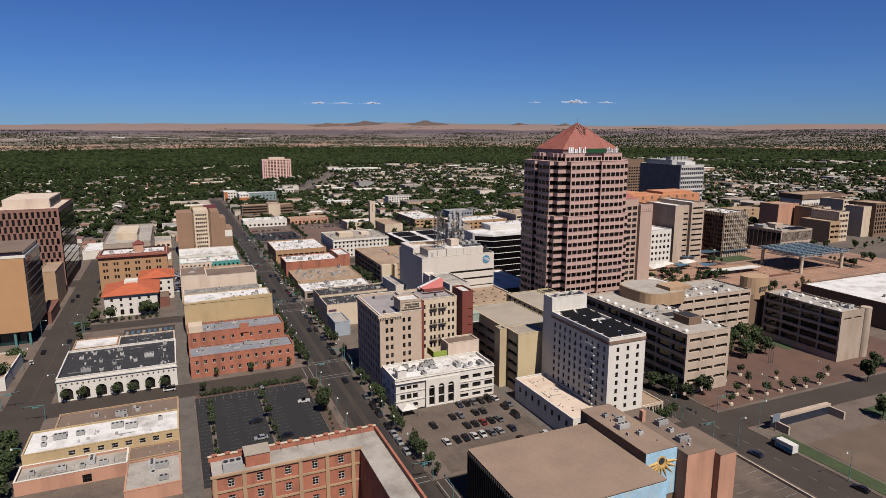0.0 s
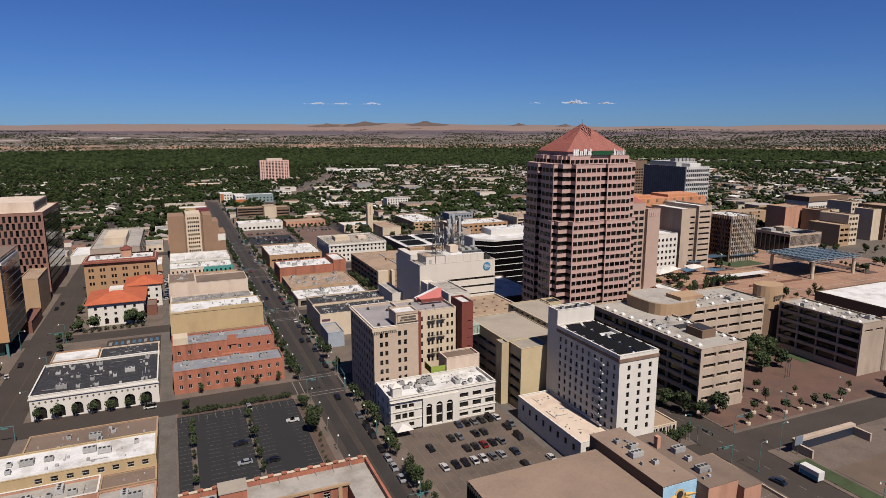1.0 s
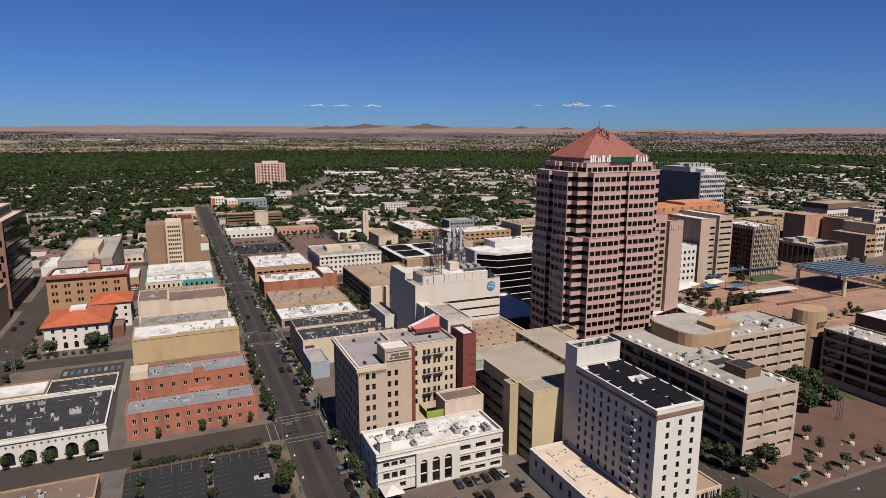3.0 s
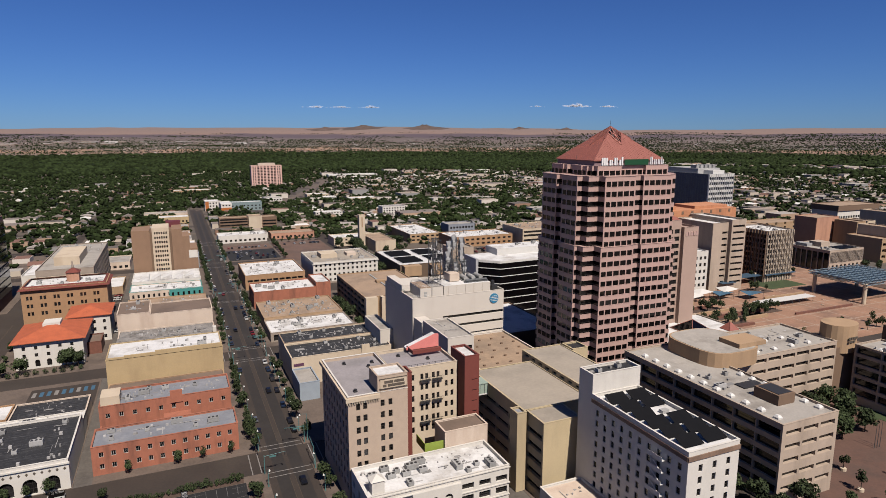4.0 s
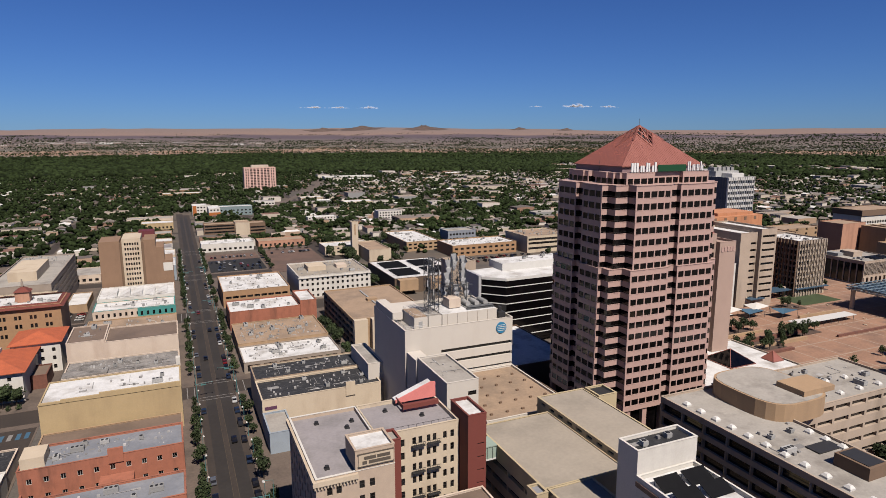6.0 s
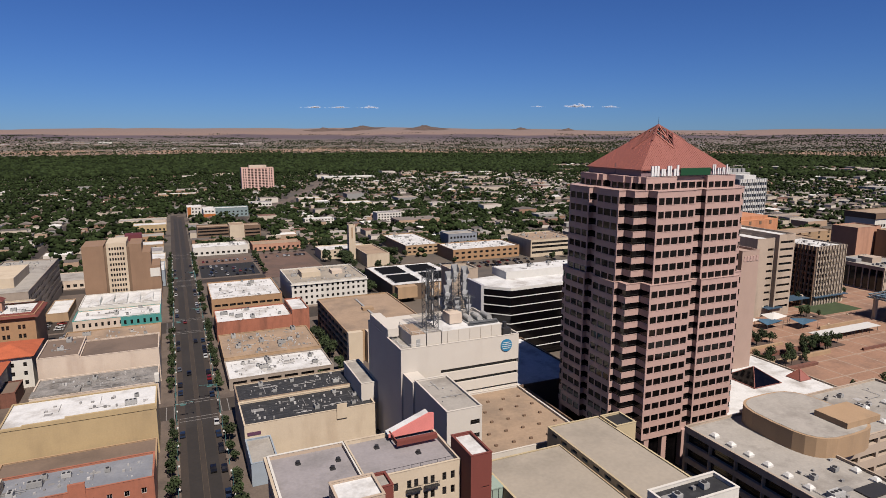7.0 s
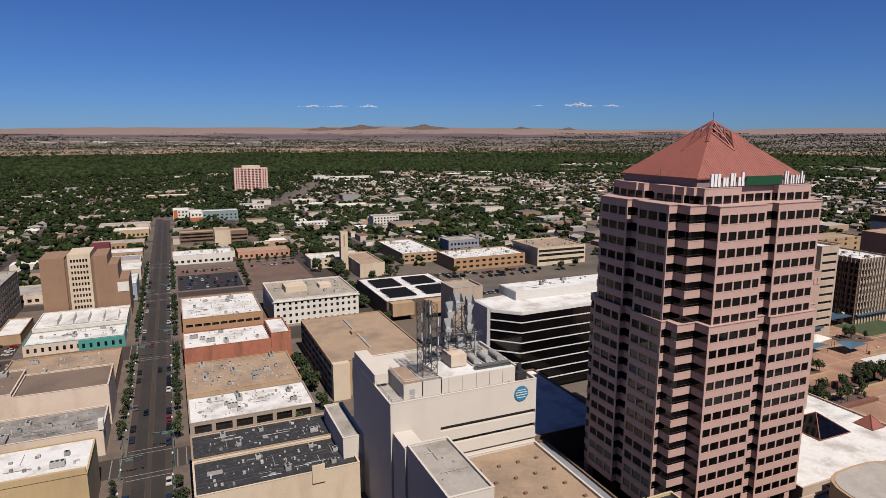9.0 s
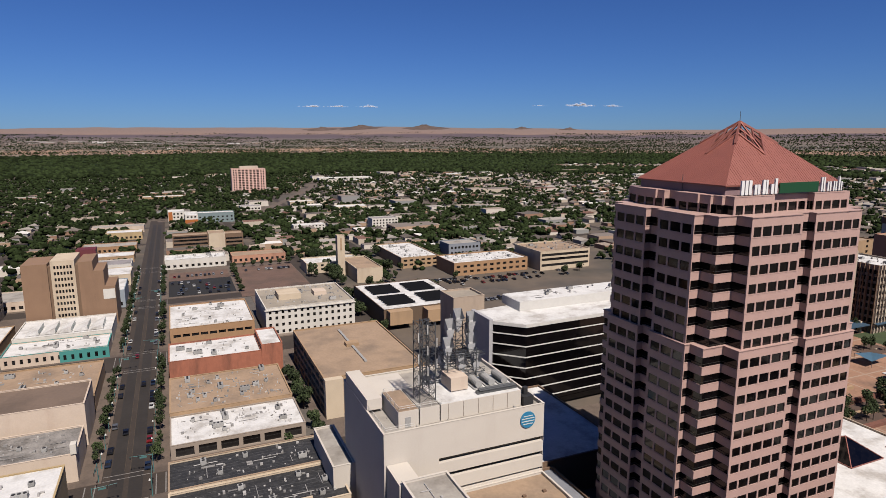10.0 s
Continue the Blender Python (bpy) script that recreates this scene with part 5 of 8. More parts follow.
part("sign_lettering", sg, SIGN_TAN, plaza_office, "dark sign bars")
col = MB().tube((229.5, 167.5, 0.16), (229.5, 167.5, 23.5), 2.3, n=20)
thing("stair_cylinder", col, CONCRETE, "beige concrete stair cylinder beside the office block", "stair tower")


def skylight():
    mb = MB()
    mb.box(-0.9, -0.9, 0, 0.9, 0.9, 0.5)
    c = [(-0.9, -0.9), (0.9, -0.9), (0.9, 0.9), (-0.9, 0.9)]
    d = [(x * 0.45, y * 0.45) for x, y in c]
    for k in range(4):
        j = (k + 1) % 4
        mb.face([(*c[k], 0.5), (*c[j], 0.5), (*d[j], 1.1), (*d[k], 1.1)])
    mb.face([(*p, 1.1) for p in d])
    return mb.mesh("skylight", WHITE_METAL)


SKY = skylight()
for k in range(11):
    thing("skylight", SKY, None, "white domed skylight on the concrete office roof", "skylight", "skylights on the office roofs", at=pose(124.5, 171 + k * 5.4, 24.4))
for k in range(7):
    thing("skylight", SKY, None, "white domed skylight on the concrete office roof", "skylight", "skylights on the office roofs", at=pose(141.5, 171 + k * 4.6, 24.4))
for k in range(8):
    thing("skylight", SKY, None, "white domed skylight on the concrete office roof", "skylight", "skylights on the office roofs", at=pose(166 + k * 4.6, 213 + (k % 2) * 8, 23.9))
for k in range(10):
    thing("skylight", SKY, None, "white domed skylight on the concrete office roof", "skylight", "skylights on the office roofs", at=pose(213 + (k % 2) * 9, 169.5 + k * 3.5, 22.9))

# convention hall
building("service_block", "plain beige concrete service block behind the glass office", "office building", 124.4, 394, 139, 408, 36, CONCRETE, CONC_ROOF)
building("convention_hall", "wide hall with a white roof and brown walls", "hall", 279, 165, 356, 236, 14, STUCCO_BROWN, WHITE_ROOF, par=0.5)

# courthouse: stepped concrete towers
ch = building("courthouse", "beige concrete courthouse with ribbon windows", "courthouse", 310, 355, 323, 392, 48.0, CONCRETE, WHITE_ROOF, par=1.0,
              wins={"E": [(1.2, z, 11.8, z + 1.5) for z in [5 + 4.2 * i for i in range(10)]], "S": [(4, z, 33, z + 1.6) for z in [5 + 4.2 * i for i in range(10)]]}, depth=0.8)
building("", "", "", 296, 357.5, 309.99, 390, 46.0, CONCRETE, WHITE_ROOF, par=1.0,
         wins={"E": [(8.6, z, 13.2, z + 1.5) for z in [5 + 4.2 * i for i in range(9)]]}, depth=0.8, under=ch)
# brighter than the other orange brick: sunlight on its front put into the colour
part("top_block", MB().box(272, 393, 0.16, 356, 420, 50.5).box(280, 396, 50.5, 300, 416, 52.5).box(318, 396, 50.5, 350, 416, 52.5), mat("orange_brick_lit", (0.66, 0.29, 0.14), 0.9, vary=0.15, scale=0.4, fine=3.0, stain=(0.48, 0.2, 0.1), stain_amount=0.6), ch, "orange brick rear block")
for k in range(9):
    part("rear_slot", MB().box(276 + 9 * k, 392.8, 47.6, 278 + 9 * k, 392.99, 49.8), STUCCO_BROWN, ch)
building("white_annex", "white annex with square windows", "office building", 264, 356, 292, 376, 28.5, STUCCO_WHITE, WHITE_ROOF, wins={"E": W(7, (5, 9.5, 14, 18.5, 23), 1.9, 2.1, 28, 1.6)})
building("brown_tower", "dark brown glass tower far behind", "office tower", 532, 700, 564, 730, 63, STUCCO_BROWN, BROWN_ROOF, wins={"E": W(8, [6 + 4 * k for k in range(12)], 3, 2, 35, 1)})
for x0, y0, x1, y1, h in ((470, 470, 500, 500, 18), (520, 500, 580, 530, 14)):
    building("city_block", "tan stone office block with dark windows", "office building", x0, y0, x1, y1, h, STUCCO_TAN, TAN_ROOF, wins={"E": W(5, [4 + 4.5 * k for k in range(int((h - 5) / 4.5) + 1)], 3, 2.2, x1 - x0, 2)})

# brown tower block on the avenue: solid flanks, cream window bay, stepped side
bh = root("brown_hotel", -40, 553, 0, "brown stucco tower block with a tan window bay", "hotel")
for x0, x1, h, y0 in ((-56.5, -44.6, 36.5, 541), (-30.4, -23.5, 36.5, 541), (-23.49, -18.6, 31, 541), (-18.59, -13.6, 22, 541)):
    part("flank", MB().box(x0, y0, 0.16, x1, 566, h), mat("warm_brown_stucco", (0.36, 0.22, 0.135), 0.9, vary=0.08, scale=0.25, fine=3.0, stain=(0.30, 0.18, 0.11), stain_amount=0.5), bh)
mb = MB()
bay_w = W(6, [7.0 + 3.3 * k for k in range(9)], 0.95, 1.7, 11.2, 1.4)
facade(mb, Vector((-43.2, 541.5, 0)), Vector((1, 0, 0)), Vector((0, -1, 0)), 11.2, 0.16, 37.8, bay_w, 0.3)
mb.face([(-43.2, 541.5, 37.8), (-32, 541.5, 37.8), (-32, 566, 37.8), (-43.2, 566, 37.8)])
mb.face([(-43.2, 541.5, 0.16), (-43.2, 541.5, 37.8), (-43.2, 566, 37.8), (-43.2, 566, 0.16)])
mb.face([(-32, 541.5, 37.8), (-32, 541.5, 0.16), (-32, 566, 0.16), (-32, 566, 37.8)])
part("window_bay", mb, STUCCO_CREAM, bh, "tan stucco window bay")
put_windows(bh, Vector((-43.2, 541.5, 0)), Vector((1, 0, 0)), Vector((0, -1, 0)), bay_w, 0.3, FRAME_DARK, DARK_GLASS, (0, 0))
part("glass_slot", MB().box(-44.59, 542.5, 0.16, -43.21, 565, 35), STUCCO_BROWN, bh)
part("glass_slot", MB().box(-31.99, 542.5, 0.16, -30.41, 565, 35), STUCCO_BROWN, bh)
part("poster_panel", MB().box(-19.6, 540.8, 15, -13.8, 540.99, 20.5), STUCCO_WHITE, bh, "blank white wall panel")
part("roof_panel", MB().box(-34, 566.1, 0.16, -24, 575, 39), mat("maroon_panel", (0.22, 0.03, 0.045), 0.7), bh, "maroon panel")

# teal corner shop with sawtooth roof lights
ts = building("teal_shop", "low pink and teal corner shop with white roofs", "shop", -57, 484, -14, 505, 5.6, STUCCO_PINK, WHITE_ROOF, par=0.5, coping=TEAL_PAINT,
              wins={"E": W(14, (1.6,), 1.2, 2.2, 43, 1.5)})
part("teal_front", MB().box(-34, 483.7, 0.16, -13.7, 483.99, 5.4), TEAL_PAINT, ts, "teal painted wall")
for k in range(6):
    part("teal_window", MB().box(-32.5 + k * 3.2, 483.6, 1.4, -31.3 + k * 3.2, 483.69, 3.6), DARK_GLASS, ts)
sw = building("sawtooth_shop", "white roofed shop with sawtooth roof lights", "shop", -56.5, 506, -14, 538, 7.2, STUCCO_WHITE, WHITE_ROOF, par=0.4)
for k in range(5):
    mb = MB()
    x = -52 + k * 7
    mb.face([(x, 510, 7.0), (x + 6, 510, 7.0), (x + 6, 510, 9.4)])
    mb.face([(x, 525, 7.0), (x + 6, 525, 9.4), (x + 6, 525, 7.0)])
    mb.face([(x, 510, 7.0), (x + 6, 510, 9.4), (x + 6, 525, 9.4), (x, 525, 7.0)])
    mb.face([(x + 6, 510, 7.0), (x + 6, 525, 7.0), (x + 6, 525, 9.4), (x + 6, 510, 9.4)], 1)
    part("roof_light", mb, [WHITE_ROOF, mat("pale_teal_glass", (0.3, 0.42, 0.42), 0.3)], sw)

# low block between, and gable of the rear wing
building("brick_shop_low", "low shop with a brown roof behind the brick office", "shop", -56, 303, -13.3, 323.5, 6.0, STUCCO_TAN, BROWN_ROOF, par=0.3)
gm = MB().box(-33.5, 286.6, 9.6, -29.5, 286.99, 13.6)
gm.prism([(-33.5, 286.6), (-29.5, 286.6), (-29.5, 287.4), (-33.5, 287.4)], 13.6, 14.0)
part("gable", gm, BRICK_RED, brick_office)
part("stair_house", MB().box(-55.5, 289, 11.2, -49.5, 297, 14.3), STUCCO_CREAM, brick_office)
part("canopy_porch", MB().box(-36, 282.0, 0.16, -27, 286.9, 6.0), BRICK_RED, brick_office)
part("porch_door", MB().box(-33, 281.8, 1.0, -30, 281.99, 4.6), DARK_GLASS, brick_office)
part("court_wall", MB().box(-55.9, 274.8, 0.16, -55.3, 286.8, 5.0), BRICK_RED, brick_office)
# yellow theatre with a stepped parapet
th = building("theatre", "yellow stucco theatre with a white roof and stepped parapet", "theatre", -56.5, 324.5, -12.9, 346.5, 15.6, STUCCO_YELLOW, WHITE_ROOF, par=0.3)
for x0, x1, z in ((-56.3, -50.0, 16.4), (-49.99, -38.6, 16.8), (-38.59, -13.1, 17.4)):
    part("parapet", MB().box(x0, 324.3, 15.74, x1, 325.2, z), STUCCO_YELLOW, th)
os_ = building("old_shop_row", "low shop row with a weathered grey roof", "shop", -56, 366, -13.2, 386.5, 9.2, STUCCO_PINK, DEBRIS_ROOF, par=0.4)
part("clock_gable", MB().box(-14.5, 365.6, 9.3, -12.9, 368.2, 12.4), STUCCO_WHITE, os_)
part("upper_storey", MB().box(-56, 352.0 + 14.6, 9.34, -40, 372, 9.9), DEBRIS_ROOF, os_)

# shop with a tar roof, two levels
ds = building("dark_roof_shop", "cream stucco shop with a black tar roof", "shop", 12.6, 307.5, 56, 326, 12.2, STUCCO_CREAM, BLACK_ROOF, par=0.5)
building("", "", "", 12.6, 326.01, 54, 342, 12.8, STUCCO_CREAM, BLACK_ROOF, par=0.5, coping=TAN_ROOF, under=ds)
part("wall_pier", MB().box(42.5, 307.0, 9, 46, 307.49, 14.2), STUCCO_CREAM, ds)
sg = MB().box(13.4, 307.3, 8.5, 17.6, 307.49, 9.6)
part("wall_sign", sg, mat("wall_sign_purple", (0.16, 0.05, 0.12), 0.7), ds)

# garage with light front piers
tg = building("tan_garage", "dark-sided parking garage with a tan roof", "parking garage", 65.5, 380, 105.5, 443, 15.0, STUCCO_TAN, TAN_ROOF, par=0.5,
              wins={"S": [(1 + 7.7 * k, z, 7.8 + 7.7 * k, z + 2.0) for z in (1.2, 4.6, 8.0, 11.4) for k in range(8)], "E": [(8.5, z, 30, z + 0.7) for z in (3.5, 6.8, 10.1)]}, depth=0.8)
part("roof_duct", MB().box(84.6, 392, 14.51, 85.6, 436, 15.0), UNIT_GREY, tg)
part("roof_hatch", MB().box(82.5, 412, 14.51, 88, 416, 15.9), STUCCO_TAN, tg)
part("front_pier", MB().box(65.3, 377.0, 0.16, 72, 379.99, 15.2), STUCCO_CREAM, tg)
part("front_pier", MB().box(74, 376.0, 0.16, 76, 379.99, 15.2), STUCCO_CREAM, tg)

# orange brick shop with raised corner
bs = building("brick_shop", "orange-red brick shop with a white roof", "shop", 12.6, 434, 50, 459, 10.6, BRICK_RED, WHITE_ROOF, par=0.6)
building("", "", "", 50.01, 433.5, 59, 458, 13.2, BRICK_RED, WHITE_ROOF, par=0.6, under=bs)

# arcade building: seven arches under a row of diamonds
AR = [(1.5 + 5.75 * k, 0.3, 5.1 + 5.75 * k, 5.2) for k in range(7)]
ar = building("arcade_building", "white terracotta arcade building with a black roof", "office building", -103.5, 256.8, -61.3, 290, 9.6, STUCCO_WHITE, BLACK_ROOF, par=0.8,
              wins={"E": AR}, arches={"E": AR}, depth=0.8, bars=(2, 2))
for k in range(22):
    x = -102.3 + k * 1.9
    dm = MB()
    dm.face([(x, 256.78, 6.2), (x + 0.42, 256.78, 6.75), (x, 256.78, 7.3), (x - 0.42, 256.78, 6.75)])
    part("diamond_tile", dm, SIGN_TAN, ar)
part("cornice", MB().box(-103.8, 256.3, 8.2, -61.0, 256.79, 8.7), STUCCO_WHITE, ar)
building("arcade_annex", "low annex with a white roof behind the arcade", "office building", -103, 290.1, -61.5, 300, 6.5, STUCCO_WHITE, WHITE_ROOF, par=0.4)
building("corner_shop", "small brick shop with a white roof", "shop", -104, 303, -86, 317, 6.0, BRICK_ORANGE, WHITE_ROOF, par=0.4)
building("tar_roof_shop", "low shop with a cluttered black tar roof", "shop", -85.8, 301, -61.8, 318, 5.2, STUCCO_PINK, BLACK_ROOF, par=0.4)
for k in range(9):
    strip("blue_bay", -85 + k * 2.6, 336.5, -83.6 + k * 2.6, 341.5, 0.21, FABRIC_BLUE if k % 3 else WHITE_PAINT, "painted parking bay on asphalt", "road marking", 0.19)
strip("parking_lot", -86, 318.5, -61.6, 345, 0.2, ASPHALT, "worn asphalt yard behind the arcade", "car park", 0.1)

# print shop group in the foreground
ps = building("printing_shop", "cream stucco building with a long white roof", "shop", -104.5, 199.0, -61.2, 215, 7.6, STUCCO_YELLOW, WHITE_ROOF, par=0.4,
              wins={"E": [(12 + 3.9 * k, 4.9, 13.9 + 3.9 * k, 6.6) for k in range(8)]}, frame_mat=FRAME_WHITE)
FOOT.append((-105, 172, -61, 232))
building("", "", "", -99, 215.05, -61.2, 231, 5.6, STUCCO_TAN, BROWN_ROOF, par=0.3, under=ps)
building("", "", "", -105, 189, -76, 198.9, 4.4, STUCCO_SALMON, LIGHT_ROOF, par=0.8, coping=STUCCO_WHITE, under=ps, wins={"E": [(17, 0.4, 19.4, 3.0)]})
building("", "", "", -75.9, 190.5, -61.2, 198.9, 4.0, STUCCO_TAN, BROWN_ROOF, par=0.4, under=ps)
building("pale_roof_shed", "low shed with a patched grey roof", "shed", -76, 172, -61.2, 189, 4.2, STUCCO_SALMON, LIGHT_ROOF, par=0.3)

# former post office: white walls, red hip roofs
po = building("post_office", "white stucco former post office under red tile hip roofs", "post office", -96.8, 373.5, -70.0, 404, 12.2, STUCCO_WHITE, RED_TILE, par=0.05,
              wins={"E": W(5, (5.6, 8.9), 1.3, 1.6, 26, 3) + W(5, (1.0,), 1.9, 3.2, 26, 3)}, arches={"E": W(5, (1.0,), 1.9, 3.2, 26, 3)}, frame_mat=FRAME_DARK)
mb = MB()
hip_roof(mb, -96.8, 373.5, -70.0, 404, 12.5, 4.6, 1.4)
part("hip_roof", mb, RED_TILE, po, "red tile roof")
building("", "", "", -80, 405.5, -61.3, 428, 13.6, STUCCO_WHITE, RED_TILE, par=0.05, wins={"E": W(4, (1.6, 5.6, 9.4), 1.3, 1.8, 18.7, 2)}, under=po)
mb = MB()
hip_roof(mb, -80, 405.5, -61.3, 428, 13.9, 3.2, 1.0)
part("hip_roof", mb, RED_TILE, po, "red tile roof")
part("roof_hatch", MB().box(-87, 385, 15.0, -80, 393, 17.4), STUCCO_WHITE, po)
building("", "", "", -70.4, 385, -64, 399, 6.0, BRICK_DARK, BROWN_ROOF, par=0.4, under=po)

# brick courthouse with red eaves and cupola
bc = building("brick_courthouse", "orange brick courthouse with red tile eaves and a cupola", "courthouse", -104, 434, -64, 458, 24.2, BRICK_ORANGE, WHITE_ROOF, par=0.3,
              wins={"E": [(a + d, z, a + d + 1.15, z + 2.0) for z in (9.4, 13.6, 17.8) for a in (2.2, 8.4, 14.6, 20.8, 27.0, 33.2) for d in (0, 1.7)]})
em = MB()
for o_, u_, n_, L_ in (FACES[s_](-104, 434, -64, 458) for s_ in "ESNW"):
    a_, b_ = o_, o_ + u_ * L_
    em.face([a_ + n_ * 1.4 - u_ * 1.4 + Vector((0, 0, 23.2)), b_ + n_ * 1.4 + u_ * 1.4 + Vector((0, 0, 23.2)), b_ - n_ * 1.6 - u_ * 1.6 + Vector((0, 0, 25.0)), a_ - n_ * 1.6 + u_ * 1.6 + Vector((0, 0, 25.0))])
    em.face([a_ + n_ * 1.4 - u_ * 1.4 + Vector((0, 0, 23.15)), a_ - n_ * 0.0 + Vector((0, 0, 23.15)), b_ + Vector((0, 0, 23.15)), b_ + n_ * 1.4 + u_ * 1.4 + Vector((0, 0, 23.15))])
part("tile_eave", em, mat("dark_red_tile", (0.26, 0.055, 0.035), 0.85, vary=0.25), bc, "dark red tile eaves")
cm = MB().box(-84, 444, 24, -78, 450, 29)
c4 = [(-84.6, 443.4), (-77.4, 443.4), (-77.4, 450.6), (-84.6, 450.6)]
for k in range(4):
    cm.face([(*c4[k], 29), (*c4[(k + 1) % 4], 29), (-81, 447, 31.6)], 1)
part("cupola", cm, [STUCCO_SALMON, MATS["dark_red_tile"]], bc)
part("spire", MB().tube((-81, 447, 31.4), (-81, 447, 35), 0.7, 0.25, n=8), GREY_STONE, bc)
building("rear_court", "tan block behind the brick courthouse", "office building", -105, 458.2, -72, 483, 20, STUCCO_CREAM, LIGHT_ROOF, wins={"E": W(8, (15.8,), 1.6, 2, 33, 2)})
part("roof_block", MB().box(-98, 500, 23.2, -84, 540, 28.5), STUCCO_CREAM, bpy.data.objects["grey_office"])

# tan office slab with a glass flank, on columns
co = root("corner_office", -144, 355, 0, "tan stucco office slab with a blue glass flank", "office tower")
part("end_wall", MB().box(-142, 336.6, 7.5, -124.6, 372, 43.2), mat("orange_tan_stucco", (0.55, 0.315, 0.15), 0.9, vary=0.06, scale=0.2), co)
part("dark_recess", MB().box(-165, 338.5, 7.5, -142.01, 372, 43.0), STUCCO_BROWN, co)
for k in range(9):
    z = 7.6 + k * 4.0
    part("glass_band", MB().box(-124.58, 337.2, z, -123.9, 371.8, z + 3.7), BLUE_GLASS, co)
    part("mullion_band", MB().box(-124.58, 337.2, z + 3.71, -123.75, 371.8, z + 3.99), STEEL, co)
part("attic", MB().box(-165, 337.0, 43.4, -124.0, 372.5, 44.6), STUCCO_WHITE, co)
part("attic_windows", MB().box(-164, 338.0, 44.61, -125.0, 371.5, 46.4), mat("purple_glass", (0.06, 0.04, 0.09), 0.2), co)
part("roof_deck", MB().box(-165, 337.2, 46.41, -124.2, 372.3, 46.9), BROWN_ROOF, co)
part("lift_house", MB().box(-150, 345, 46.91, -138, 356, 50.5), STUCCO_CREAM, co)
part("lobby", MB().box(-162, 341, 0.16, -128, 370, 7.49), mat("teal_glass", (0.02, 0.07, 0.08), 0.15), co)
for x in (-126, -132, -140):
    part("column", MB().box(x - 0.5, 337.4, 0.16, x + 0.5, 338.4, 7.49), TEAL_STEEL, co)
building("brick_wing", "low brick wing beside the office slab", "annex", -128, 374, -122.5, 402, 6.5, BRICK_DARK, BRICK_DARK, par=0.4)
building("tan_fin_block", "tan stucco stair block with balconies", "office building", -134, 412, -124.5, 444, 21, STUCCO_TAN, TAN_ROOF, par=0.4)
building("corner_clinic", "low building with a wide flat tan roof", "office building", -170, 278, -124.5, 312, 5.6, STUCCO_WHITE, TAN_ROOF, par=0.4, wins={"E": W(10, (1.4,), 3.2, 2.2, 45, 1.5)})

# rust-brown tower with staggered window slots
slots = [(1.6 + 3.1 * k + (1.55 if i % 2 else 0), 7.6 + 4.45 * i, 3.2 + 3.1 * k + (1.55 if i % 2 else 0), 11.6 + 4.45 * i) for i in range(10) for k in range(11)]
ft = building("federal_tower", "rust-brown tower with staggered dark window slots", "office tower", -163, 458, -126, 521, 53.5, mat("rust_panel", (0.33, 0.165, 0.125), 0.85, vary=0.08), STUCCO_PINK, par=0.6, wins={"E": slots}, depth=0.5)
for k in range(10):
    part("window_band", MB().box(-126 + 0.01, 458.5, 7.0 + 4.45 * k, -125.5, 520.5, 10.6 + 4.45 * k), TOWER_GLASS, ft, "dark side windows")
part("penthouse", MB().box(-158, 468, 52.8, -132, 514, 59), STUCCO_PINK, ft)
part("penthouse_louvre", MB().box(-131.99, 472, 54, -131.7, 510, 58), DARK_STEEL, ft)
building("white_roof_shop", "shop with a patched white roof", "shop", -128, 560, -106, 600, 7, STUCCO_WHITE, WHITE_ROOF)

# red brick warehouse in the foreground: two wings round a court
bw = root("brick_warehouse", -34, 125, 0, "red brick warehouse with pilasters and a grey roof", "warehouse")
PX = [-54.0 + 6.4 * k for k in range(6)]
ww = [(3.4 + 6.4 * k, z, 4.9 + 6.4 * k, z + 2.2) for k in range(5) for z in (13.5, 18.2, 22.4)]
mb = MB()
facade(mb, Vector((-54.2, 131.5, 0)), Vector((1, 0, 0)), Vector((0, -1, 0)), 34.5, 0.16, 25.4, ww, 0.3)
mb.face([(-54.2, 139.6, 0.16), (-54.2, 131.5, 0.16), (-54.2, 131.5, 25.4), (-54.2, 139.6, 25.4)])
facade(mb, Vector((-13.4, 139.6, 0)), Vector((-1, 0, 0)), Vector((0, 1, 0)), 40.8, 0.16, 25.4, [], 0.3)
facade(mb, Vector((-13.4, 90, 0)), Vector((0, 1, 0)), Vector((1, 0, 0)), 49.6, 0.16, 25.4, [], 0.3)
facade(mb, Vector((-19.7, 131.5, 0)), Vector((0, -1, 0)), Vector((-1, 0, 0)), 41.5, 0.16, 25.4, [], 0.3)
part("wall", mb, BRICK_RED, bw)
put_windows(bw, Vector((-54.2, 131.5, 0)), Vector((1, 0, 0)), Vector((0, -1, 0)), ww, 0.3, FRAME_WHITE, DARK_GLASS, (1, 2))
part("roof", MB().box(-54.0, 131.6, 24.8, -13.6, 139.2, 25.3).box(-19.6, 90.1, 24.8, -13.6, 131.59, 25.3), LIGHT_ROOF, bw)
for x in PX:
    part("pilaster", MB().box(x, 131.1, 0.16, x + 0.9, 131.49, 25.4), STUCCO_TAN, bw)
for z in (17.0, 21.4):
    part("string_course", MB().box(-54.2, 131.25, z, -19.71, 131.49, z + 0.5), STUCCO_TAN, bw)
part("parapet", MB().box(-54.4, 139.21, 25.31, -13.2, 139.8, 26.6), BRICK_RED, bw)
part("parapet", MB().box(-13.59, 90, 25.31, -13.0, 139.2, 26.5), BRICK_RED, bw)
part("front_coping", MB().box(-54.4, 131.0, 25.41, -19.3, 131.6, 25.9), STUCCO_TAN, bw)
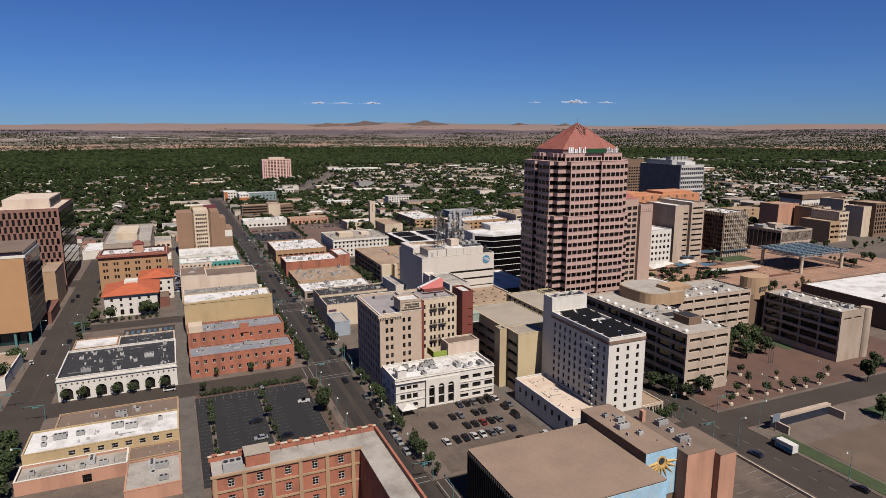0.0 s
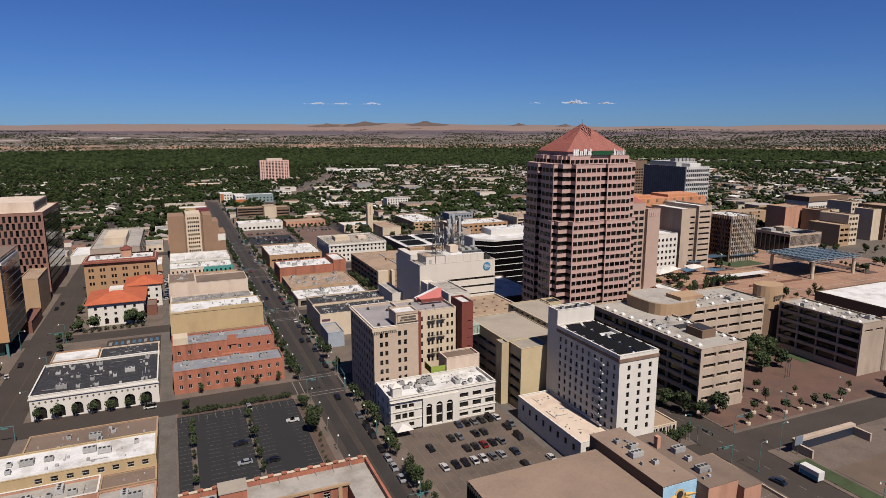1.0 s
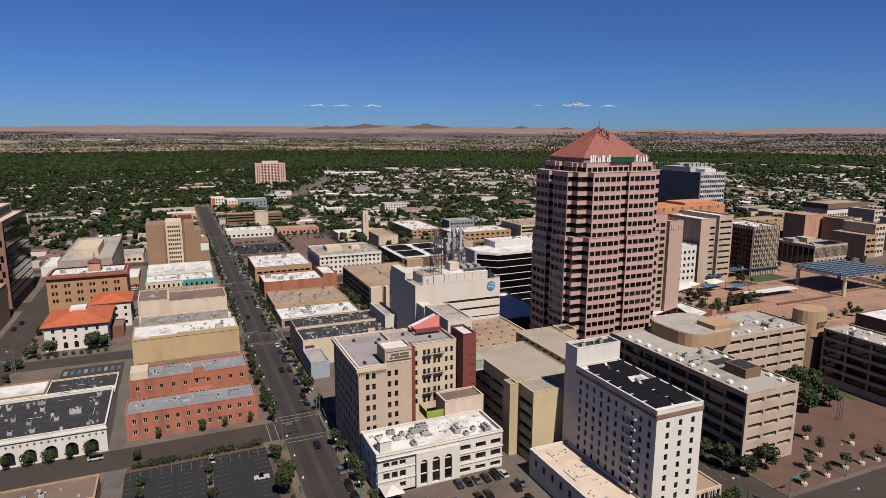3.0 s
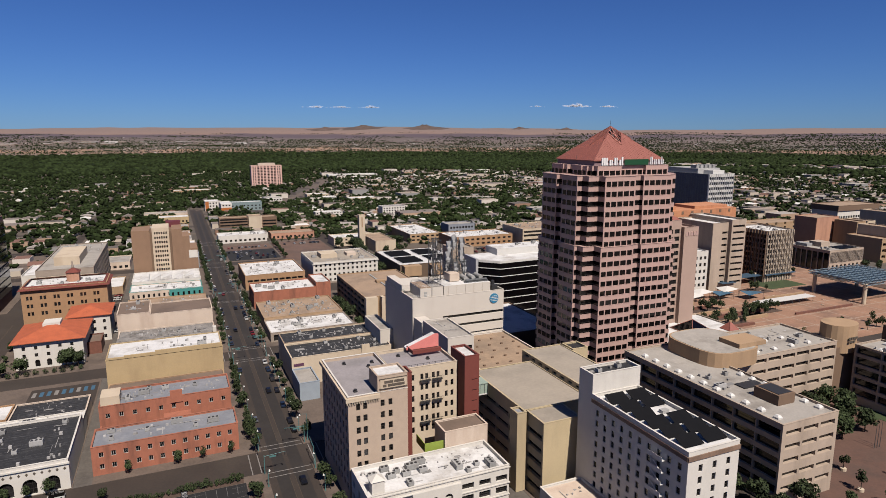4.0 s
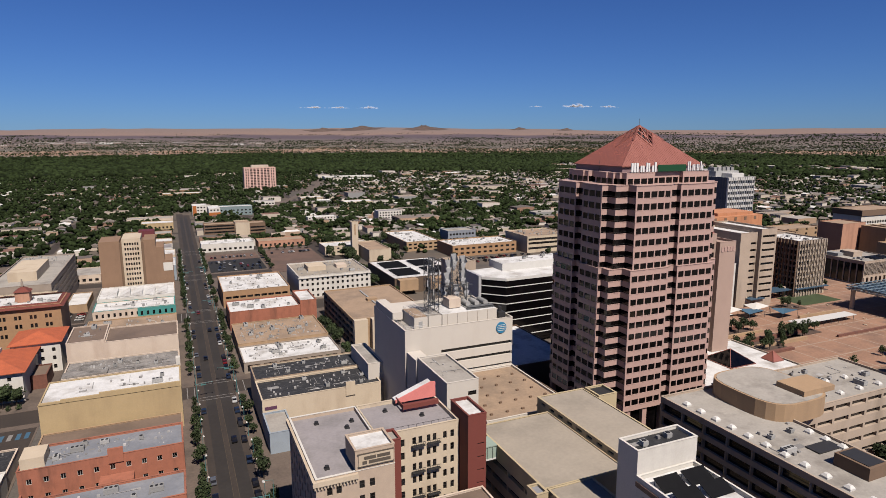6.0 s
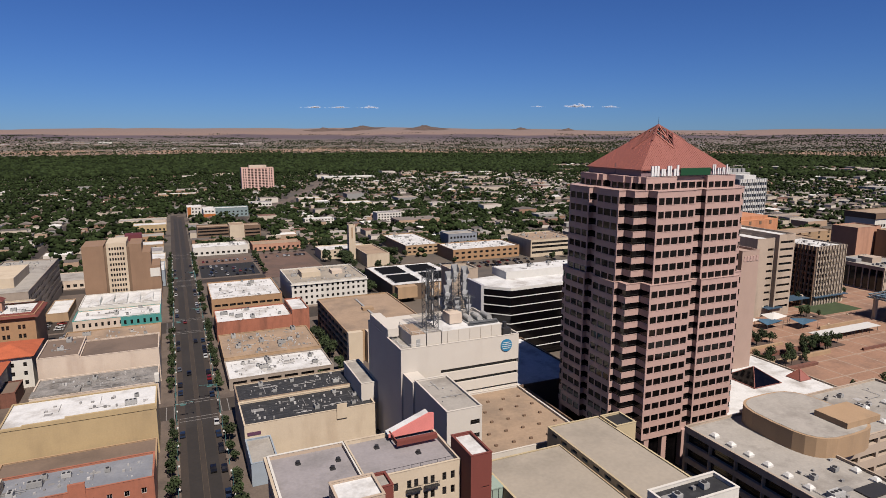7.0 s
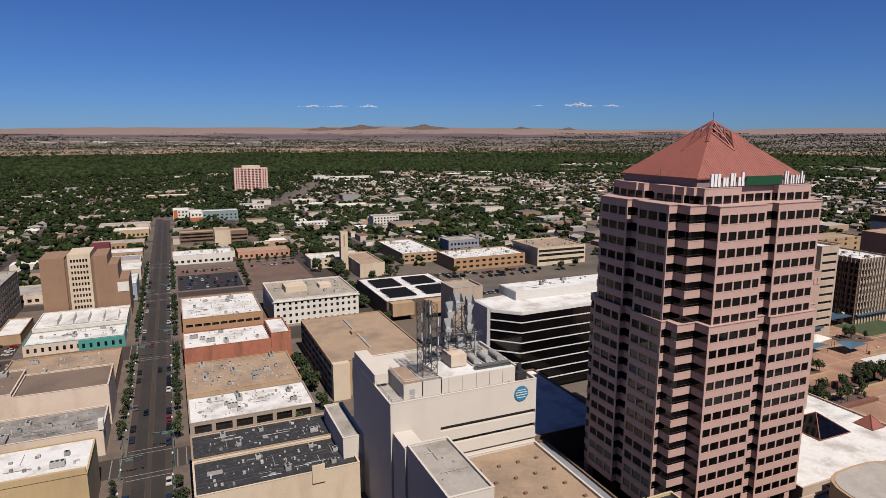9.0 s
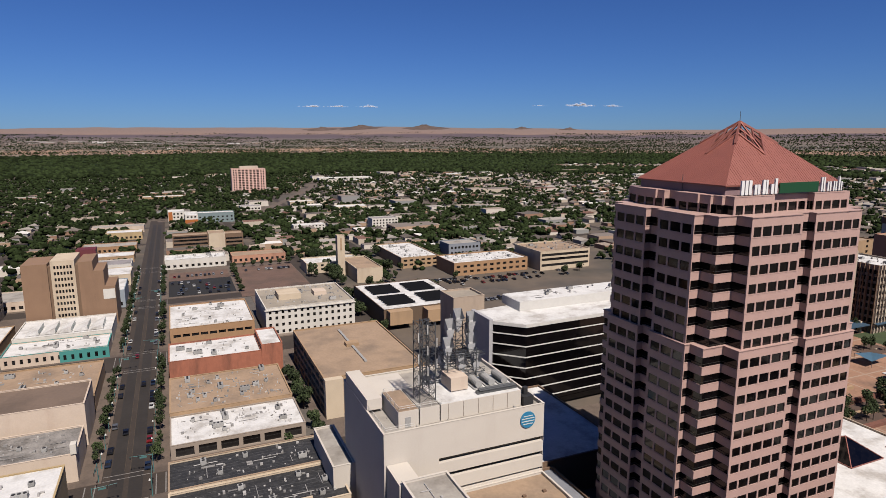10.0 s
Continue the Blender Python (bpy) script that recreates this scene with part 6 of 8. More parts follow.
for k in range(14):
    part("merlon", MB().box(-53.6 + 2.95 * k, 139.1, 26.61, -52.4 + 2.95 * k, 139.7, 27.1), BRICK_RED, bw)
part("lift_house", MB().box(-46.5, 133.5, 25.31, -41, 138, 28.2), BRICK_RED, bw)
part("lift_roof", MB().box(-46.7, 133.3, 28.21, -40.8, 138.2, 28.4), CONC_ROOF, bw)
ch_ = part("chiller", MB().box(-51.5, 133, 25.31, -47.3, 135.5, 27.4), UNIT_GREY, bw)
for k in range(3):
    part("fan", MB().tube((-50.8 + k * 1.4, 134.2, 27.41), (-50.8 + k * 1.4, 134.2, 27.6), 0.55, n=14), DARK_STEEL, ch_, "dark round fan")
part("coping", MB().box(-54.5, 139.1, 26.601, -13.1, 139.9, 26.72), STUCCO_CREAM, bw)
for k in range(9):
    part("parapet_brace", MB().tube((-50 + k * 4.1, 139.15, 26.4), (-50 + k * 4.1, 137.6, 25.32), 0.06, n=4), STEEL, bw)

# brown hall with dark fluted side, mural end and pink block
mu = root("mural_hall", 35, 122, 0, "brown-roofed hall with fluted dark side and a mural", "hall")
part("wall", MB().box(13.2, 104, 0.16, 53, 137.6, 14.6), STUCCO_BROWN, mu)
HALL_ROOF = mat("tan_brown_roof", (0.36, 0.255, 0.185), 0.9, vary=0.14, scale=0.12, fine=1.2, stain=(0.28, 0.20, 0.15), stain_amount=0.6)
part("roof", MB().box(13.0, 103.8, 14.61, 53.2, 137.8, 14.9), HALL_ROOF, mu)
for k in range(30):
    part("side_fin", MB().box(12.6, 105 + k * 1.1, 0.16, 13.19, 105.35 + k * 1.1, 14.6), DARK_STEEL, mu)
part("side_block", MB().box(53.3, 112, 0.16, 64, 141, 17.6), STUCCO_BROWN, mu)
part("side_roof", MB().box(53.2, 111.9, 17.61, 64.1, 141.1, 17.8), HALL_ROOF, mu)
part("pink_block", MB().box(64.11, 108, 0.16, 74, 136, 16.8), STUCCO_SALMON, mu, "salmon stucco block")
part("pink_roof", MB().box(64.11, 108, 16.81, 74, 136, 17.0), BROWN_ROOF, mu)
part("pink_block", MB().box(74.01, 106, 0.16, 80, 122, 15.5), STUCCO_SALMON, mu, "salmon stucco block")
part("pink_roof", MB().box(74.01, 106, 15.51, 80, 122, 15.7), BROWN_ROOF, mu)
part("mural_sky", MB().box(53.2, 111.7, 4, 64.0, 111.89, 17.5), mat("mural_blue", (0.36, 0.60, 0.78), 0.8, vary=0.25, scale=0.4, stain=(0.70, 0.52, 0.30), stain_amount=0.8), mu, "sky-blue mural")
part("mural_sun", MB().tube((58.6, 111.69, 14.6), (58.6, 111.6, 14.6), 1.5, n=20), mat("mural_yellow", (0.65, 0.42, 0.14), 0.8, vary=0.2), mu)
part("mural_disc", MB().tube((58.6, 111.59, 14.6), (58.6, 111.5, 14.6), 1.0, n=20), DARK_STEEL, mu)
for k in range(9):
    w = radians(190 + k * 20)
    part("mural_ray", MB().tube((58.6 + 1.6 * math.cos(w), 111.66, 14.6 + 1.6 * math.sin(w)), (58.6 + 6.2 * math.cos(w), 111.66, 14.6 + 5.4 * math.sin(w)), 0.55, 0.08, n=6), MATS["mural_yellow"], mu)
part("mural_band", MB().box(20, 103.6, 4, 53.1, 103.79, 14.4), MATS["mural_blue"], mu)
part("chimney", MB().box(66, 128, 17.01, 67.2, 129.4, 20.4), STUCCO_SALMON, mu)
building("low_shed", "low brown-roofed shed beside the street", "shed", 80.5, 126, 96, 136, 5, STUCCO_TAN, BROWN_ROOF, par=0.3)

# mid-distance
building("long_school", "long low pale school under the trees", "school", -26, 1262, 35, 1285, 6, STUCCO_TAN, WHITE_ROOF, par=0.4, wins={"E": W(14, (1.4,), 2.4, 1.8, 61, 2)})
building("white_row", "long low white shop row among trees", "shop", 138, 846, 173, 860, 6.2, STUCCO_WHITE, WHITE_ROOF, par=0.4, wins={"E": W(9, (1.2, 4.0), 1.6, 1.4, 35, 1.5)})
building("white_block", "white modern apartment block with dark windows", "apartment block", 223, 832, 254, 850, 11, STUCCO_WHITE, GREY_ROOF, par=0.5, wins={"E": W(8, (1.4, 4.6, 7.8), 1.8, 1.7, 31, 1.5)})
building("low_market", "low pale market hall with a white roof", "shop", 226, 1004, 272, 1032, 6, STUCCO_CREAM, WHITE_ROOF, par=0.5, wins={"E": W(8, (1.2,), 3, 2.2, 46, 2)})
building("street_shop", "white roadside shop beside the curving avenue", "shop", 104, 1066, 132, 1086, 6, STUCCO_WHITE, GREY_ROOF, par=0.5, wins={"E": W(6, (1.2,), 2.6, 2.2, 28, 1.5)})
building("corner_market", "pale flat-roofed shop beside the avenue", "shop", 178, 1098, 214, 1120, 6, STUCCO_CREAM, WHITE_ROOF, par=0.5, wins={"E": W(7, (1.2,), 2.6, 2.2, 36, 1.5)})
building("car_showroom", "long white car showroom by the far avenue", "showroom", 326, 1572, 450, 1600, 8, STUCCO_WHITE, WHITE_ROOF, par=0.5, wins={"E": W(18, (1.2,), 4.5, 3.4, 124, 3)})
ap = building("apartment_tower", "pink high-rise apartment block with balconies", "apartment tower", 119, 1352, 179, 1372, 43.5, mat("apartment_pink", (0.72, 0.47, 0.40), 0.9), STUCCO_PINK,
              wins={"E": [(a, 3 + 3.05 * k, a + w, 4.9 + 3.05 * k) for k in range(13) for a, w in ((3, 2), (7, 2), (12, 4), (18, 4), (24.5, 4), (31.5, 4), (38, 4), (44, 4), (51, 2), (55, 2))]})
part("penthouse", MB().box(134, 1355, 43, 166, 1369, 48), STUCCO_PINK, ap)
mo = building("motel", "white motel wing with orange and yellow panels", "motel", 12, 968, 30, 992, 13.6, STUCCO_WHITE, WHITE_ROOF, wins={"E": W(4, (2, 6, 10), 2, 1.8, 18, 2)})
building("", "", "", 30.1, 930, 44, 970, 13.0, STUCCO_WHITE, WHITE_ROOF, under=mo, wins={"E": W(3, (2, 6, 10), 2, 1.8, 13.9, 2)})
building("", "", "", 44.1, 955, 86, 972, 12.0, mat("teal_grey_panel", (0.25, 0.33, 0.34), 0.8), WHITE_ROOF, under=mo, wins={"E": W(8, (2, 6), 2, 1.8, 41.9, 2)})
part("orange_panel", MB().box(12.5, 967.7, 0.16, 17, 967.99, 13.2), ORANGE_PANEL, mo)
part("orange_panel", MB().box(30.0, 929.6, 0.16, 44.1, 929.99, 8), ORANGE_PANEL, mo)
bo = building("band_office", "dark banded office with a cream end block", "office building", 16, 758, 46, 775, 15.3, STUCCO_BROWN, TAN_ROOF, wins={"E": [(0.8, z, 29.2, z + 1.7) for z in (3, 6.4, 9.8, 12.6)]})
building("", "", "", 46.1, 755, 60, 775, 16.4, STUCCO_CREAM, TAN_ROOF, under=bo)
building("", "", "", 60.1, 757, 76, 775, 15, STUCCO_BROWN, TAN_ROOF, under=bo, wins={"E": [(0.8, z, 15, z + 1.7) for z in (3, 6.4, 9.8)]})
for x0, y0, x1, y1, h_, w_, r_, word in ((-62, 905, -12, 925, 7, STUCCO_PINK, LIGHT_ROOF, "pale pink store with a grey roof"), (-45, 855, -12, 876, 7.5, STUCCO_YELLOW, WHITE_ROOF, "yellow store with a white roof"),
                                     (-70, 690, -14, 712, 6, STUCCO_WHITE, GREY_ROOF, "white store with a grey roof"), (-60, 730, -14, 752, 5.5, STUCCO_TAN, WHITE_ROOF, "tan store with a white roof"),
                                     (-58, 780, -14, 802, 6, BRICK_ORANGE, LIGHT_ROOF, "orange brick store with a grey roof"), (-26, 578, -12, 612, 11, MATS["pale_blue_stucco"], WHITE_ROOF, "pale blue shop with a white roof"),
                                     (-58, 622, -30, 650, 6, STUCCO_SALMON, LIGHT_ROOF, "salmon stucco shop with a grey roof"), (-28, 640, -12, 668, 8, STUCCO_CREAM, WHITE_ROOF, "cream shop with a white roof"),
                                     (60, 690, 103, 710, 6, STUCCO_SALMON, TAN_ROOF, "salmon shop row with a tan roof"), (64, 726, 104, 752, 0.4, LOT_ASPHALT, LOT_ASPHALT, "")):
    if word:
        building("avenue_store", word + " on the avenue", "shop", x0, y0, x1, y1, h_, w_, r_, par=0.4, wins={"E": W(max(3, int((x1 - x0) / 4)), (1.2,), 2.0, 2.2, x1 - x0, 1.5)})
building("white_motel", "low motel with a long white roof", "motel", 9.6, 684, 55, 706, 7.6, STUCCO_WHITE, WHITE_ROOF, wins={"E": W(10, (1.4,), 2.2, 2, 45, 1.5)})
ct = building("church_tower", "tall plain cream church tower", "church tower", 127.5, 607, 133, 612.5, 31.0, STUCCO_CREAM, STUCCO_CREAM, par=0.6)
part("tower_slot", MB().box(129.7, 606.8, 20, 130.8, 606.99, 29), STUCCO_TAN, ct)
building("church_hall", "cream stucco church hall", "church", 135, 582, 154, 628, 10.4, STUCCO_CREAM, TAN_ROOF)
building("parish_house", "cream parish house with windows", "church", 108, 626, 150, 650, 8, STUCCO_CREAM, WHITE_ROOF, wins={"E": W(9, (2, 5), 2, 1.6, 42, 2)})
so = building("solar_office", "low brown office with solar panels on a white roof", "office building", 119.5, 474, 170, 535, 10.4, mat("bronze_wall", (0.19, 0.125, 0.08), 0.7), WHITE_ROOF, par=0.4)
for i in range(2):
    for j in range(2):
        for k in range(6):
            mb = MB()
            x, y = 124 + i * 23, 482 + j * 26 + k * 3.4
            mb.face([(x, y, 10.4), (x + 17, y, 10.4), (x + 17, y + 1.9, 11.1), (x, y + 1.9, 11.1)])
            mb.face([(x, y + 1.9, 11.05), (x + 17, y + 1.9, 11.05), (x + 17, y, 10.35), (x, y, 10.35)])
            part("solar_panel", mb, SOLAR, so, "dark solar panel row")
part("tan_prow", MB().box(121, 468, 3, 134, 474.0, 10.3), STUCCO_TAN, so)
part("tan_prow", MB().box(142, 466, 3, 160, 474.0, 9.8), STUCCO_TAN, so)
building("school", "orange brick school with a white roof", "school", 207, 574, 270, 608, 10.0, BRICK_ORANGE, WHITE_ROOF, wins={"E": W(11, (2, 6), 3, 1.8, 63, 2)})
building("school", "tan brick school with a white roof", "school", 180, 615, 212, 682, 8.8, STUCCO_TAN, WHITE_ROOF, wins={"E": W(6, (2, 5.4), 3, 1.6, 32, 2)})
building("county_office", "pale banded office with a tan roof", "office building", 276, 565, 322, 605, 15, STUCCO_CREAM, TAN_ROOF, wins={"E": [(1.2, z, 44.8, z + 2.0) for z in (3, 7.5, 11)]})
building("loft_block", "grey-blue loft block with square windows", "office building", 232, 640, 262, 660, 12, mat("grey_blue_wall", (0.3, 0.33, 0.38), 0.8), LIGHT_ROOF, wins={"E": W(8, (3, 7.5), 2, 2, 30, 2)})


# ---- rooftop units, cars, lamps, trees ----
def make_mesh(name, verts, faces, material):
    """A mesh from arrays of corners and of triangles or quads."""
    verts, faces = np.asarray(verts, np.float32), np.asarray(faces, np.int32)
    me = bpy.data.meshes.new(name)
    n, k = faces.shape
    me.vertices.add(len(verts))
    me.vertices.foreach_set("co", verts.ravel())
    me.loops.add(n * k)
    me.loops.foreach_set("vertex_index", faces.ravel())
    me.polygons.add(n)
    me.polygons.foreach_set("loop_start", np.arange(0, n * k, k, dtype=np.int32))
    me.materials.append(material)
    me.update(calc_edges=True)
    return me


def unit_kind(w, d, h, fans):
    r = new("air_conditioner")
    b = MB().box(-w / 2, -d / 2, 0.25, w / 2, d / 2, h).box(-w / 2 + 0.1, -d / 2 + 0.1, 0, w / 2 - 0.1, d / 2 - 0.1, 0.249)
    part("casing", b, UNIT_GREY, r)
    for k in range(fans):
        x = (k - (fans - 1) / 2) * w / max(fans, 1)
        part("fan", MB().tube((x, 0, h + 0.003), (x, 0, h + 0.12), min(w / max(fans, 1), d) * 0.36, n=12), DARK_STEEL, r)
    return tagged(r, "grey rooftop air conditioner with fan grilles", "air conditioner", "rooftop units")


UNITS = [unit_kind(2.4, 1.6, 1.3, 2), unit_kind(1.4, 1.4, 1.2, 1), unit_kind(3.6, 2.0, 1.6, 3)]
USED = set()


def place_proto(lst, i, m):
    """The first call uses the prototype itself, later ones copy it."""
    ob = lst[i]
    if ob.name not in USED:
        USED.add(ob.name)
        ob.matrix_basis = m
        return ob
    return copy_thing(ob, m)


rng = random.Random(7)


def clutter(x0, y0, x1, y1, z, n, big=True):
    done = []
    for _ in range(n * 6):
        x, y = rng.uniform(x0 + 2.4, x1 - 2.4), rng.uniform(y0 + 2, y1 - 2)
        if all(abs(x - a) + abs(y - b) > 4.2 for a, b in done):
            done.append((x, y))
            place_proto(UNITS, rng.choice((0, 1, 1, 2) if big else (1, 1, 0)), pose(x, y, z, 0, 0, rng.choice((0, 90, 180))))
        if len(done) >= n:
            break


ROOFS = ((13, 203, 36, 212, 11.6, 8), (37, 198, 53, 206, 11.6, 6), 
             (73, 187, 87, 192, 39.3, 2), (123, 190, 142, 206, 24.4, 3), (165, 212, 203, 232, 23.9, 5), (211, 168, 225, 203, 22.9, 3),
             (-54, 262.5, -15, 273.5, 8.9, 6), (-54, 289, -15, 301, 11.2, 6), (-50, 328, -15, 344, 15.3, 2), (-54, 368, -16, 385, 8.8, 5),
             (-55, 392, -44, 414, 16.0, 2), (-54, 424, -16, 456, 6.5, 9), (-54, 487, -16, 504, 5.1, 7), (-102, 259, -63, 288, 8.8, 12),
             (-103, 201, -63, 213, 7.2, 7), (-104, 190, -78, 197, 3.6, 5), (-97, 217, -63, 229, 5.3, 4), (14, 309, 54, 325, 11.7, 5, False), (14, 328, 52, 341, 12.3, 4, False),
             (14, 370, 54, 390, 4.6, 8), (14, 393, 54, 425, 6.0, 14), (14, 436, 48, 457, 10.0, 6), (15, 486, 51, 528, 9.6, 8), (61, 487, 104, 526, 14.8, 7),
             (150, 371, 196, 382, 38.5, 4), (-102, 292, -64, 299, 6.1, 4), (-102, 436, -66, 456, 23.9, 4),
             (-104, 460, -74, 482, 19.3, 3), (-103, 545, -77, 580, 23.3, 5), (14, 686, 52, 704, 6.9, 6), (284, 170, 350, 231, 13.5, 5), (426, 366, 440, 378, 16.7, 3),
             (355, 364, 377, 390, 36.0, 3), (209, 577, 268, 605, 9.3, 8), (182, 618, 210, 680, 8.1, 8), (278, 568, 320, 603, 14.3, 5), (-72, 173, -63, 187, 3.9, 5),
             (54, 114, 63, 138, 17.8, 4), (65, 110, 73, 127, 17.0, 3), (15, 200, 34, 202, 11.6, 1))
for spec in ROOFS:
    clutter(*spec)
# small stuff on the flat roofs: curbs, pipes, vents, patched felt
PATCH = mat("roof_patches", (0.34, 0.33, 0.32), 0.9, vary=0.2, island=0.6)
patches, curbs = MB(), MB()
r2 = random.Random(21)
LITTERED = ((-104, 190, -78, 197, 3.6), (-75, 191, -62, 198, 3.6), (-75.5, 173, -62, 188, 3.9), (15, 310, 54, 324, 11.7), (15, 328, 52, 340, 12.3), (-55, 368, -15, 385, 8.8), (-85, 302, -63, 317, 4.8),
            (14, 393, 54, 425, 6.0), (14, 370, 54, 390, 4.6), (60, 155, 71, 188, 8.0), (13, 203, 53, 212, 11.6), (13, 203, 53, 212, 11.6), (60.5, 256, 69, 276, 30.5), (61, 288, 99, 320, 36.8), (-54, 288, -15, 301, 11.2))
for k, (x0, y0, x1, y1, zr, *_) in enumerate(ROOFS + LITTERED + LITTERED):
    if x1 - x0 > 60:
        continue
    area = (x1 - x0) * (y1 - y0)
    sc = 0.55 if k >= len(ROOFS) else 1.0
    for _i in range(int(area / 26)):
        x, y = r2.uniform(x0 + 1, x1 - 1), r2.uniform(y0 + 1, y1 - 1)
        q = r2.random()
        if q < 0.76:
            w, d, h = sc * r2.uniform(0.15, 0.5), sc * r2.uniform(0.15, 0.5), sc * r2.uniform(0.25, 0.9)
            curbs.box(x - w, y - d, zr - 0.02, x + w, y + d, zr + h, 0, False)
        elif q < 0.9:
            a = r2.uniform(2, 7)
            b = (a, 0) if r2.random() < 0.5 else (0, a)
            if x + b[0] < x1 and y + b[1] < y1:
                curbs.tube((x, y, zr + 0.2), (x + b[0], y + b[1], zr + 0.2), 0.09, n=5)
        else:
            w, d = sc * r2.uniform(0.4, 2.6), sc * r2.uniform(0.3, 1.2)
            if x0 + w < x < x1 - w and y0 + d < y < y1 - d:
                patches.box(x - w, y - d, zr - 0.02, x + w, y + d, zr + 0.012 + 0.0004 * (_i % 40), 0, False)
thing("roof_patch", patches, PATCH, "patches of newer felt on the flat roofs", "roof patch", kind="stuff")
thing("roof_vents", curbs, mat("roof_vent_metal", (0.42, 0.41, 0.40), 0.7, vary=0.15, island=0.5), "small vents, curbs and pipes on flat roofs", "vent", kind="stuff")
seams = MB()
r3 = random.Random(5)
for x0, y0, x1, y1, zr in ((13.2, 308, 55.4, 325.4, 11.7), (13.2, 326.6, 53.4, 341.4, 12.3), (-102.8, 257.6, -62, 289.2, 8.8), (-85.2, 301.6, -62.4, 317.4, 4.8)):
    n_ = int((y1 - y0) / 1.6)
    for k in range(n_):
        y_ = y0 + (k + 0.5) * (y1 - y0) / n_
        seams.box(x0, y_ - 0.04, zr + 0.002, x1, y_ + 0.04, zr + 0.02, 0, False)
    for k in range(60):
        x_, y_, a_ = r3.uniform(x0 + 1, x1 - 4), r3.uniform(y0 + 1, y1 - 1), r3.uniform(0.5, 3)
        seams.box(x_, y_ - 0.09, zr + 0.003, x_ + a_, y_ + 0.09, zr + 0.024 + 0.0002 * k, 0, False)
thing("roof_seam", seams, mat("pale_tar_seam", (0.11, 0.11, 0.115), 0.9, vary=0.3, island=0.5), "pale seams and scuffs on black tar roofs", "roof seam", kind="stuff")
# corner tower roof: dark vents, and the glazed bridge to the garage
vt = MB().box(-0.55, -0.55, 0, 0.55, 0.55, 0.35).tube((0, 0, 0.35), (0, 0, 0.8), 0.4, 0.5, n=10).mesh("roof_fan", DARK_STEEL)
for x, y in ((15.5, 219), (24.5, 236), (26.5, 239), (44, 235), (36, 241), (18, 241)):
    thing("roof_fan", vt, None, "dark round roof fan on the grey tower roof", "vent", "fans on the tower roof", at=pose(x, y, 32.1))
rail_ = MB()
for zz in (32.7, 33.5):
    rail_.tube((30, 228.6, zz), (50, 228.6, zz), 0.05, n=4)
for k in range(11):
    rail_.tube((30 + 2 * k, 228.6, 32.1), (30 + 2 * k, 228.6, 33.5), 0.05, n=4)
thing("roof_railing", rail_, DARK_STEEL, "thin dark railing along the tower roof edge", "railing")
sb = root("skybridge", 61, 229, 20.5, "pale green glazed bridge between tower and garage", "bridge")
part("deck", MB().box(56.21, 226.5, 20.5, 61.45, 231.5, 20.9), WHITE_METAL, sb)
part("glazing", MB().box(56.21, 226.6, 20.91, 61.45, 231.4, 24.2), mat("pale_green_panel", (0.40, 0.50, 0.42), 0.4, vary=0.1), sb)
part("roof", MB().box(56.21, 226.4, 24.21, 61.45, 231.6, 24.5), MATS["pale_green_panel"], sb)
for k in range(3):
    part("mullion", MB().box(57 + k * 1.6, 226.45, 20.91, 57.12 + k * 1.6, 226.59, 24.2), STEEL, sb)
# gravel-roof vents on the exchange annex
vent = MB().box(-0.45, -0.3, 0, 0.45, 0.3, 0.55).mesh("roof_vent", STUCCO_BROWN)
for i in range(5):
    for j in range(5):
        thing("roof_vent", vent, None, "small brown metal vent on the gravel roof", "vent", "vents on the exchange annex", at=pose(74 + i * 5.6 + (j % 2) * 1.2, 253 + j * 6.6, 18.7))


def car_kind(rgb, pickup=False, van=False):
    paint = mat("car_paint_%d_%d_%d" % tuple(round(c * 255) for c in rgb), rgb, 0.3, vary=0.03, spec=0.6)
    r = new("car")
    top = 1.95 if van else 1.45
    prof = [(-2.25, 0.35), (2.25, 0.35), (2.3, 0.75), (1.4, 0.92), (-2.2, 0.95), (-2.3, 0.6)]
    mb = MB()

    def loft(profile, w0, m=0):
        n = len(profile)
        i = len(mb.v)
        for s in (-1, 1):
            mb.v.extend((s * w0 * (0.94 if z > 0.9 else 1), y, z) for y, z in profile)
        for k in range(n):
            j = (k + 1) % n
            mb.f.append((i + k, i + j, i + n + j, i + n + k))
            mb.m.append(m)
        mb.f.append(tuple(range(i + n - 1, i - 1, -1)))
        mb.f.append(tuple(range(i + n, i + 2 * n)))
        mb.m += [m, m]

    loft([(y, z) for y, z in prof], 0.9)
    part("body", mb, paint, r)
    mb = MB()
    if pickup:
        loft([(0.9, 0.93), (0.4, 1.55), (-0.5, 1.55), (-0.6, 0.96)], 0.8)
    elif van:
        loft([(2.0, 0.9), (1.3, top), (-2.15, top), (-2.2, 0.96)], 0.86)
    else:
        loft([(1.2, 0.93), (0.5, top - 0.06), (-1.2, top - 0.06), (-1.9, 0.96)], 0.79)
    part("glasshouse", mb, DARK_GLASS, r)
    ym = (0.3, -0.4) if pickup else ((1.15, -2.1) if van else (0.45, -1.15))
    part("roof", MB().box(-0.72, ym[1], top - 0.055 + (0.1 if pickup else 0), 0.72, ym[0], top + (0.1 if pickup else 0)), paint, r)
    for x in (-0.8, 0.8):
        for y in (-1.4, 1.4):
            part("wheel", MB().tube((x - 0.12, y, 0.34), (x + 0.12, y, 0.34), 0.34, n=12), RUBBER, r)
    return r


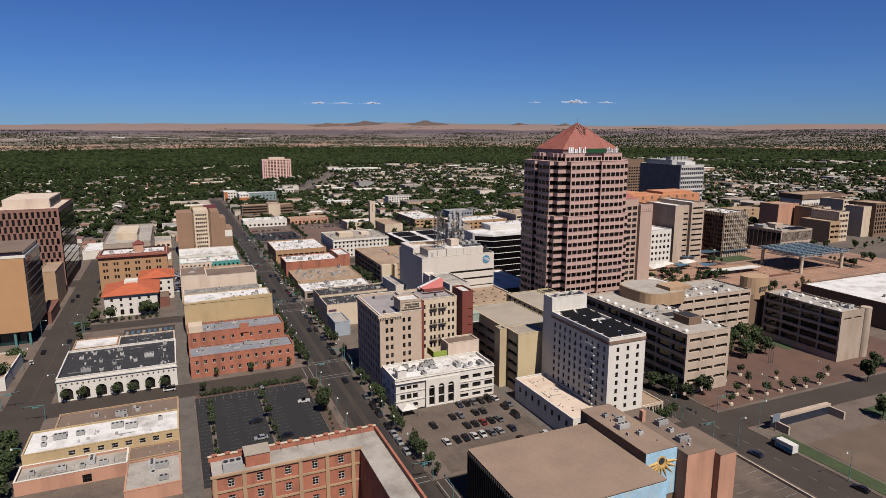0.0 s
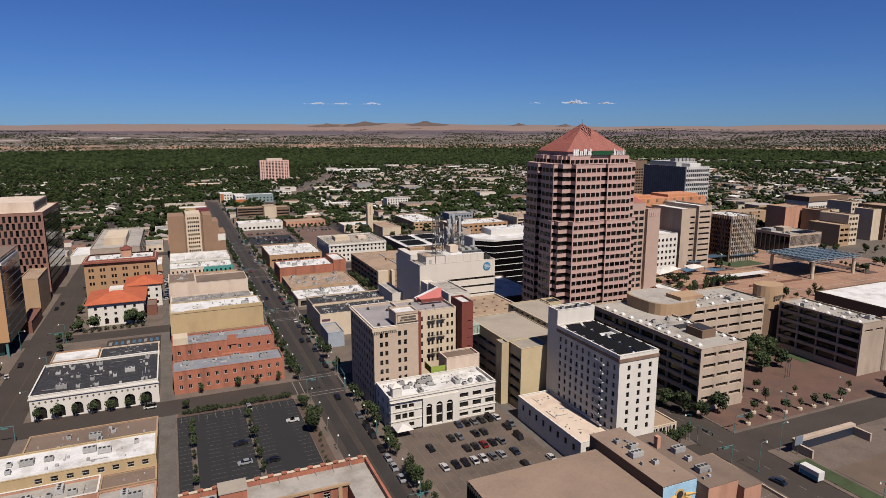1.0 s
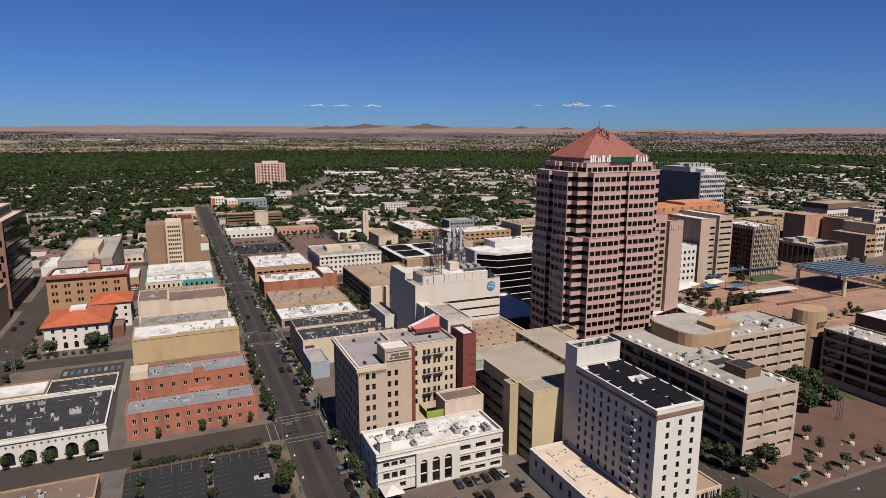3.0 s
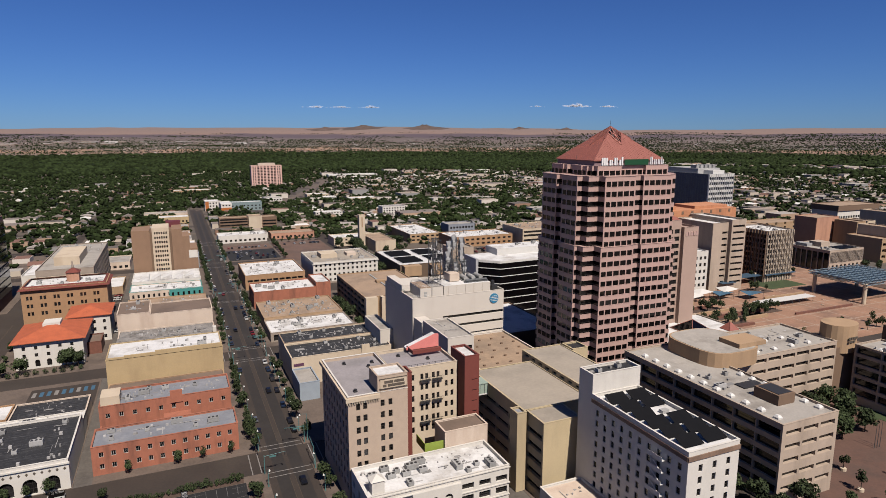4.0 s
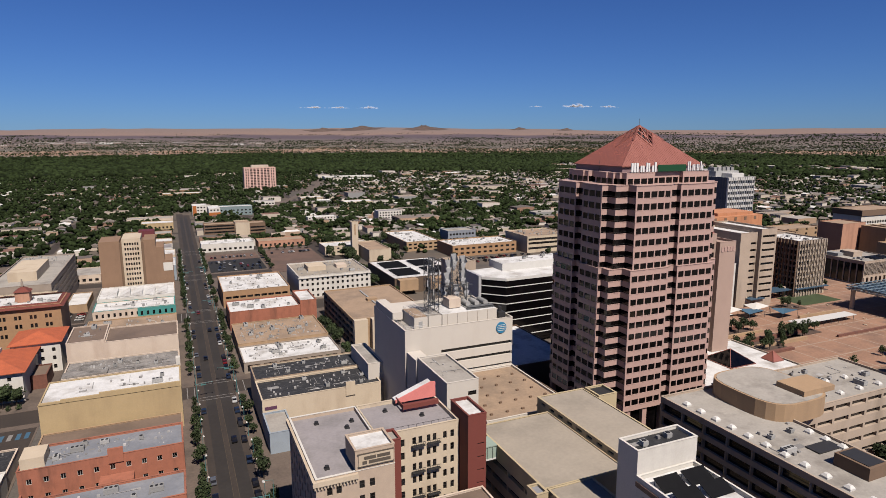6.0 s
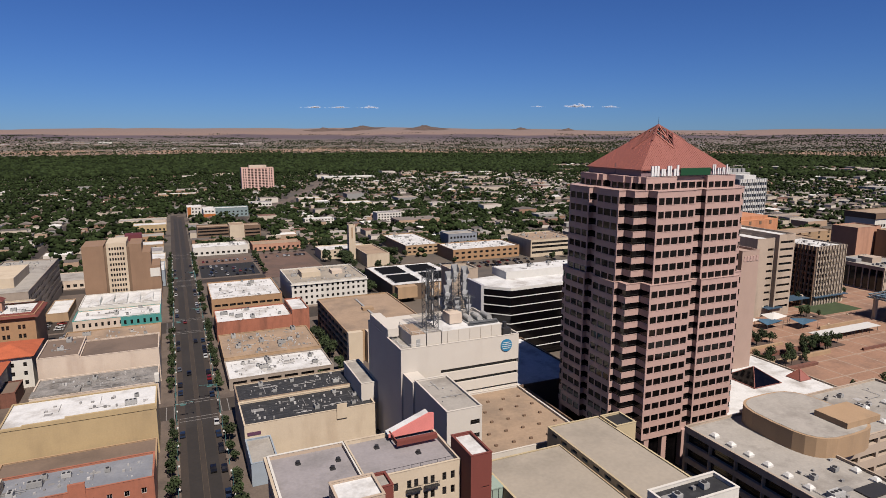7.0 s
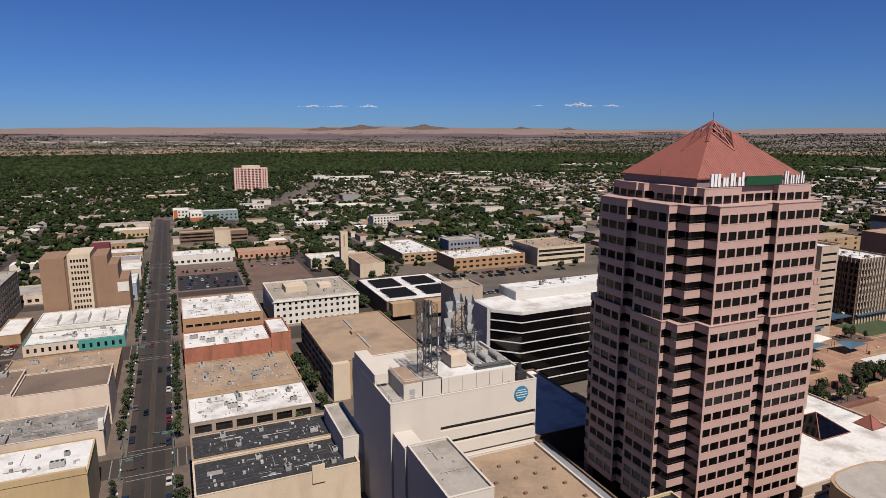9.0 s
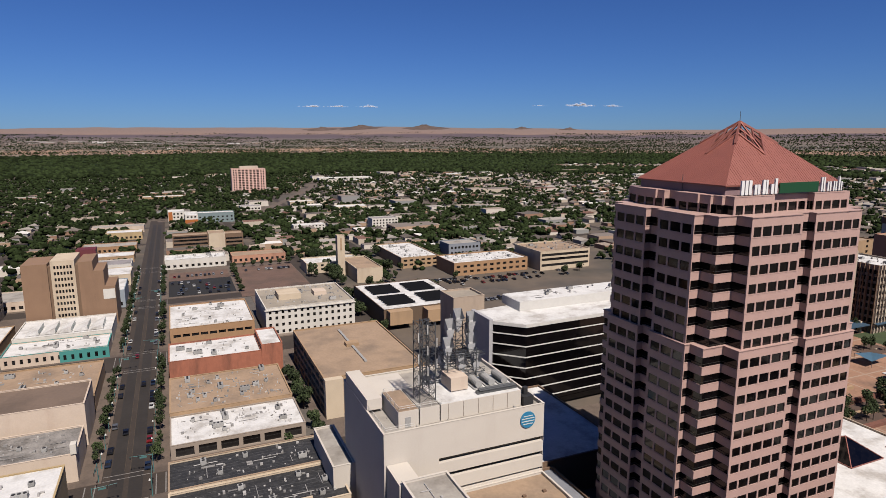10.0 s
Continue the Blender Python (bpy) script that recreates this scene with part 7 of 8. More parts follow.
CARS = []
for rgb, word, pk, vn in (((0.55, 0.55, 0.54), "white", False, False), ((0.02, 0.02, 0.024), "black", False, False), ((0.16, 0.17, 0.19), "grey", False, False),
                          ((0.28, 0.02, 0.02), "red", False, False), ((0.03, 0.05, 0.10), "dark blue", False, False), ((0.55, 0.55, 0.54), "white", True, False),
                          ((0.33, 0.34, 0.36), "silver", False, False), ((0.05, 0.05, 0.055), "dark grey", False, True), ((0.6, 0.6, 0.58), "white", False, True)):
    c = car_kind(rgb, pk, vn)
    kind_ = "pickup truck" if pk else "van" if vn else "car"
    CARS.append(tagged(c, "%s parked %s with dark windows on asphalt" % (word, kind_), kind_, "parked vehicles"))


def park(i, x, y, turn, z=0.2):
    place_proto(CARS, i, pose(x, y, z, 0, 0, turn))


PICK = (0, 1, 2, 6, 1, 2, 4, 1, 7, 1, 0, 1, 4, 2, 6, 3, 1)
for y, xs in ((192.6, (36, 39, 42, 45, 48.2, 51)), (184.5, (29.5, 32.6, 38.6, 41.8, 51)), (176.5, (31.5, 34.6, 37.8, 41, 44.2, 51)), (168.5, (20, 24, 27.2, 30.4, 33.5, 36.8, 40, 45)), (181, (20.5,)), (186, (53.5,)), (160, (44, 53.5))):
    for x in xs:
        park(rng.choice(PICK), x, y, rng.choice((0, 180)) + rng.uniform(-3, 3))
for i, x, y, turn in ((5, -17.2, 219.5, 84), (6, -36.2, 196, 92), (1, -28, 194, 95), (8, -30.6, 236.5, 4), (1, -36.2, 209.2, 93), (8, -64.5, 252, 90)):
    park(i, x, y, turn)
for y in (168, 175, 181, 187.5, 197.5, 204.5, 214, 268, 275, 290, 305, 318, 330, 340, 367, 379, 386, 393, 415, 422, 428, 440, 496, 510, 516, 540, 552, 600, 612, 640):
    park(rng.choice(PICK), 5.8, y, 180 + rng.uniform(-2, 2), 0.02)
for y in (271, 281, 334, 373, 382, 401, 430, 440, 492, 503, 545, 560, 610, 625):
    park(rng.choice(PICK), -5.8, y, rng.uniform(-2, 2), 0.02)
for i, x, y, turn in ((1, 2.5, 233, 180), (1, 2.6, 306, 180), (3, -1.8, 478, 0), (1, 2.3, 440, 180), (1, -2.0, 395, 0), (4, 108, 121.9, 8), (1, 119.1, 95.5, 6), (1, -109.5, 335, 0), (1, -118.5, 322, 180), (1, -118.4, 420, 180), (1, -116.8, 431, 180), (4, -109, 470, 0),
                      (0, -121.2, 309, 12), (2, -113, 560, 0)):
    park(i, x, y, turn, 0.02)
for k in range(26):
    park(rng.choice(PICK), rng.uniform(14, 52), 596 + 11 * rng.randrange(4), rng.choice((0, 180)))
for k in range(14):
    park(rng.choice(PICK), -58.5 + rng.uniform(-1.2, 1.2), 418 + 4.6 * k, 90 + rng.uniform(-5, 5), 0.05)
for k in range(36):
    park(rng.choice(PICK), rng.uniform(178, 290), rng.choice((548, 556, 561)), rng.choice((0, 180)), 0.02)

for k in range(7):
    park(rng.choice(PICK), -64.5 if k % 2 else -71.5, 487 + 2.9 * k, 90 + rng.uniform(-3, 3), 0.2)

# bus on the cross avenue
bus = root("box_truck", 119.5, 119.9, 0.02, "white box truck with blue side on the avenue", "truck")
part("box", MB().box(117.9, 116.6, 0.9, 120.5, 122.8, 3.6), WHITE_METAL, bus)
part("cab", MB().box(118.0, 122.81, 0.6, 120.4, 124.6, 2.5), NAVY, bus)
part("side_panel", MB().box(117.85, 116.8, 1.0, 117.89, 122.6, 2.2), LOGO_BLUE, bus)
for x in (117.95, 120.2):
    for y in (118, 123.6):
        part("wheel", MB().tube((x, y, 0.5), (x + 0.25, y, 0.5), 0.48, n=12), RUBBER, bus)


# lamps and signals
def lamp_kind(h, arm):
    r = new("street_lamp")
    part("pole", MB().tube((0, 0, 0), (0, 0, h), 0.11, 0.07, n=8), TEAL_STEEL, r)
    part("base", MB().tube((0, 0, 0), (0, 0, 0.7), 0.22, 0.15, n=8), TEAL_STEEL, r)
    part("arm", MB().tube((0, 0, h), (arm, 0, h + 0.35), 0.06, n=6), TEAL_STEEL, r)
    part("lantern", MB().tube((arm, 0, h - 0.1), (arm, 0, h + 0.38), 0.32, 0.14, n=10), WHITE_METAL, r)
    return r


LAMPS = [tagged(lamp_kind(5.0, 0.4), "teal street lamp with a white lantern on the pavement", "street lamp", "lamps along the avenue")]
for k in range(40):
    y = 152 + k * 13.7
    if any(a - 2 < y < b + 2 for a, b in ROADS_Y):
        continue
    place_proto(LAMPS, 0, pose(-7.5, y, 0.16))
    place_proto(LAMPS, 0, pose(7.5, y + 5, 0.16, 0, 0, 180))
tall = [tagged(lamp_kind(9.5, 2.4), "tall grey-green street lamp with a long arm", "street lamp", "tall street lamps")]
for x, y, w in ((107.5, 128.4, 0), (147, 150.5, 90), (103, 152, 180), (125, 135, 0), (-104.5, 262, 180), (-104.5, 300, 180), (-122.5, 300, 0), (-104.5, 200, 180), (-104.5, 350, 180), (-122.5, 345, 0),
                (8.9, 258.5, 180), (180, 151, 90), (120.5, 100, 180), (104.5, 175, 0)):
    place_proto(tall, 0, pose(x, y, 0.16, 0, 0, w))


def signal_kind():
    r = new("traffic_signal")
    part("pole", MB().tube((0, 0, 0), (0, 0, 6.2), 0.14, 0.1, n=8), TEAL_STEEL, r)
    part("mast_arm", MB().tube((0, 0, 5.9), (6.5, 0, 6.3), 0.1, 0.06, n=6), TEAL_STEEL, r)
    part("street_sign", MB().box(1.6, -0.06, 5.2, 3.6, -0.02, 5.75), TEAL_STEEL, r, "green street sign, blank")
    for x in (4.0, 6.2):
        part("signal_head", MB().box(x - 0.18, -0.3, 5.3, x + 0.18, -0.08, 6.3), DARK_STEEL, r)
    return tagged(r, "teal traffic signal with a long mast arm", "traffic signal", "signals at the crossings")


SIG = [signal_kind()]
for y0, y1 in ROADS_Y[:5]:
    for x, y, w in ((-7.6, y0 - 0.8, 0), (7.6, y1 + 0.8, 180), (-7.6, y1 + 0.8, 270), (7.6, y0 - 0.8, 90)):
        place_proto(SIG, 0, pose(x, y, 0.16, 0, 0, w))
for x, y, w in ((-105.4, 241, 180), (-122, 257.6, 0), (104.4, 135.8, 180), (121.5, 150, 0), (104.5, 150, 270), (-105.4, 348, 180)):
    place_proto(SIG, 0, pose(x, y, 0.16, 0, 0, w))

# road markings
mk = MB()
for a, b in ROADS_Y:
    for y in (a - 3.4, a - 0.7, b + 0.4, b + 3.1):
        mk.box(-6.6, y, 0.021, 6.6, y + 0.3, 0.027)
    for x in (-11.2, -8.5, 8.2, 10.9):
        mk.box(x, a + 0.5, 0.021, x + 0.3, b - 0.5, 0.027)
for x in (112.3,):
    for k in range(40):
        mk.box(x - 0.07, 20 + k * 6, 0.021, x + 0.07, 22.5 + k * 6, 0.027)
thing("road_marking", mk, WHITE_PAINT, "faded white lane and crossing lines on the road", "road marking", kind="stuff")
ym = MB()
for x in (-0.9, 0.7):
    for a, b in zip((60, 149.5, 256.5, 362, 482, 588), (136.5, 242.5, 349, 461, 574, 680)):
        ym.box(x, a + 5, 0.021, x + 0.14, b - 5, 0.027)
for x in (-113.7, -113.3):
    for a, b in zip((60, 149.5, 256.5, 362, 482), (136.5, 242.5, 349, 461, 574)):
        ym.box(x, a + 5, 0.021, x + 0.14, b - 5, 0.027)
thing("road_marking", ym, YELLOW_PAINT, "faded yellow centre lines on the road", "road marking", kind="stuff")
lm = MB()
for x0, x1 in ((-55, -50.8), (-46.2, -42), (-40.6, -36.4), (-34.6, -32.4), (-29.8, -25.6), (-18, -14)):
    for k in range(24):
        lm.box(x0, 174 + k * 2.75, 0.201, x1, 174.08 + k * 2.75, 0.206)
for k in range(14):
    lm.box(-54 + k * 2.9, 233.5, 0.201, -53.88 + k * 2.9, 238.5, 0.206)
for y in (190.5, 182, 174, 166.5, 158):
    for k in range(13):
        lm.box(16.5 + k * 2.95, y - 2.4, 0.201, 16.62 + k * 2.95, y + 4.4, 0.206)
for k in range(18):
    lm.box(82, 62 + k * 3.2, 0.201, 88, 62.14 + k * 3.2, 0.206)
thing("bay_marking", lm, mat("worn_bay_paint", (0.2, 0.195, 0.185), 0.8, vary=0.4, scale=0.5), "thin white parking bay lines on asphalt", "road marking", kind="stuff")
for x, w in ((-50.6, 1.6), (-31.6, 1.8)):
    strip("planted_island", x - w / 2, 186, x + w / 2, 234, 0.34, PAVING, "narrow kerbed island with trees in the car park", "island", 0.15)
strip("planted_border", -55, 239.3, -14, 242, 0.3, mat("mulch", (0.14, 0.085, 0.06), 0.95, vary=0.3), "mulched border with hedges beside the car park", "border", 0.1)
strip("planted_border", -13.2, 175, -9.5, 238, 0.26, MATS["mulch"], "mulched border with trees along the avenue", "border", 0.1)
strip("lawn", 122.6, 40, 128.5, 128, 0.3, GRASS, "narrow green lawn beside the avenue", "lawn", 0.1)
strip("lawn", 172, 40, 260, 130, 0.3, GRASS, "green lawn beside the street", "lawn", 0.1)
strip("dirt_yard", 130, 40, 171, 120, 0.24, mat("bare_dirt", (0.19, 0.13, 0.09), 0.95, vary=0.3, scale=0.1, stain=(0.15, 0.11, 0.08), stain_amount=0.7), "bare brown dirt yard by the lawn", "ground", 0.1)
up = root("underpass", 141, 128, 0.16, "pale concrete underpass portal with a dark opening", "underpass")
part("side_wall", MB().box(129.5, 127, 0.16, 130.3, 134, 3.0), CONCRETE, up)
part("side_wall", MB().box(158, 127, 0.16, 158.8, 134, 3.0), CONCRETE, up)
part("lintel", MB().box(129.5, 132.6, 3.01, 158.8, 134.5, 3.9), CONCRETE, up)
# solid dark block painted as the shade inside the portal
part("opening", MB().box(130.51, 132.5, 0.16, 157.99, 134, 3.0), NAVY, up)
wl = MB().box(101.6, 40, 0.16, 102.0, 133, 1.0)
thing("guard_wall", wl, STUCCO_CREAM, "low pale concrete wall beside the avenue", "wall")
strip("parking_lot", 81.5, 60, 101, 125, 0.23, LOT_BROWN, "worn brown asphalt car park with bay lines", "car park", 0.1)
yl = MB()
for k in range(20):
    yl.box(96, 62 + k * 3.3, 0.231, 100.6, 62.14 + k * 3.3, 0.236)
    yl.box(84, 62 + k * 3.3, 0.231, 89, 62.14 + k * 3.3, 0.236)
thing("yard_bay_marking", yl, WHITE_PAINT, "pale bay lines on the brown car park", "road marking", kind="stuff")
bb = root("billboard", 128, 131, 0.16, "blank grey sign panel on a pole by the underpass", "sign")
part("pole", MB().tube((128, 131, 0.16), (128, 131, 6), 0.15), STEEL, bb)
part("panel", MB().box(126.2, 130.8, 3.6, 129.8, 130.95, 6.6), mat("blue_grey_panel", (0.22, 0.27, 0.33), 0.6), bb)
strip("lawn", 205, 186, 222, 200, 0.3, GRASS, "small green lawn on the plaza", "lawn", 0.21)
strip("lawn", 340, 345, 375, 365, 0.2, GRASS, "green lawn on the civic plaza", "lawn", 0.09)

# civic plaza canopies
cp = root("space_frame_canopy", 382, 312, 0, "blue-grey lattice space-frame canopy on the plaza", "canopy")
cm = MB()
for k in range(13):
    x = 357 + k * 4.16
    cm.tube((x, 293, 12.8), (x, 332, 12.8), 0.25, n=4)
    cm.tube((x, 293, 14.4), (x, 332, 14.4), 0.25, n=4)
    for q in range(10):
        cm.tube((x, 293 + q * 3.9, 12.8), (x, 296.9 + q * 3.9, 14.4), 0.15, n=4)
for k in range(10):
    y = 293 + k * 4.3
    cm.tube((357, y, 12.8), (407, y, 12.8), 0.25, n=4)
    cm.tube((357, y, 14.4), (407, y, 14.4), 0.25, n=4)
ob = part("lattice", cm, mat("pale_blue_steel", (0.30, 0.40, 0.46), 0.5, metal=0.2, vary=0.1), cp)
ob["kind"] = "stuff"
part("glazing", MB().box(359, 297, 13.5, 405, 331, 13.6), mat("canopy_glazing", (0.10, 0.16, 0.22), 0.35), cp)
for x, y in ((360, 296), (404, 296), (360, 329), (404, 329)):
    part("column", MB().tube((x, y, 0.1), (x, y, 12.7), 1.2, n=10), STUCCO_CREAM, cp)
for x, y, w, d in ((292, 371, 28, 6), (310, 358, 12, 9), (339, 366, 22, 9), (368, 363, 30, 6)):
    c = root("shade_canopy", x, y, 0.1, "blue metal shade canopy on cream posts", "canopy", "canopies on the plaza")
    part("roof", MB().box(x - w / 2, y - d / 2, 5.2, x + w / 2, y + d / 2, 5.7), BLUE_ROOF, c)
    for sx in (-1, 1):
        part("post", MB().box(x + sx * w * 0.44 - 0.7, y - 0.7, 0.1, x + sx * w * 0.44 + 0.7, y + 0.7, 6.6), STUCCO_CREAM, c)
for k, (x, y, m_) in enumerate(((266, 342, FABRIC_WHITE), (279, 347, FABRIC_WHITE), (290, 341, FABRIC_BLUE), (300, 346, FABRIC_WHITE), (308, 334, FABRIC_BLUE))):
    c = root("shade_sail", x, y, 0.1, ("white" if m_ is FABRIC_WHITE else "blue") + " fabric shade sail on thin steel posts", "shade sail", "shade sails on the plaza")
    sm = MB()
    q = [(x - 6, y - 4, 3.4), (x + 6, y - 4, 4.6), (x + 6, y + 4, 3.4), (x - 6, y + 4, 4.8)]
    for a in range(4):
        sm.face([q[a], q[(a + 1) % 4], (x, y, 6.4 if m_ is FABRIC_WHITE else 3.9)])
    part("sail", sm, m_, c)
    for p in q:
        part("post", MB().tube((p[0], p[1], 0.1), p, 0.1, n=6), STEEL, c)
wc = root("shade_roof", 315, 316, 0.18, "long pale flat shade roof on thin posts", "canopy")
part("roof", MB().box(292, 312.5, 3.2, 339, 319.5, 3.5), WHITE_METAL, wc)
for k in range(8):
    part("post", MB().tube((294 + 6.2 * k, 313, 0.18), (294 + 6.2 * k, 313, 3.2), 0.12, n=6), STEEL, wc)
MULCH = MATS["mulch"]
for k, (xa, ya, xb, yb) in enumerate(((226, 292, 262, 294), (226, 300, 282, 301.5), (236, 308, 290, 309), (228, 318, 272, 319.2), (228, 327, 268, 328.2), (240, 336, 262, 337), (300, 296, 350, 297), (312, 327, 348, 328))):
    strip("terrace_wall", xa, ya, xb, yb, 1.4 + 0.5 * (k % 3), STUCCO_TAN if k % 2 else BRICK_DARK, "low masonry retaining wall on the plaza edge", "wall", 0.1)
for xa, ya, xb, yb in ((228, 294.2, 262, 299.6), (230, 302, 284, 307.6), (232, 320, 270, 326.5), (270, 305, 300, 311.5), (318, 340, 336, 352), (345, 366, 392, 371), (405, 340, 424, 362), (412, 290, 424, 332)):
    strip("planted_bed", xa, ya, xb, yb, 0.5, MULCH, "raised mulch bed with shrubs and small trees", "planting bed", 0.1)
pv = MB()
for k in range(15):
    pv.box(228 + k * 16, 258, 0.181, 228.8 + k * 16, 398, 0.188)
for k in range(9):
    pv.box(226, 262 + k * 16, 0.182, 468, 262.8 + k * 16, 0.189)
thing("paving_band", pv, mat("pale_paving_band", (0.46, 0.33, 0.24), 0.9, vary=0.25, scale=0.3), "pale stone bands in the plaza paving", "paving", kind="stuff")
bn = MB().box(-1.2, -0.3, 0.38, 1.2, 0.3, 0.46).box(-1.0, -0.2, 0, -0.8, 0.2, 0.38).box(0.8, -0.2, 0, 1.0, 0.2, 0.38).mesh("bench", STUCCO_CREAM)
for x, y, w in ((318, 330, 0), (326, 332, 20), (334, 304, 90), (342, 330, 0), (346, 312, 90), (330, 345, 0), (354, 340, 45)):
    thing("bench", bn, None, "pale stone bench on the brick plaza", "bench", "benches on the plaza", at=pose(x, y, 0.18, 0, 0, w))


# ---- trees ----
def crown_mesh(seed, leaves, rx, rz, base):
    """Many small leaves gathered in uneven clumps, with gaps between them."""
    g = np.random.default_rng(seed)
    nc = 11
    cent = g.normal(size=(nc, 3))
    cent /= np.linalg.norm(cent, axis=1)[:, None]
    cent *= g.uniform(0.35, 0.95, (nc, 1))
    cent *= (rx * 0.75, rx * 0.75, rz * 0.7)
    rad = g.uniform(0.28, 0.5, nc) * rx
    which = g.integers(0, nc, leaves)
    d = g.normal(size=(leaves, 3))
    d /= np.linalg.norm(d, axis=1)[:, None]
    p = cent[which] + d * (rad[which] * g.uniform(0.55, 1.0, leaves) ** 0.5)[:, None]
    p[:, 2] += base + rz
    s = g.uniform(0.16, 0.34, leaves)[:, None] * rx / 2.2
    a = g.normal(size=(leaves, 3))
    a /= np.linalg.norm(a, axis=1)[:, None]
    b = np.cross(a, d + 0.3 * g.normal(size=(leaves, 3)))
    b /= np.linalg.norm(b, axis=1)[:, None] + 1e-6
    v = np.stack([p - a * s, p + b * s * 0.7, p + a * s, p - b * s * 0.7], 1).reshape(-1, 3)
    f = np.arange(leaves * 4).reshape(-1, 4)
    return make_mesh("crown", v, f, LEAF)


def tree_kind(seed, rx, rz, trunk, leaves=520):
    r = new("tree")
    mb = MB().tube((0, 0, 0), (0.05, 0.03, trunk + rz * 0.7), 0.05 * rx + 0.05, 0.03, n=7)
    g = random.Random(seed)
    for k in range(5):
        w = 2 * math.pi * k / 5 + g.uniform(-0.4, 0.4)
        z = trunk * g.uniform(0.75, 1.1)
        mb.tube((0.03, 0.02, z), (rx * 0.55 * math.cos(w), rx * 0.55 * math.sin(w), z + rz * g.uniform(0.6, 1.1)), 0.035 * rx, 0.015, n=5)
    part("trunk", mb, BARK, r)
    part("crown", crown_mesh(seed, leaves, rx, rz, trunk * 0.75), None, r)
    return r


TREES = [tagged(tree_kind(3 + k, rx, rz, tr), "green leafy street tree with an open crown", "tree", "street trees") for k, (rx, rz, tr) in
         enumerate(((1.9, 1.9, 1.9), (1.6, 2.1, 1.8), (2.3, 2.0, 2.1)))]
BIG = [tagged(tree_kind(13 + k, rx, rz, tr, 1100), "large dark green shade tree", "tree", "shade trees") for k, (rx, rz, tr) in enumerate(((3.6, 3.2, 2.6), (4.4, 3.6, 3.0)))]
BUSH = [tagged(tree_kind(23, 1.2, 0.8, 0.25, 260), "low rounded green shrub in a border", "shrub", "shrubs in borders")]


DISTANT = []


def plant(lst, x, y, z=0.16, s=1.0):
    m = pose(x, y, z, 0, 0, rng.uniform(0, 360)) @ Matrix.Diagonal((s, s, s * rng.uniform(0.9, 1.15), 1))
    i = rng.randrange(len(lst))
    ob = lst[i]
    if y > 430 or x > 300:
        DISTANT.append((ob, m))
        return None
    if ob.name not in USED:
        USED.add(ob.name)
    else:
        ob = copy_thing(ob, Matrix.Identity(4))
    ob.matrix_basis = m
    return ob


y = 152.0
while y < 690:
    for x in (-8.9, 8.9):
        if rng.random() < 0.74 and not any(a - 1.5 < y < b + 1.5 for a, b in ROADS_Y) and not (x < 0 and 185 < y < 240):
            plant(TREES, x + rng.uniform(-0.5, 0.5), y + rng.uniform(-2, 2), s=rng.uniform(0.85, 1.4))
    y += 5.6
for y in range(188, 234, 8):
    plant(TREES, -50.6, y + rng.uniform(-1, 1), 0.34, rng.uniform(0.6, 1.0))
    plant(TREES, -31.6, y + rng.uniform(-1, 1), 0.34, rng.uniform(0.6, 1.05))
for x, y, s in ((-12, 208, 1.0), (-10.8, 214, 0.8), (-11.2, 229, 0.7), (-52, 246, 0.5), (8.5, 166, 0.6)):
    plant(BIG, x, y, 0.2, s)
for k in range(24):
    plant(BUSH, -53 + k * 1.65, 240.7, 0.3, rng.uniform(0.8, 1.6))
for k in range(16):
    plant(BUSH, -12.3 + rng.uniform(0, 1.8), 178 + k * 3.8, 0.26, rng.uniform(0.5, 0.9))
for x in (-101.2, -95.4, -89.7, -84.0, -78.2, -72.5, -66.8):
    plant(TREES, x + 0.3, 254.6, s=rng.uniform(0.9, 1.15))
for x in (-46, -32, -24.6, -16):
    plant(TREES, x, 258.9, s=0.85)
for x, y, s in ((183.6, 191.5, 1.0), (193, 195, 1.1), (190, 186, 0.9), (178, 186, 1.1), (172.6, 192, 1.0), (200, 199, 1.0), (184, 200, 1.0), (196, 205, 0.9), (175, 200, 1.0), (188, 205, 1.0),
                (114.6, 175.2, 0.8), (116.8, 168.3, 0.9), (112, 183, 0.8), (119.5, 163, 0.8), (128.1, 163.3, 0.9), (115, 192, 0.8), (113, 201, 0.8), (80.2, 150.5, 0.6),
                (201, 146, 1.2), (172, 122, 0.9), (215, 152, 1.0), (-93.8, 366, 0.8), (-76.4, 367.7, 1.0), (-72, 369, 0.8), (-101, 366, 0.8), (-108, 352, 0.6), (-126.5, 309.5, 0.9), (-128, 285, 1.0),
                (-111, 219, 1.0), (-110, 208, 1.1), (-109.5, 198, 1.1), (-108, 188, 1.1), (47.5, 356, 0.8), (59, 400, 0.8), (59.5, 390, 0.9), (60, 411, 0.8), (59, 420, 0.8), (60, 372, 0.7), (60, 362, 0.7),
                (228, 150.5, 1.0), (244, 152, 1.0), (232, 120, 1.3)):
    plant(BIG, x, y, 0.16, s)
for k in range(9):
    plant(BUSH, -98 + 3.4 * k, 364 + rng.uniform(-1, 1), 0.16, 1.3)
pot = MB().prism([(0.9 * math.cos(2 * math.pi * k / 12), 0.9 * math.sin(2 * math.pi * k / 12)) for k in range(12)], 0, 0.8).mesh("planter", STUCCO_CREAM)
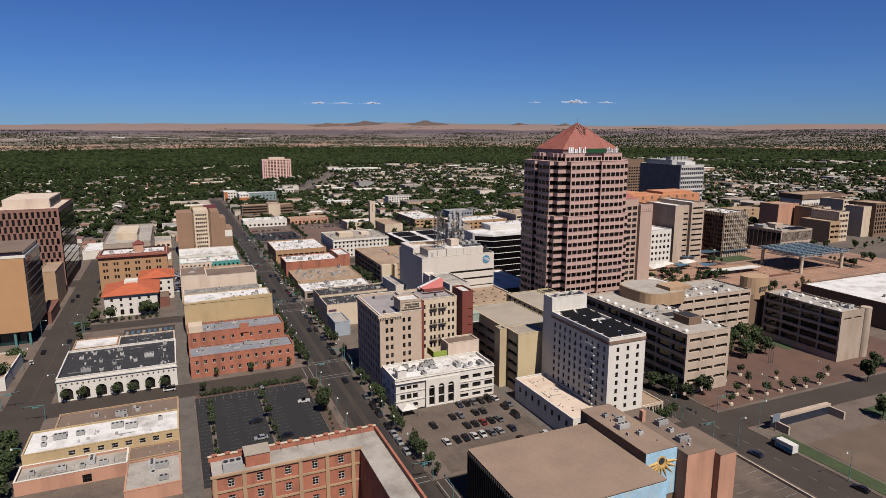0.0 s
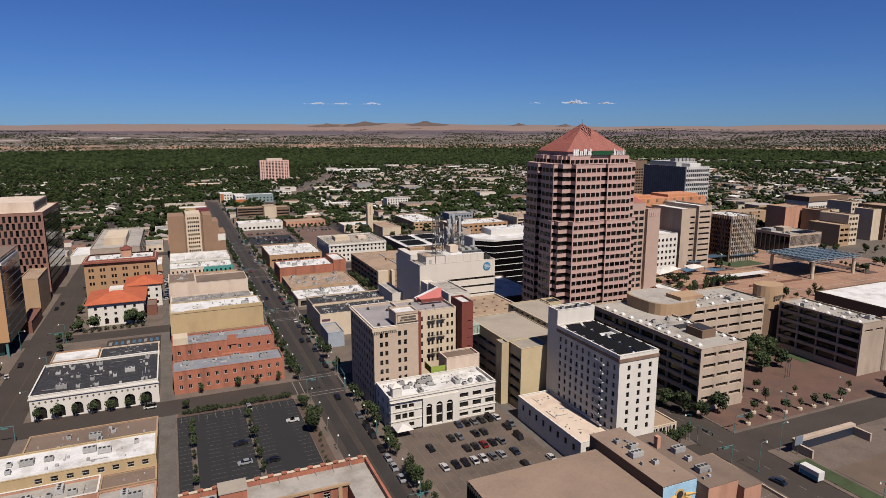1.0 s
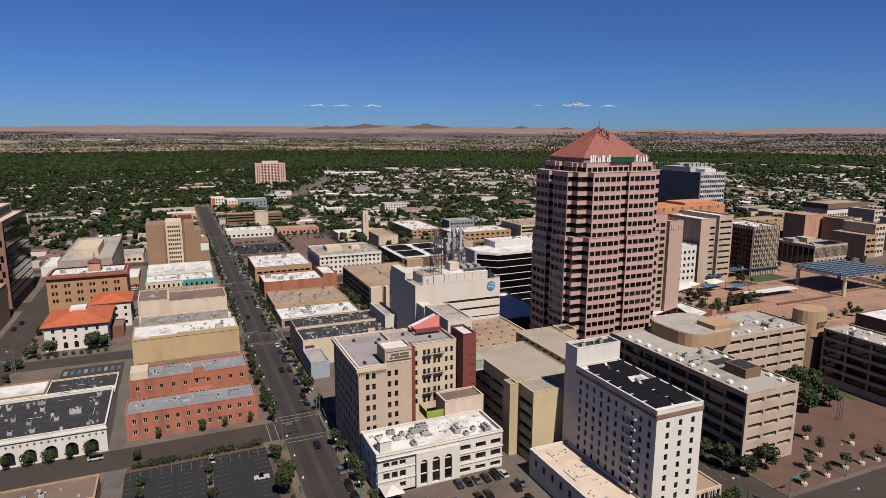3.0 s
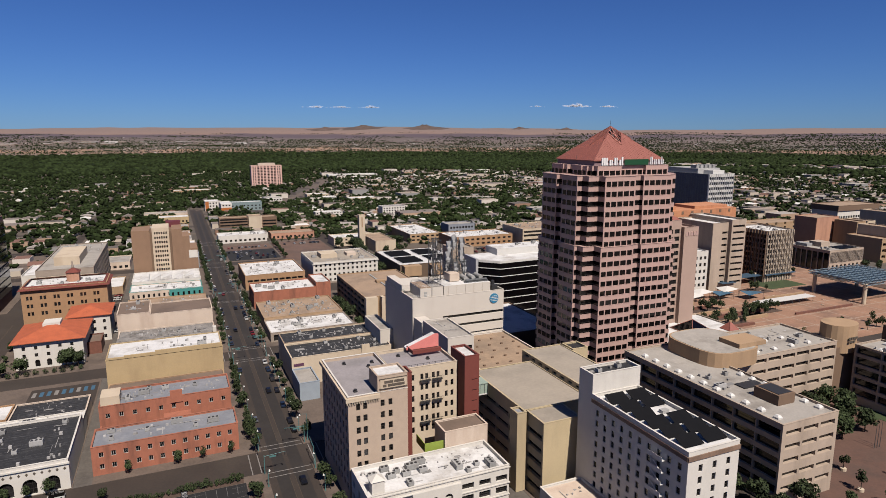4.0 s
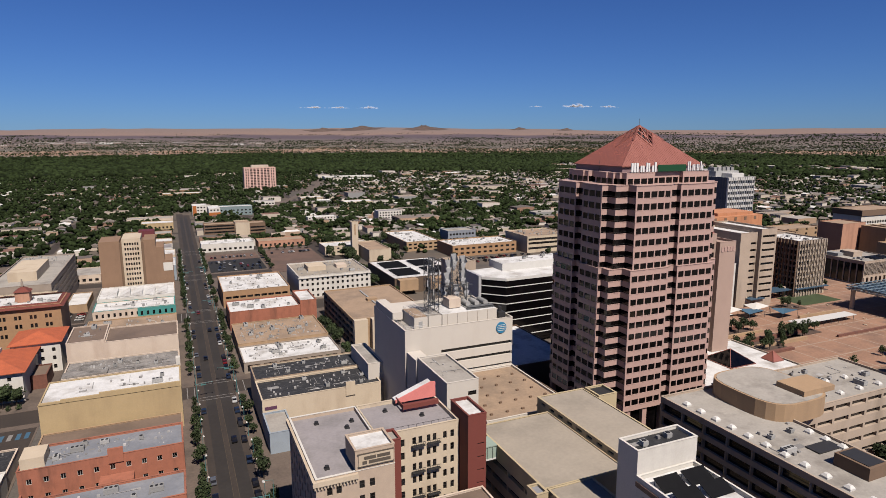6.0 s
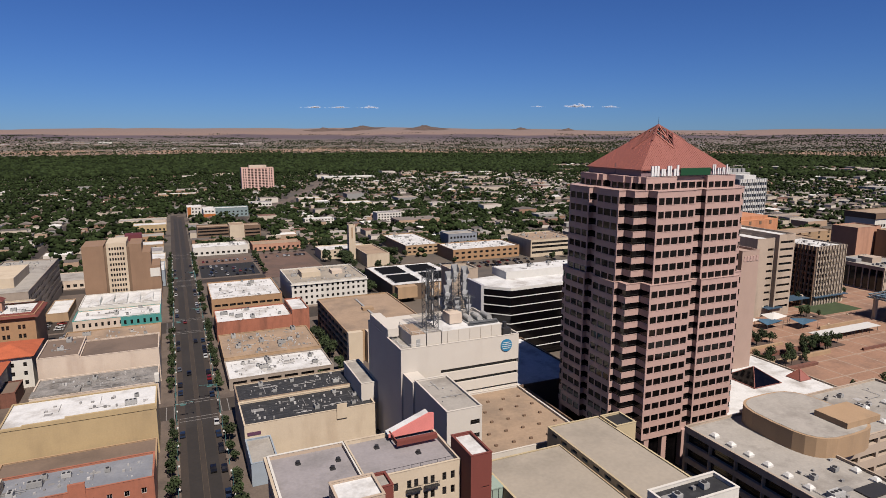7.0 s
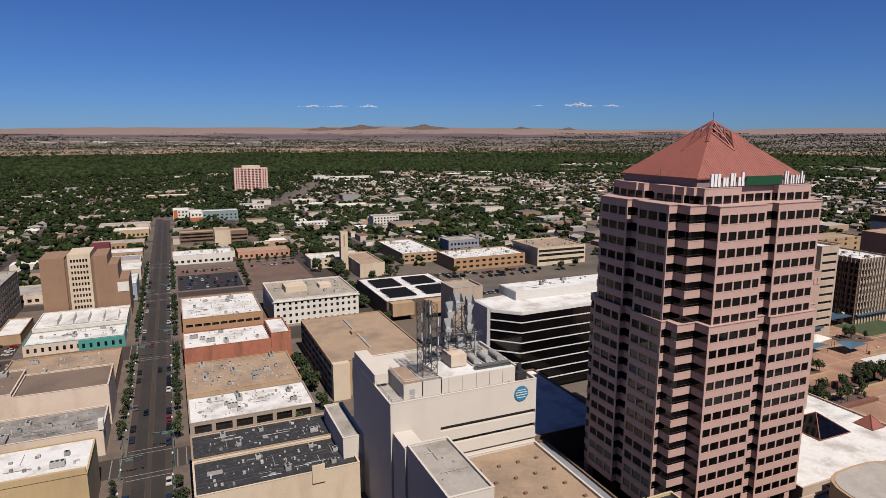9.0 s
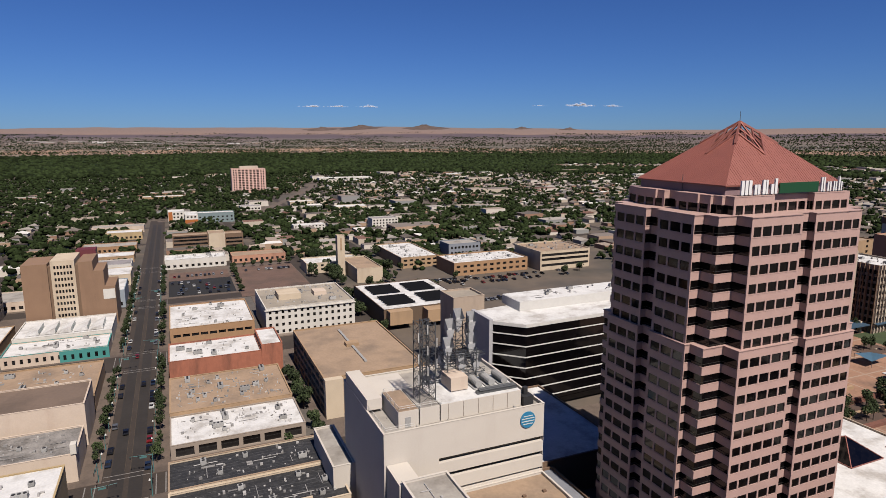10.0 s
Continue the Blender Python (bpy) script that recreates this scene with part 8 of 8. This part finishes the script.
for x, y in ((140.4, 158.1), (151.4, 162.3), (168.8, 163.2), (141.9, 152.9), (151.6, 153.8), (159, 153.4), (165.8, 152.9), (172.1, 152.4), (180, 152.2), (192.5, 157.6), (131, 152.4), (147, 170), (158, 172)):
    thing("planter", pot, None, "round cream concrete planter on the plaza", "planter", "planters on the plaza", at=pose(x, y, 0.22))
    plant(TREES, x, y, 0.95, rng.uniform(0.6, 1.1))
for x, y in ((96.1, 152.4), (102.4, 153), (99, 152), (92, 152.3), (88.5, 151)):
    plant(TREES, x, y, 0.16, 1.15)
for xa, ya, xb, yb, n_ in ((228, 294.5, 262, 299.4, 10), (230, 302.4, 284, 307.2, 16), (232, 320.5, 270, 326, 10), (271, 306, 299, 311, 14), (319, 341, 335, 351, 5), (345, 367, 392, 370, 16), (406, 341, 423, 361, 8), (413, 291, 423, 331, 12)):
    for k in range(n_):
        plant(TREES, rng.uniform(xa, xb), rng.uniform(ya, yb), 0.5, rng.uniform(0.7, 1.5))
for k in range(22):
    plant(TREES, rng.uniform(230, 330), rng.choice((262, 268, 374, 378)) + rng.uniform(-2, 2), 0.1, rng.uniform(0.9, 1.4))
for k in range(40):
    x, y = rng.uniform(425, 640), rng.uniform(270, 372)
    plant(BIG if k % 2 else TREES, x, y, 0.0, rng.uniform(0.6, 1.1))
for k in range(18):
    plant(BIG, -104 + rng.uniform(-1, 1), 268 + 17 * k, 0.16, rng.uniform(0.35, 0.6))
for k in range(30):
    x, y = (rng.uniform(108, 117), rng.uniform(465, 545)) if k < 12 else (rng.uniform(118, 172), rng.uniform(538, 546)) if k < 20 else (rng.uniform(172, 182), rng.uniform(470, 545))
    plant(BIG, x, y, 0.0, rng.uniform(0.5, 1.0))
for k in range(22):
    park(rng.choice(PICK), 186 + 3.0 * (k % 11), 480 + 24 * (k // 11), 180, 0.0)
# trees and cars round the church and the schools
for k in range(70):
    x, y = rng.uniform(106, 330), rng.uniform(545, 700)
    if any(a - 3 < x < c + 3 and b - 3 < y < d + 3 for a, b, c, d in FOOT):
        continue
    plant(BIG, x, y, 0.0, rng.uniform(0.6, 1.2))
for k in range(36):
    x, y = 176 + (k % 18) * 3.1, 560 + (k // 18) * 6.2
    if rng.random() < 0.7:
        park(rng.choice(PICK), x, y, 0, 0.0)
# trees and cars round the dirt car park
for k in range(9):
    plant(BIG, 57.5 + rng.uniform(-1, 1), 590 + 9.5 * k, 0.2, rng.uniform(0.45, 0.8))
for k in range(7):
    plant(BIG, 60 + 7 * k, 671.5 + rng.uniform(-1, 1), 0.2, rng.uniform(0.4, 0.7))
for k in range(12):
    plant(BIG, 123 + rng.uniform(-1.5, 5), 580 + 10 * k, 0.0, rng.uniform(0.7, 1.15))
for k in range(22):
    if rng.random() < 0.7:
        park(rng.choice(PICK), 63 + 1.9 * k, 655, 0, 0.2)
for k in range(12):
    if rng.random() < 0.6:
        park(rng.choice(PICK), 16 + 3.0 * k, 652, 0, 0.2)
# the far ones stand in one body
vs, fs, ms, base = [], [], [], 0
for ob, m in DISTANT:
    for ch in ob.children:
        co = np.empty(len(ch.data.vertices) * 3)
        ch.data.vertices.foreach_get("co", co)
        vs.append(co.reshape(-1, 3) @ np.array(m.to_3x3()).T + np.array(m.translation))
        fs += [tuple(base + q for q in p.vertices) for p in ch.data.polygons]
        ms += [int(ch.name.startswith("trunk"))] * len(ch.data.polygons)
        base += len(ch.data.vertices)
me = bpy.data.meshes.new("distant_trees")
me.from_pydata(np.concatenate(vs).tolist(), [], fs)
me.materials.append(LEAF)
me.materials.append(BARK)
me.polygons.foreach_set("material_index", ms)
thing("distant_trees", me, None, "leafy green street trees farther down the avenue", "trees", kind="stuff")
fl = [MB().tube((0, 0, 0), (0, 0, 9), 0.12, 0.06).mesh("flagpole", STEEL)]
for x in (181, 182.4, 183.8):
    thing("flagpole", fl[0], None, "plain pale steel flagpole on the plaza", "flagpole", "flagpoles", at=pose(x, 177, 0.22))


# ---- neighbourhoods, woods by the river, slopes beyond ----
def ramp_material(name, stops, rough=0.9, per_object=False):
    """Paints and roofs of many houses: one tone for each piece."""
    m = bpy.data.materials.new(name)
    m.use_nodes = True
    n, link = m.node_tree.nodes, m.node_tree.links.new
    p = n["Principled BSDF"]
    p.inputs["Roughness"].default_value = rough
    src = n.new("ShaderNodeObjectInfo" if per_object else "ShaderNodeNewGeometry")
    r = n.new("ShaderNodeValToRGB")
    r.color_ramp.interpolation = "CONSTANT"
    while len(r.color_ramp.elements) < len(stops):
        r.color_ramp.elements.new(0.5)
    for e, (pos, col) in zip(r.color_ramp.elements, stops):
        e.position, e.color = pos, (*col, 1)
    link(src.outputs["Random" if per_object else "Random Per Island"], r.inputs[0])
    link(r.outputs[0], p.inputs["Base Color"])
    return m


WALL_TONES = [(0.0, (0.30, 0.26, 0.21)), (0.3, (0.23, 0.16, 0.11)), (0.5, (0.36, 0.33, 0.29)), (0.72, (0.17, 0.10, 0.066)), (0.86, (0.16, 0.16, 0.155))]
ROOF_TONES = [(0.0, (0.22, 0.20, 0.18)), (0.2, (0.12, 0.10, 0.086)), (0.48, (0.07, 0.058, 0.05)), (0.68, (0.19, 0.155, 0.125)), (0.82, (0.11, 0.056, 0.04)), (0.91, (0.44, 0.43, 0.41))]
SLOPE_TONES = [(0.0, (0.17, 0.135, 0.115)), (0.3, (0.12, 0.088, 0.072)), (0.55, (0.21, 0.19, 0.175)), (0.68, (0.085, 0.072, 0.068)), (0.94, (0.40, 0.39, 0.38))]
SLOPE_WALL, SLOPE_ROOF = ramp_material("slope_house_walls", SLOPE_TONES), ramp_material("slope_house_roofs", SLOPE_TONES)
FAR_WALL, FAR_ROOF = ramp_material("house_walls", WALL_TONES), ramp_material("house_roofs", ROOF_TONES)
OWN_WALL, OWN_ROOF = ramp_material("house_wall", WALL_TONES, per_object=True), ramp_material("house_roof", ROOF_TONES, per_object=True)


def polar(x, y):
    return math.hypot(x + 20, y - 80), math.degrees(math.atan2(x + 20, y - 80))


LOTS = [(-135, -200, 345, 592), (345, 255, 470, 400), (8, 570, 108, 674), (-9, 0, 9, 1010), (118, 470, 175, 540), (104, 0, 121, 700), (-122, 0, -105, 700), (175, 545, 300, 568), (345, 150, 620, 370), (460, 380, 610, 470)]


def taken(x, y, pad=2.0):
    return any(a - pad < x < c + pad and b - pad < y < d + pad for a, b, c, d in LOTS + FOOT)


g = np.random.default_rng(11)
STREETS_X = [-500 + 96 * k for k in range(28)]
STREETS_Y = [700 + 118 * k for k in range(10)]
far_roads = MB()
for k, x in enumerate(STREETS_X):
    far_roads.box(x - 4, 705, -0.3, x + 4, 1750, -0.02 + 0.0005 * k, 0, False)
for k, y in enumerate(STREETS_Y):
    far_roads.box(-600, y - 4.5, -0.3, 2100, y + 4.5, 0.0 + 0.0005 * k, 0, False)
thing("far_road", far_roads, ASPHALT, "asphalt streets of the neighbourhood grid", "road", kind="stuff")
curve = MB()
way = [(0, 988), (40, 996), (85, 1004), (114, 1026), (140, 1078), (167, 1137), (207, 1238), (247, 1338), (275, 1420), (298, 1510)]
for (ax, ay), (bx, by) in zip(way, way[1:]):
    d = Vector((bx - ax, by - ay, 0)).normalized()
    s = Vector((-d.y, d.x, 0)) * 5.5
    curve.face([(ax - s.x, ay - s.y, 0.05), (ax + s.x, ay + s.y, 0.05), (bx + s.x, by + s.y, 0.05), (bx - s.x, by - s.y, 0.05)][::-1])
thing("road_curve", curve, PAVING, "pale avenue curving away to the river", "road", kind="structure")



def on_way(x, y, pad):
    """Whether a place lies on the curving avenue."""
    for (ax, ay), (bx, by) in zip(way, way[1:]):
        if ay - 40 < y < by + 40:
            dx, dy = bx - ax, by - ay
            k = max(0.0, min(1.0, ((x - ax) * dx + (y - ay) * dy) / (dx * dx + dy * dy)))
            if math.hypot(x - ax - k * dx, y - ay - k * dy) < pad:
                return True
    return False


# houses: the nearest are things of their own, the rest one body
HOUSE = []
for w, d, h, gable in ((10, 13, 3.4, True), (13, 10, 3.2, True), (12, 16, 4.0, False), (16, 11, 3.6, False), (20, 14, 5.4, False)):
    r = new("house")
    part("wall", MB().box(-w / 2, -d / 2, -0.1, w / 2, d / 2, h), OWN_WALL, r)
    mb = MB()
    if gable:
        o = 0.5
        mb.v = [(-w / 2 - o, -d / 2 - o, h + 0.01), (w / 2 + o, -d / 2 - o, h + 0.01), (w / 2 + o, d / 2 + o, h + 0.01), (-w / 2 - o, d / 2 + o, h + 0.01), (0, -d / 2 - o, h + 2.2), (0, d / 2 + o, h + 2.2)]
        mb.f = [(0, 1, 4), (1, 2, 5, 4), (2, 3, 5), (3, 0, 4, 5), (3, 2, 1, 0)]
        mb.m = [0] * 5
    else:
        mb.box(-w / 2 + 0.3, -d / 2 + 0.3, h + 0.01, w / 2 - 0.3, d / 2 - 0.3, h + 0.15)
    part("roof", mb, OWN_ROOF, r)
    HOUSE.append(tagged(r, "small %s-roofed neighbourhood house" % ("gable" if gable else "flat"), "house", "neighbourhood houses"))
walls, roofs = MB(), MB()
near = []
cells = []
for i in range(-40, 150):
    for j in range(0, 62):
        cells.append((-30 + i * 16.5, 598 + j * 29.5))
for cx, cy in cells:
    x, y = cx + g.uniform(-3, 3), cy + g.uniform(-5, 5)
    d, th = polar(x, y)
    if not (470 < d < (2600 if th > 30 else 2050)) or not (-17 < th < 62) or taken(x, y, 7) or on_way(x, y, 20):
        continue
    if any(abs(x - q) < 10 for q in STREETS_X) or any(abs(y - q) < 10 for q in STREETS_Y):
        continue
    n0 = noise.noise((x * 0.004, y * 0.004, 5.0))
    p = (0.7 if d < 1000 else 0.3) if th < 11 else (0.85 if d < 1300 else 0.66)
    if d > 1500 and th < 20:
        p *= 0.35
    p += 0.35 * n0
    if g.random() > p:
        continue
    if d < 800 and len(near) < 230:
        near.append((x, y))
        continue
    big = g.random() < 0.07
    w, dd, h = g.uniform(8, 14) * (2.6 if big else 1), g.uniform(8, 14) * (1.7 if big else 1), g.uniform(3, 4.4) * (1.7 if big else 1)
    walls.box(x - w / 2, y - dd / 2, -0.1, x + w / 2, y + dd / 2, h, 0, False)
    if g.random() < 0.5 and not big:
        i0 = len(roofs.v)
        o, t = 0.5, g.uniform(1.4, 2.6)
        roofs.v += [(x - w / 2 - o, y - dd / 2 - o, h), (x + w / 2 + o, y - dd / 2 - o, h), (x + w / 2 + o, y + dd / 2 + o, h), (x - w / 2 - o, y + dd / 2 + o, h), (x, y - dd / 2 - o, h + t), (x, y + dd / 2 + o, h + t)]
        for f in ((0, 1, 4), (1, 2, 5, 4), (2, 3, 5), (3, 0, 4, 5)):
            roofs.f.append(tuple(i0 + q for q in f))
            roofs.m.append(0)
    else:
        roofs.box(x - w / 2 + 0.3, y - dd / 2 + 0.3, h - 0.2, x + w / 2 - 0.3, y + dd / 2 - 0.3, h + 0.12, 0, False)
for k, (x, y) in enumerate(near):
    place_proto(HOUSE, int(g.integers(0, 5)), pose(x, y, 0, 0, 0, 90 * int(g.integers(0, 4))))
# warehouses and commercial blocks
for k in range(95):
    th, d = radians(g.uniform(10, 62) if k < 45 else g.uniform(33, 62)), (g.uniform(620, 1900) if k < 45 else g.uniform(2140, 2420))
    x, y = -20 + d * math.sin(th), 80 + d * math.cos(th)
    if taken(x, y, 30) or on_way(x, y, 45):
        continue
    w, dd, h = g.uniform(22, 60), g.uniform(16, 34), g.uniform(5, 10)
    walls.box(x - w / 2, y - dd / 2, -0.1, x + w / 2, y + dd / 2, h, 0, False)
    roofs.box(x - w / 2 + 0.4, y - dd / 2 + 0.4, h - 0.2, x + w / 2 - 0.4, y + dd / 2 - 0.4, h + 0.12, 0, False)
# town on the slope, houses scaled down to look far off from the camera
walls_s, roofs_s, roofs_w = MB(), MB(), MB()
for k in range(15000):
    th, d = radians(g.uniform(-16, 62)), math.sqrt(g.uniform(3000 ** 2, 3950 ** 2))
    x, y = -20 + d * math.sin(th), 80 + d * math.cos(th)
    if noise.noise((th * 9, d * 0.011, 9.0)) + g.uniform(-0.3, 0.3) < 0.08 + max(0, (d - 3400) / 1300):
        continue
    z = rise(x, y)
    w = g.uniform(4, 9) * (5 if g.random() < 0.04 else 1)
    walls_s.box(x - w / 2, y - 4, z - 2, x + w / 2, y + 4, z + 2.0, 0, False)
    roofs_s.box(x - w / 2 - 0.3, y - 4.3, z + 2.01, x + w / 2 + 0.3, y + 4.3, z + 2.5, 0, False)
for k in range(34):
    th, d = radians(g.uniform(-16, 10)), g.uniform(3560, 3700)
    x, y = -20 + d * math.sin(th), 80 + d * math.cos(th)
    z, w = rise(x, y), g.uniform(30, 90)
    walls_s.box(x - w / 2, y - 14, z - 8, x + w / 2, y + 14, z + 5.0, 0, False)
    roofs_w.box(x - w / 2, y - 14, z + 5.01, x + w / 2, y + 14, z + 5.6, 0, False)
thing("warehouse_roof", roofs_w, WHITE_ROOF, "long white warehouse roofs on the far slope", "warehouse", kind="stuff")
thing("slope_house_wall", walls_s, SLOPE_WALL, "walls of small houses on the slope", "house", kind="stuff")
thing("slope_house_roof", roofs_s, SLOPE_ROOF, "muted darker roofs of houses on the slope", "house", kind="stuff")
thing("far_house_wall", walls, FAR_WALL, "walls of far houses across the valley", "house", kind="stuff")
thing("far_house_roof", roofs, FAR_ROOF, "pale and brown roofs of far houses", "house", kind="stuff")

# trees: uneven clumps, several to a crown where they stand near
PHI = (1 + 5 ** 0.5) / 2
ICO = np.array([(-1, PHI, 0), (1, PHI, 0), (-1, -PHI, 0), (1, -PHI, 0), (0, -1, PHI), (0, 1, PHI), (0, -1, -PHI), (0, 1, -PHI), (PHI, 0, -1), (PHI, 0, 1), (-PHI, 0, -1), (-PHI, 0, 1)]) / 1.9
ICO_F = np.array([(0, 11, 5), (0, 5, 1), (0, 1, 7), (0, 7, 10), (0, 10, 11), (1, 5, 9), (5, 11, 4), (11, 10, 2), (10, 7, 6), (7, 1, 8), (3, 9, 4), (3, 4, 2), (3, 2, 6), (3, 6, 8), (3, 8, 9), (4, 9, 5), (2, 4, 11), (6, 2, 10), (8, 6, 7), (9, 8, 1)])


def clump_body(name, pts, sizes, label, lumps):
    pts, sizes = np.repeat(np.asarray(pts), lumps, 0), np.repeat(np.asarray(sizes), lumps)
    n = len(pts)
    if lumps > 1:
        off = g.normal(size=(n, 3)) * sizes[:, None] * (0.5, 0.5, 0.28)
        pts = pts + off
        sizes = sizes * g.uniform(0.38, 0.68, n)
    jit = g.uniform(0.55, 1.3, (n, 12, 1))
    v = ICO[None] * jit * sizes[:, None, None] * np.stack([g.uniform(0.8, 1.2, n), g.uniform(0.8, 1.2, n), g.uniform(0.65, 1.0, n)], 1)[:, None]
    w = g.uniform(0, 2 * np.pi, n)
    c, s = np.cos(w)[:, None], np.sin(w)[:, None]
    v = np.stack([v[..., 0] * c - v[..., 1] * s, v[..., 0] * s + v[..., 1] * c, v[..., 2]], -1) + pts[:, None]
    f = (ICO_F[None] + 12 * np.arange(n)[:, None, None]).reshape(-1, 3)
    return thing(name, make_mesh(name, v.reshape(-1, 3), f, LEAF_FAR), None, label, "trees", kind="stuff")


def cover(d, th):
    if d > 3040:
        s = 0.62 + 1.1 * noise.noise((math.radians(th) * 7, d * 0.012, 4.0)) - max(0, (d - 3500) / 900)
        return s if th < 33 else s + 0.25
    if th < 11:
        return 0.4 if d < 640 else 0.8 if d < 900 else 1.0
    if th < 34:
        return 0.5 if d < 700 else 0.7 if d < 1300 else 0.72 if d < 1850 else 1.0
    return 0.35 if d < 900 else 0.66 if d < 2130 else 0.12 if d < 2420 else 1.0


# thick groups of old trees between the lots
GROVES = [(114, 885, 30, 75), (136, 775, 13, 70), (131, 690, 11, 60), (182, 800, 26, 34), (224, 882, 34, 36), (20, 850, 9, 50), (-40, 760, 25, 60), (330, 760, 60, 70), (420, 900, 80, 90), (300, 1010, 60, 70), (520, 1100, 120, 90)]


def scatter(d0, d1, area, r0, r1):
    n = int(0.5 * math.radians(80) * (d1 ** 2 - d0 ** 2) / area)
    out, sz = [], []
    ds, ths = np.sqrt(g.uniform(d0 ** 2, d1 ** 2, n)), g.uniform(-17.5, 62.5, n)
    for d, th in zip(ds, ths):
        x, y = -20 + d * math.sin(math.radians(th)), 80 + d * math.cos(math.radians(th))
        p = cover(d, th)
        if any(((x - a) / rx) ** 2 + ((y - b) / ry) ** 2 < 1 for a, b, rx, ry in GROVES):
            p = 1.2
        p += (0.5 if p < 0.9 else 0.15) * noise.noise((x * 0.006, y * 0.006, 1.0))
        if g.random() > p or (d < 1700 and (taken(x, y, 4) or on_way(x, y, 15))):
            continue
        if d < 1750 and p < 0.9 and (min(abs(x - q) for q in STREETS_X) < 5.5 or min(abs(y - q) for q in STREETS_Y) < 6):
            continue
        r = g.uniform(r0, r1)
        out.append((x, y, (rise(x, y) if d > 2600 else 0.0) + r * 0.85))
        sz.append(r)
    return out, sz


clump_body("wood_near", *scatter(480, 1000, 80, 2.8, 5.2), "leafy garden trees between the houses", 7)
clump_body("wood_middle", *scatter(1000, 1800, 105, 3.2, 5.6), "dense green neighbourhood trees", 3)
clump_body("wood_far", *scatter(1800, 3040, 150, 5.0, 8.5), "dark green woods along the river", 1)
clump_body("slope_trees", *scatter(3040, 4250, 130, 1.6, 3.8), "scattered trees on the far slope", 1)


# small clouds low over the mesa
def cloud(x, y, z, w, seed):
    q = np.random.default_rng(seed)
    n = 60
    px = q.normal(size=n) * w * 0.42
    pz = np.abs(q.normal(size=n)) * w * 0.06 * (1.3 - np.abs(px) / w)
    sz = q.uniform(0.04, 0.10, n) * w
    v = (ICO[None] * q.uniform(0.7, 1.2, (n, 12, 1)) * sz[:, None, None] * np.array((1.5, 1.0, 0.5))) + np.stack([px, q.normal(size=n) * w * 0.1, pz], 1)[:, None] + np.array((x, y, z))
    f = (ICO_F[None] + 12 * np.arange(n)[:, None, None]).reshape(-1, 3)
    me = make_mesh("cloud", v.reshape(-1, 3), f, CLOUD)
    me.shade_smooth()
    thing("cloud", me, None, "thin small white cloud low over the mesa", "cloud", "clouds over the mesa", "structure")


CLOUD = bpy.data.materials.new("cloud_white")
CLOUD.use_nodes = True
cn = CLOUD.node_tree.nodes
tr = cn.new("ShaderNodeBsdfTransparent")
mx = cn.new("ShaderNodeMixShader")
mx.inputs[0].default_value = 0.10
cn["Principled BSDF"].inputs["Base Color"].default_value = (0.85, 0.85, 0.86, 1)
cn["Principled BSDF"].inputs["Roughness"].default_value = 1.0
CLOUD.node_tree.links.new(tr.outputs[0], mx.inputs[1])
CLOUD.node_tree.links.new(cn["Principled BSDF"].outputs[0], mx.inputs[2])
CLOUD.node_tree.links.new(mx.outputs[0], cn["Material Output"].inputs[0])
for x, y, z, w, sd in ((960, 4600, 300, 85, 1), (1130, 4570, 301, 70, 2), (1330, 4500, 300, 80, 6), (2440, 4020, 308, 45, 3), (2690, 3880, 306, 130, 4), (2880, 3760, 302, 80, 5)):
    cloud(x, y, z, w, sd)
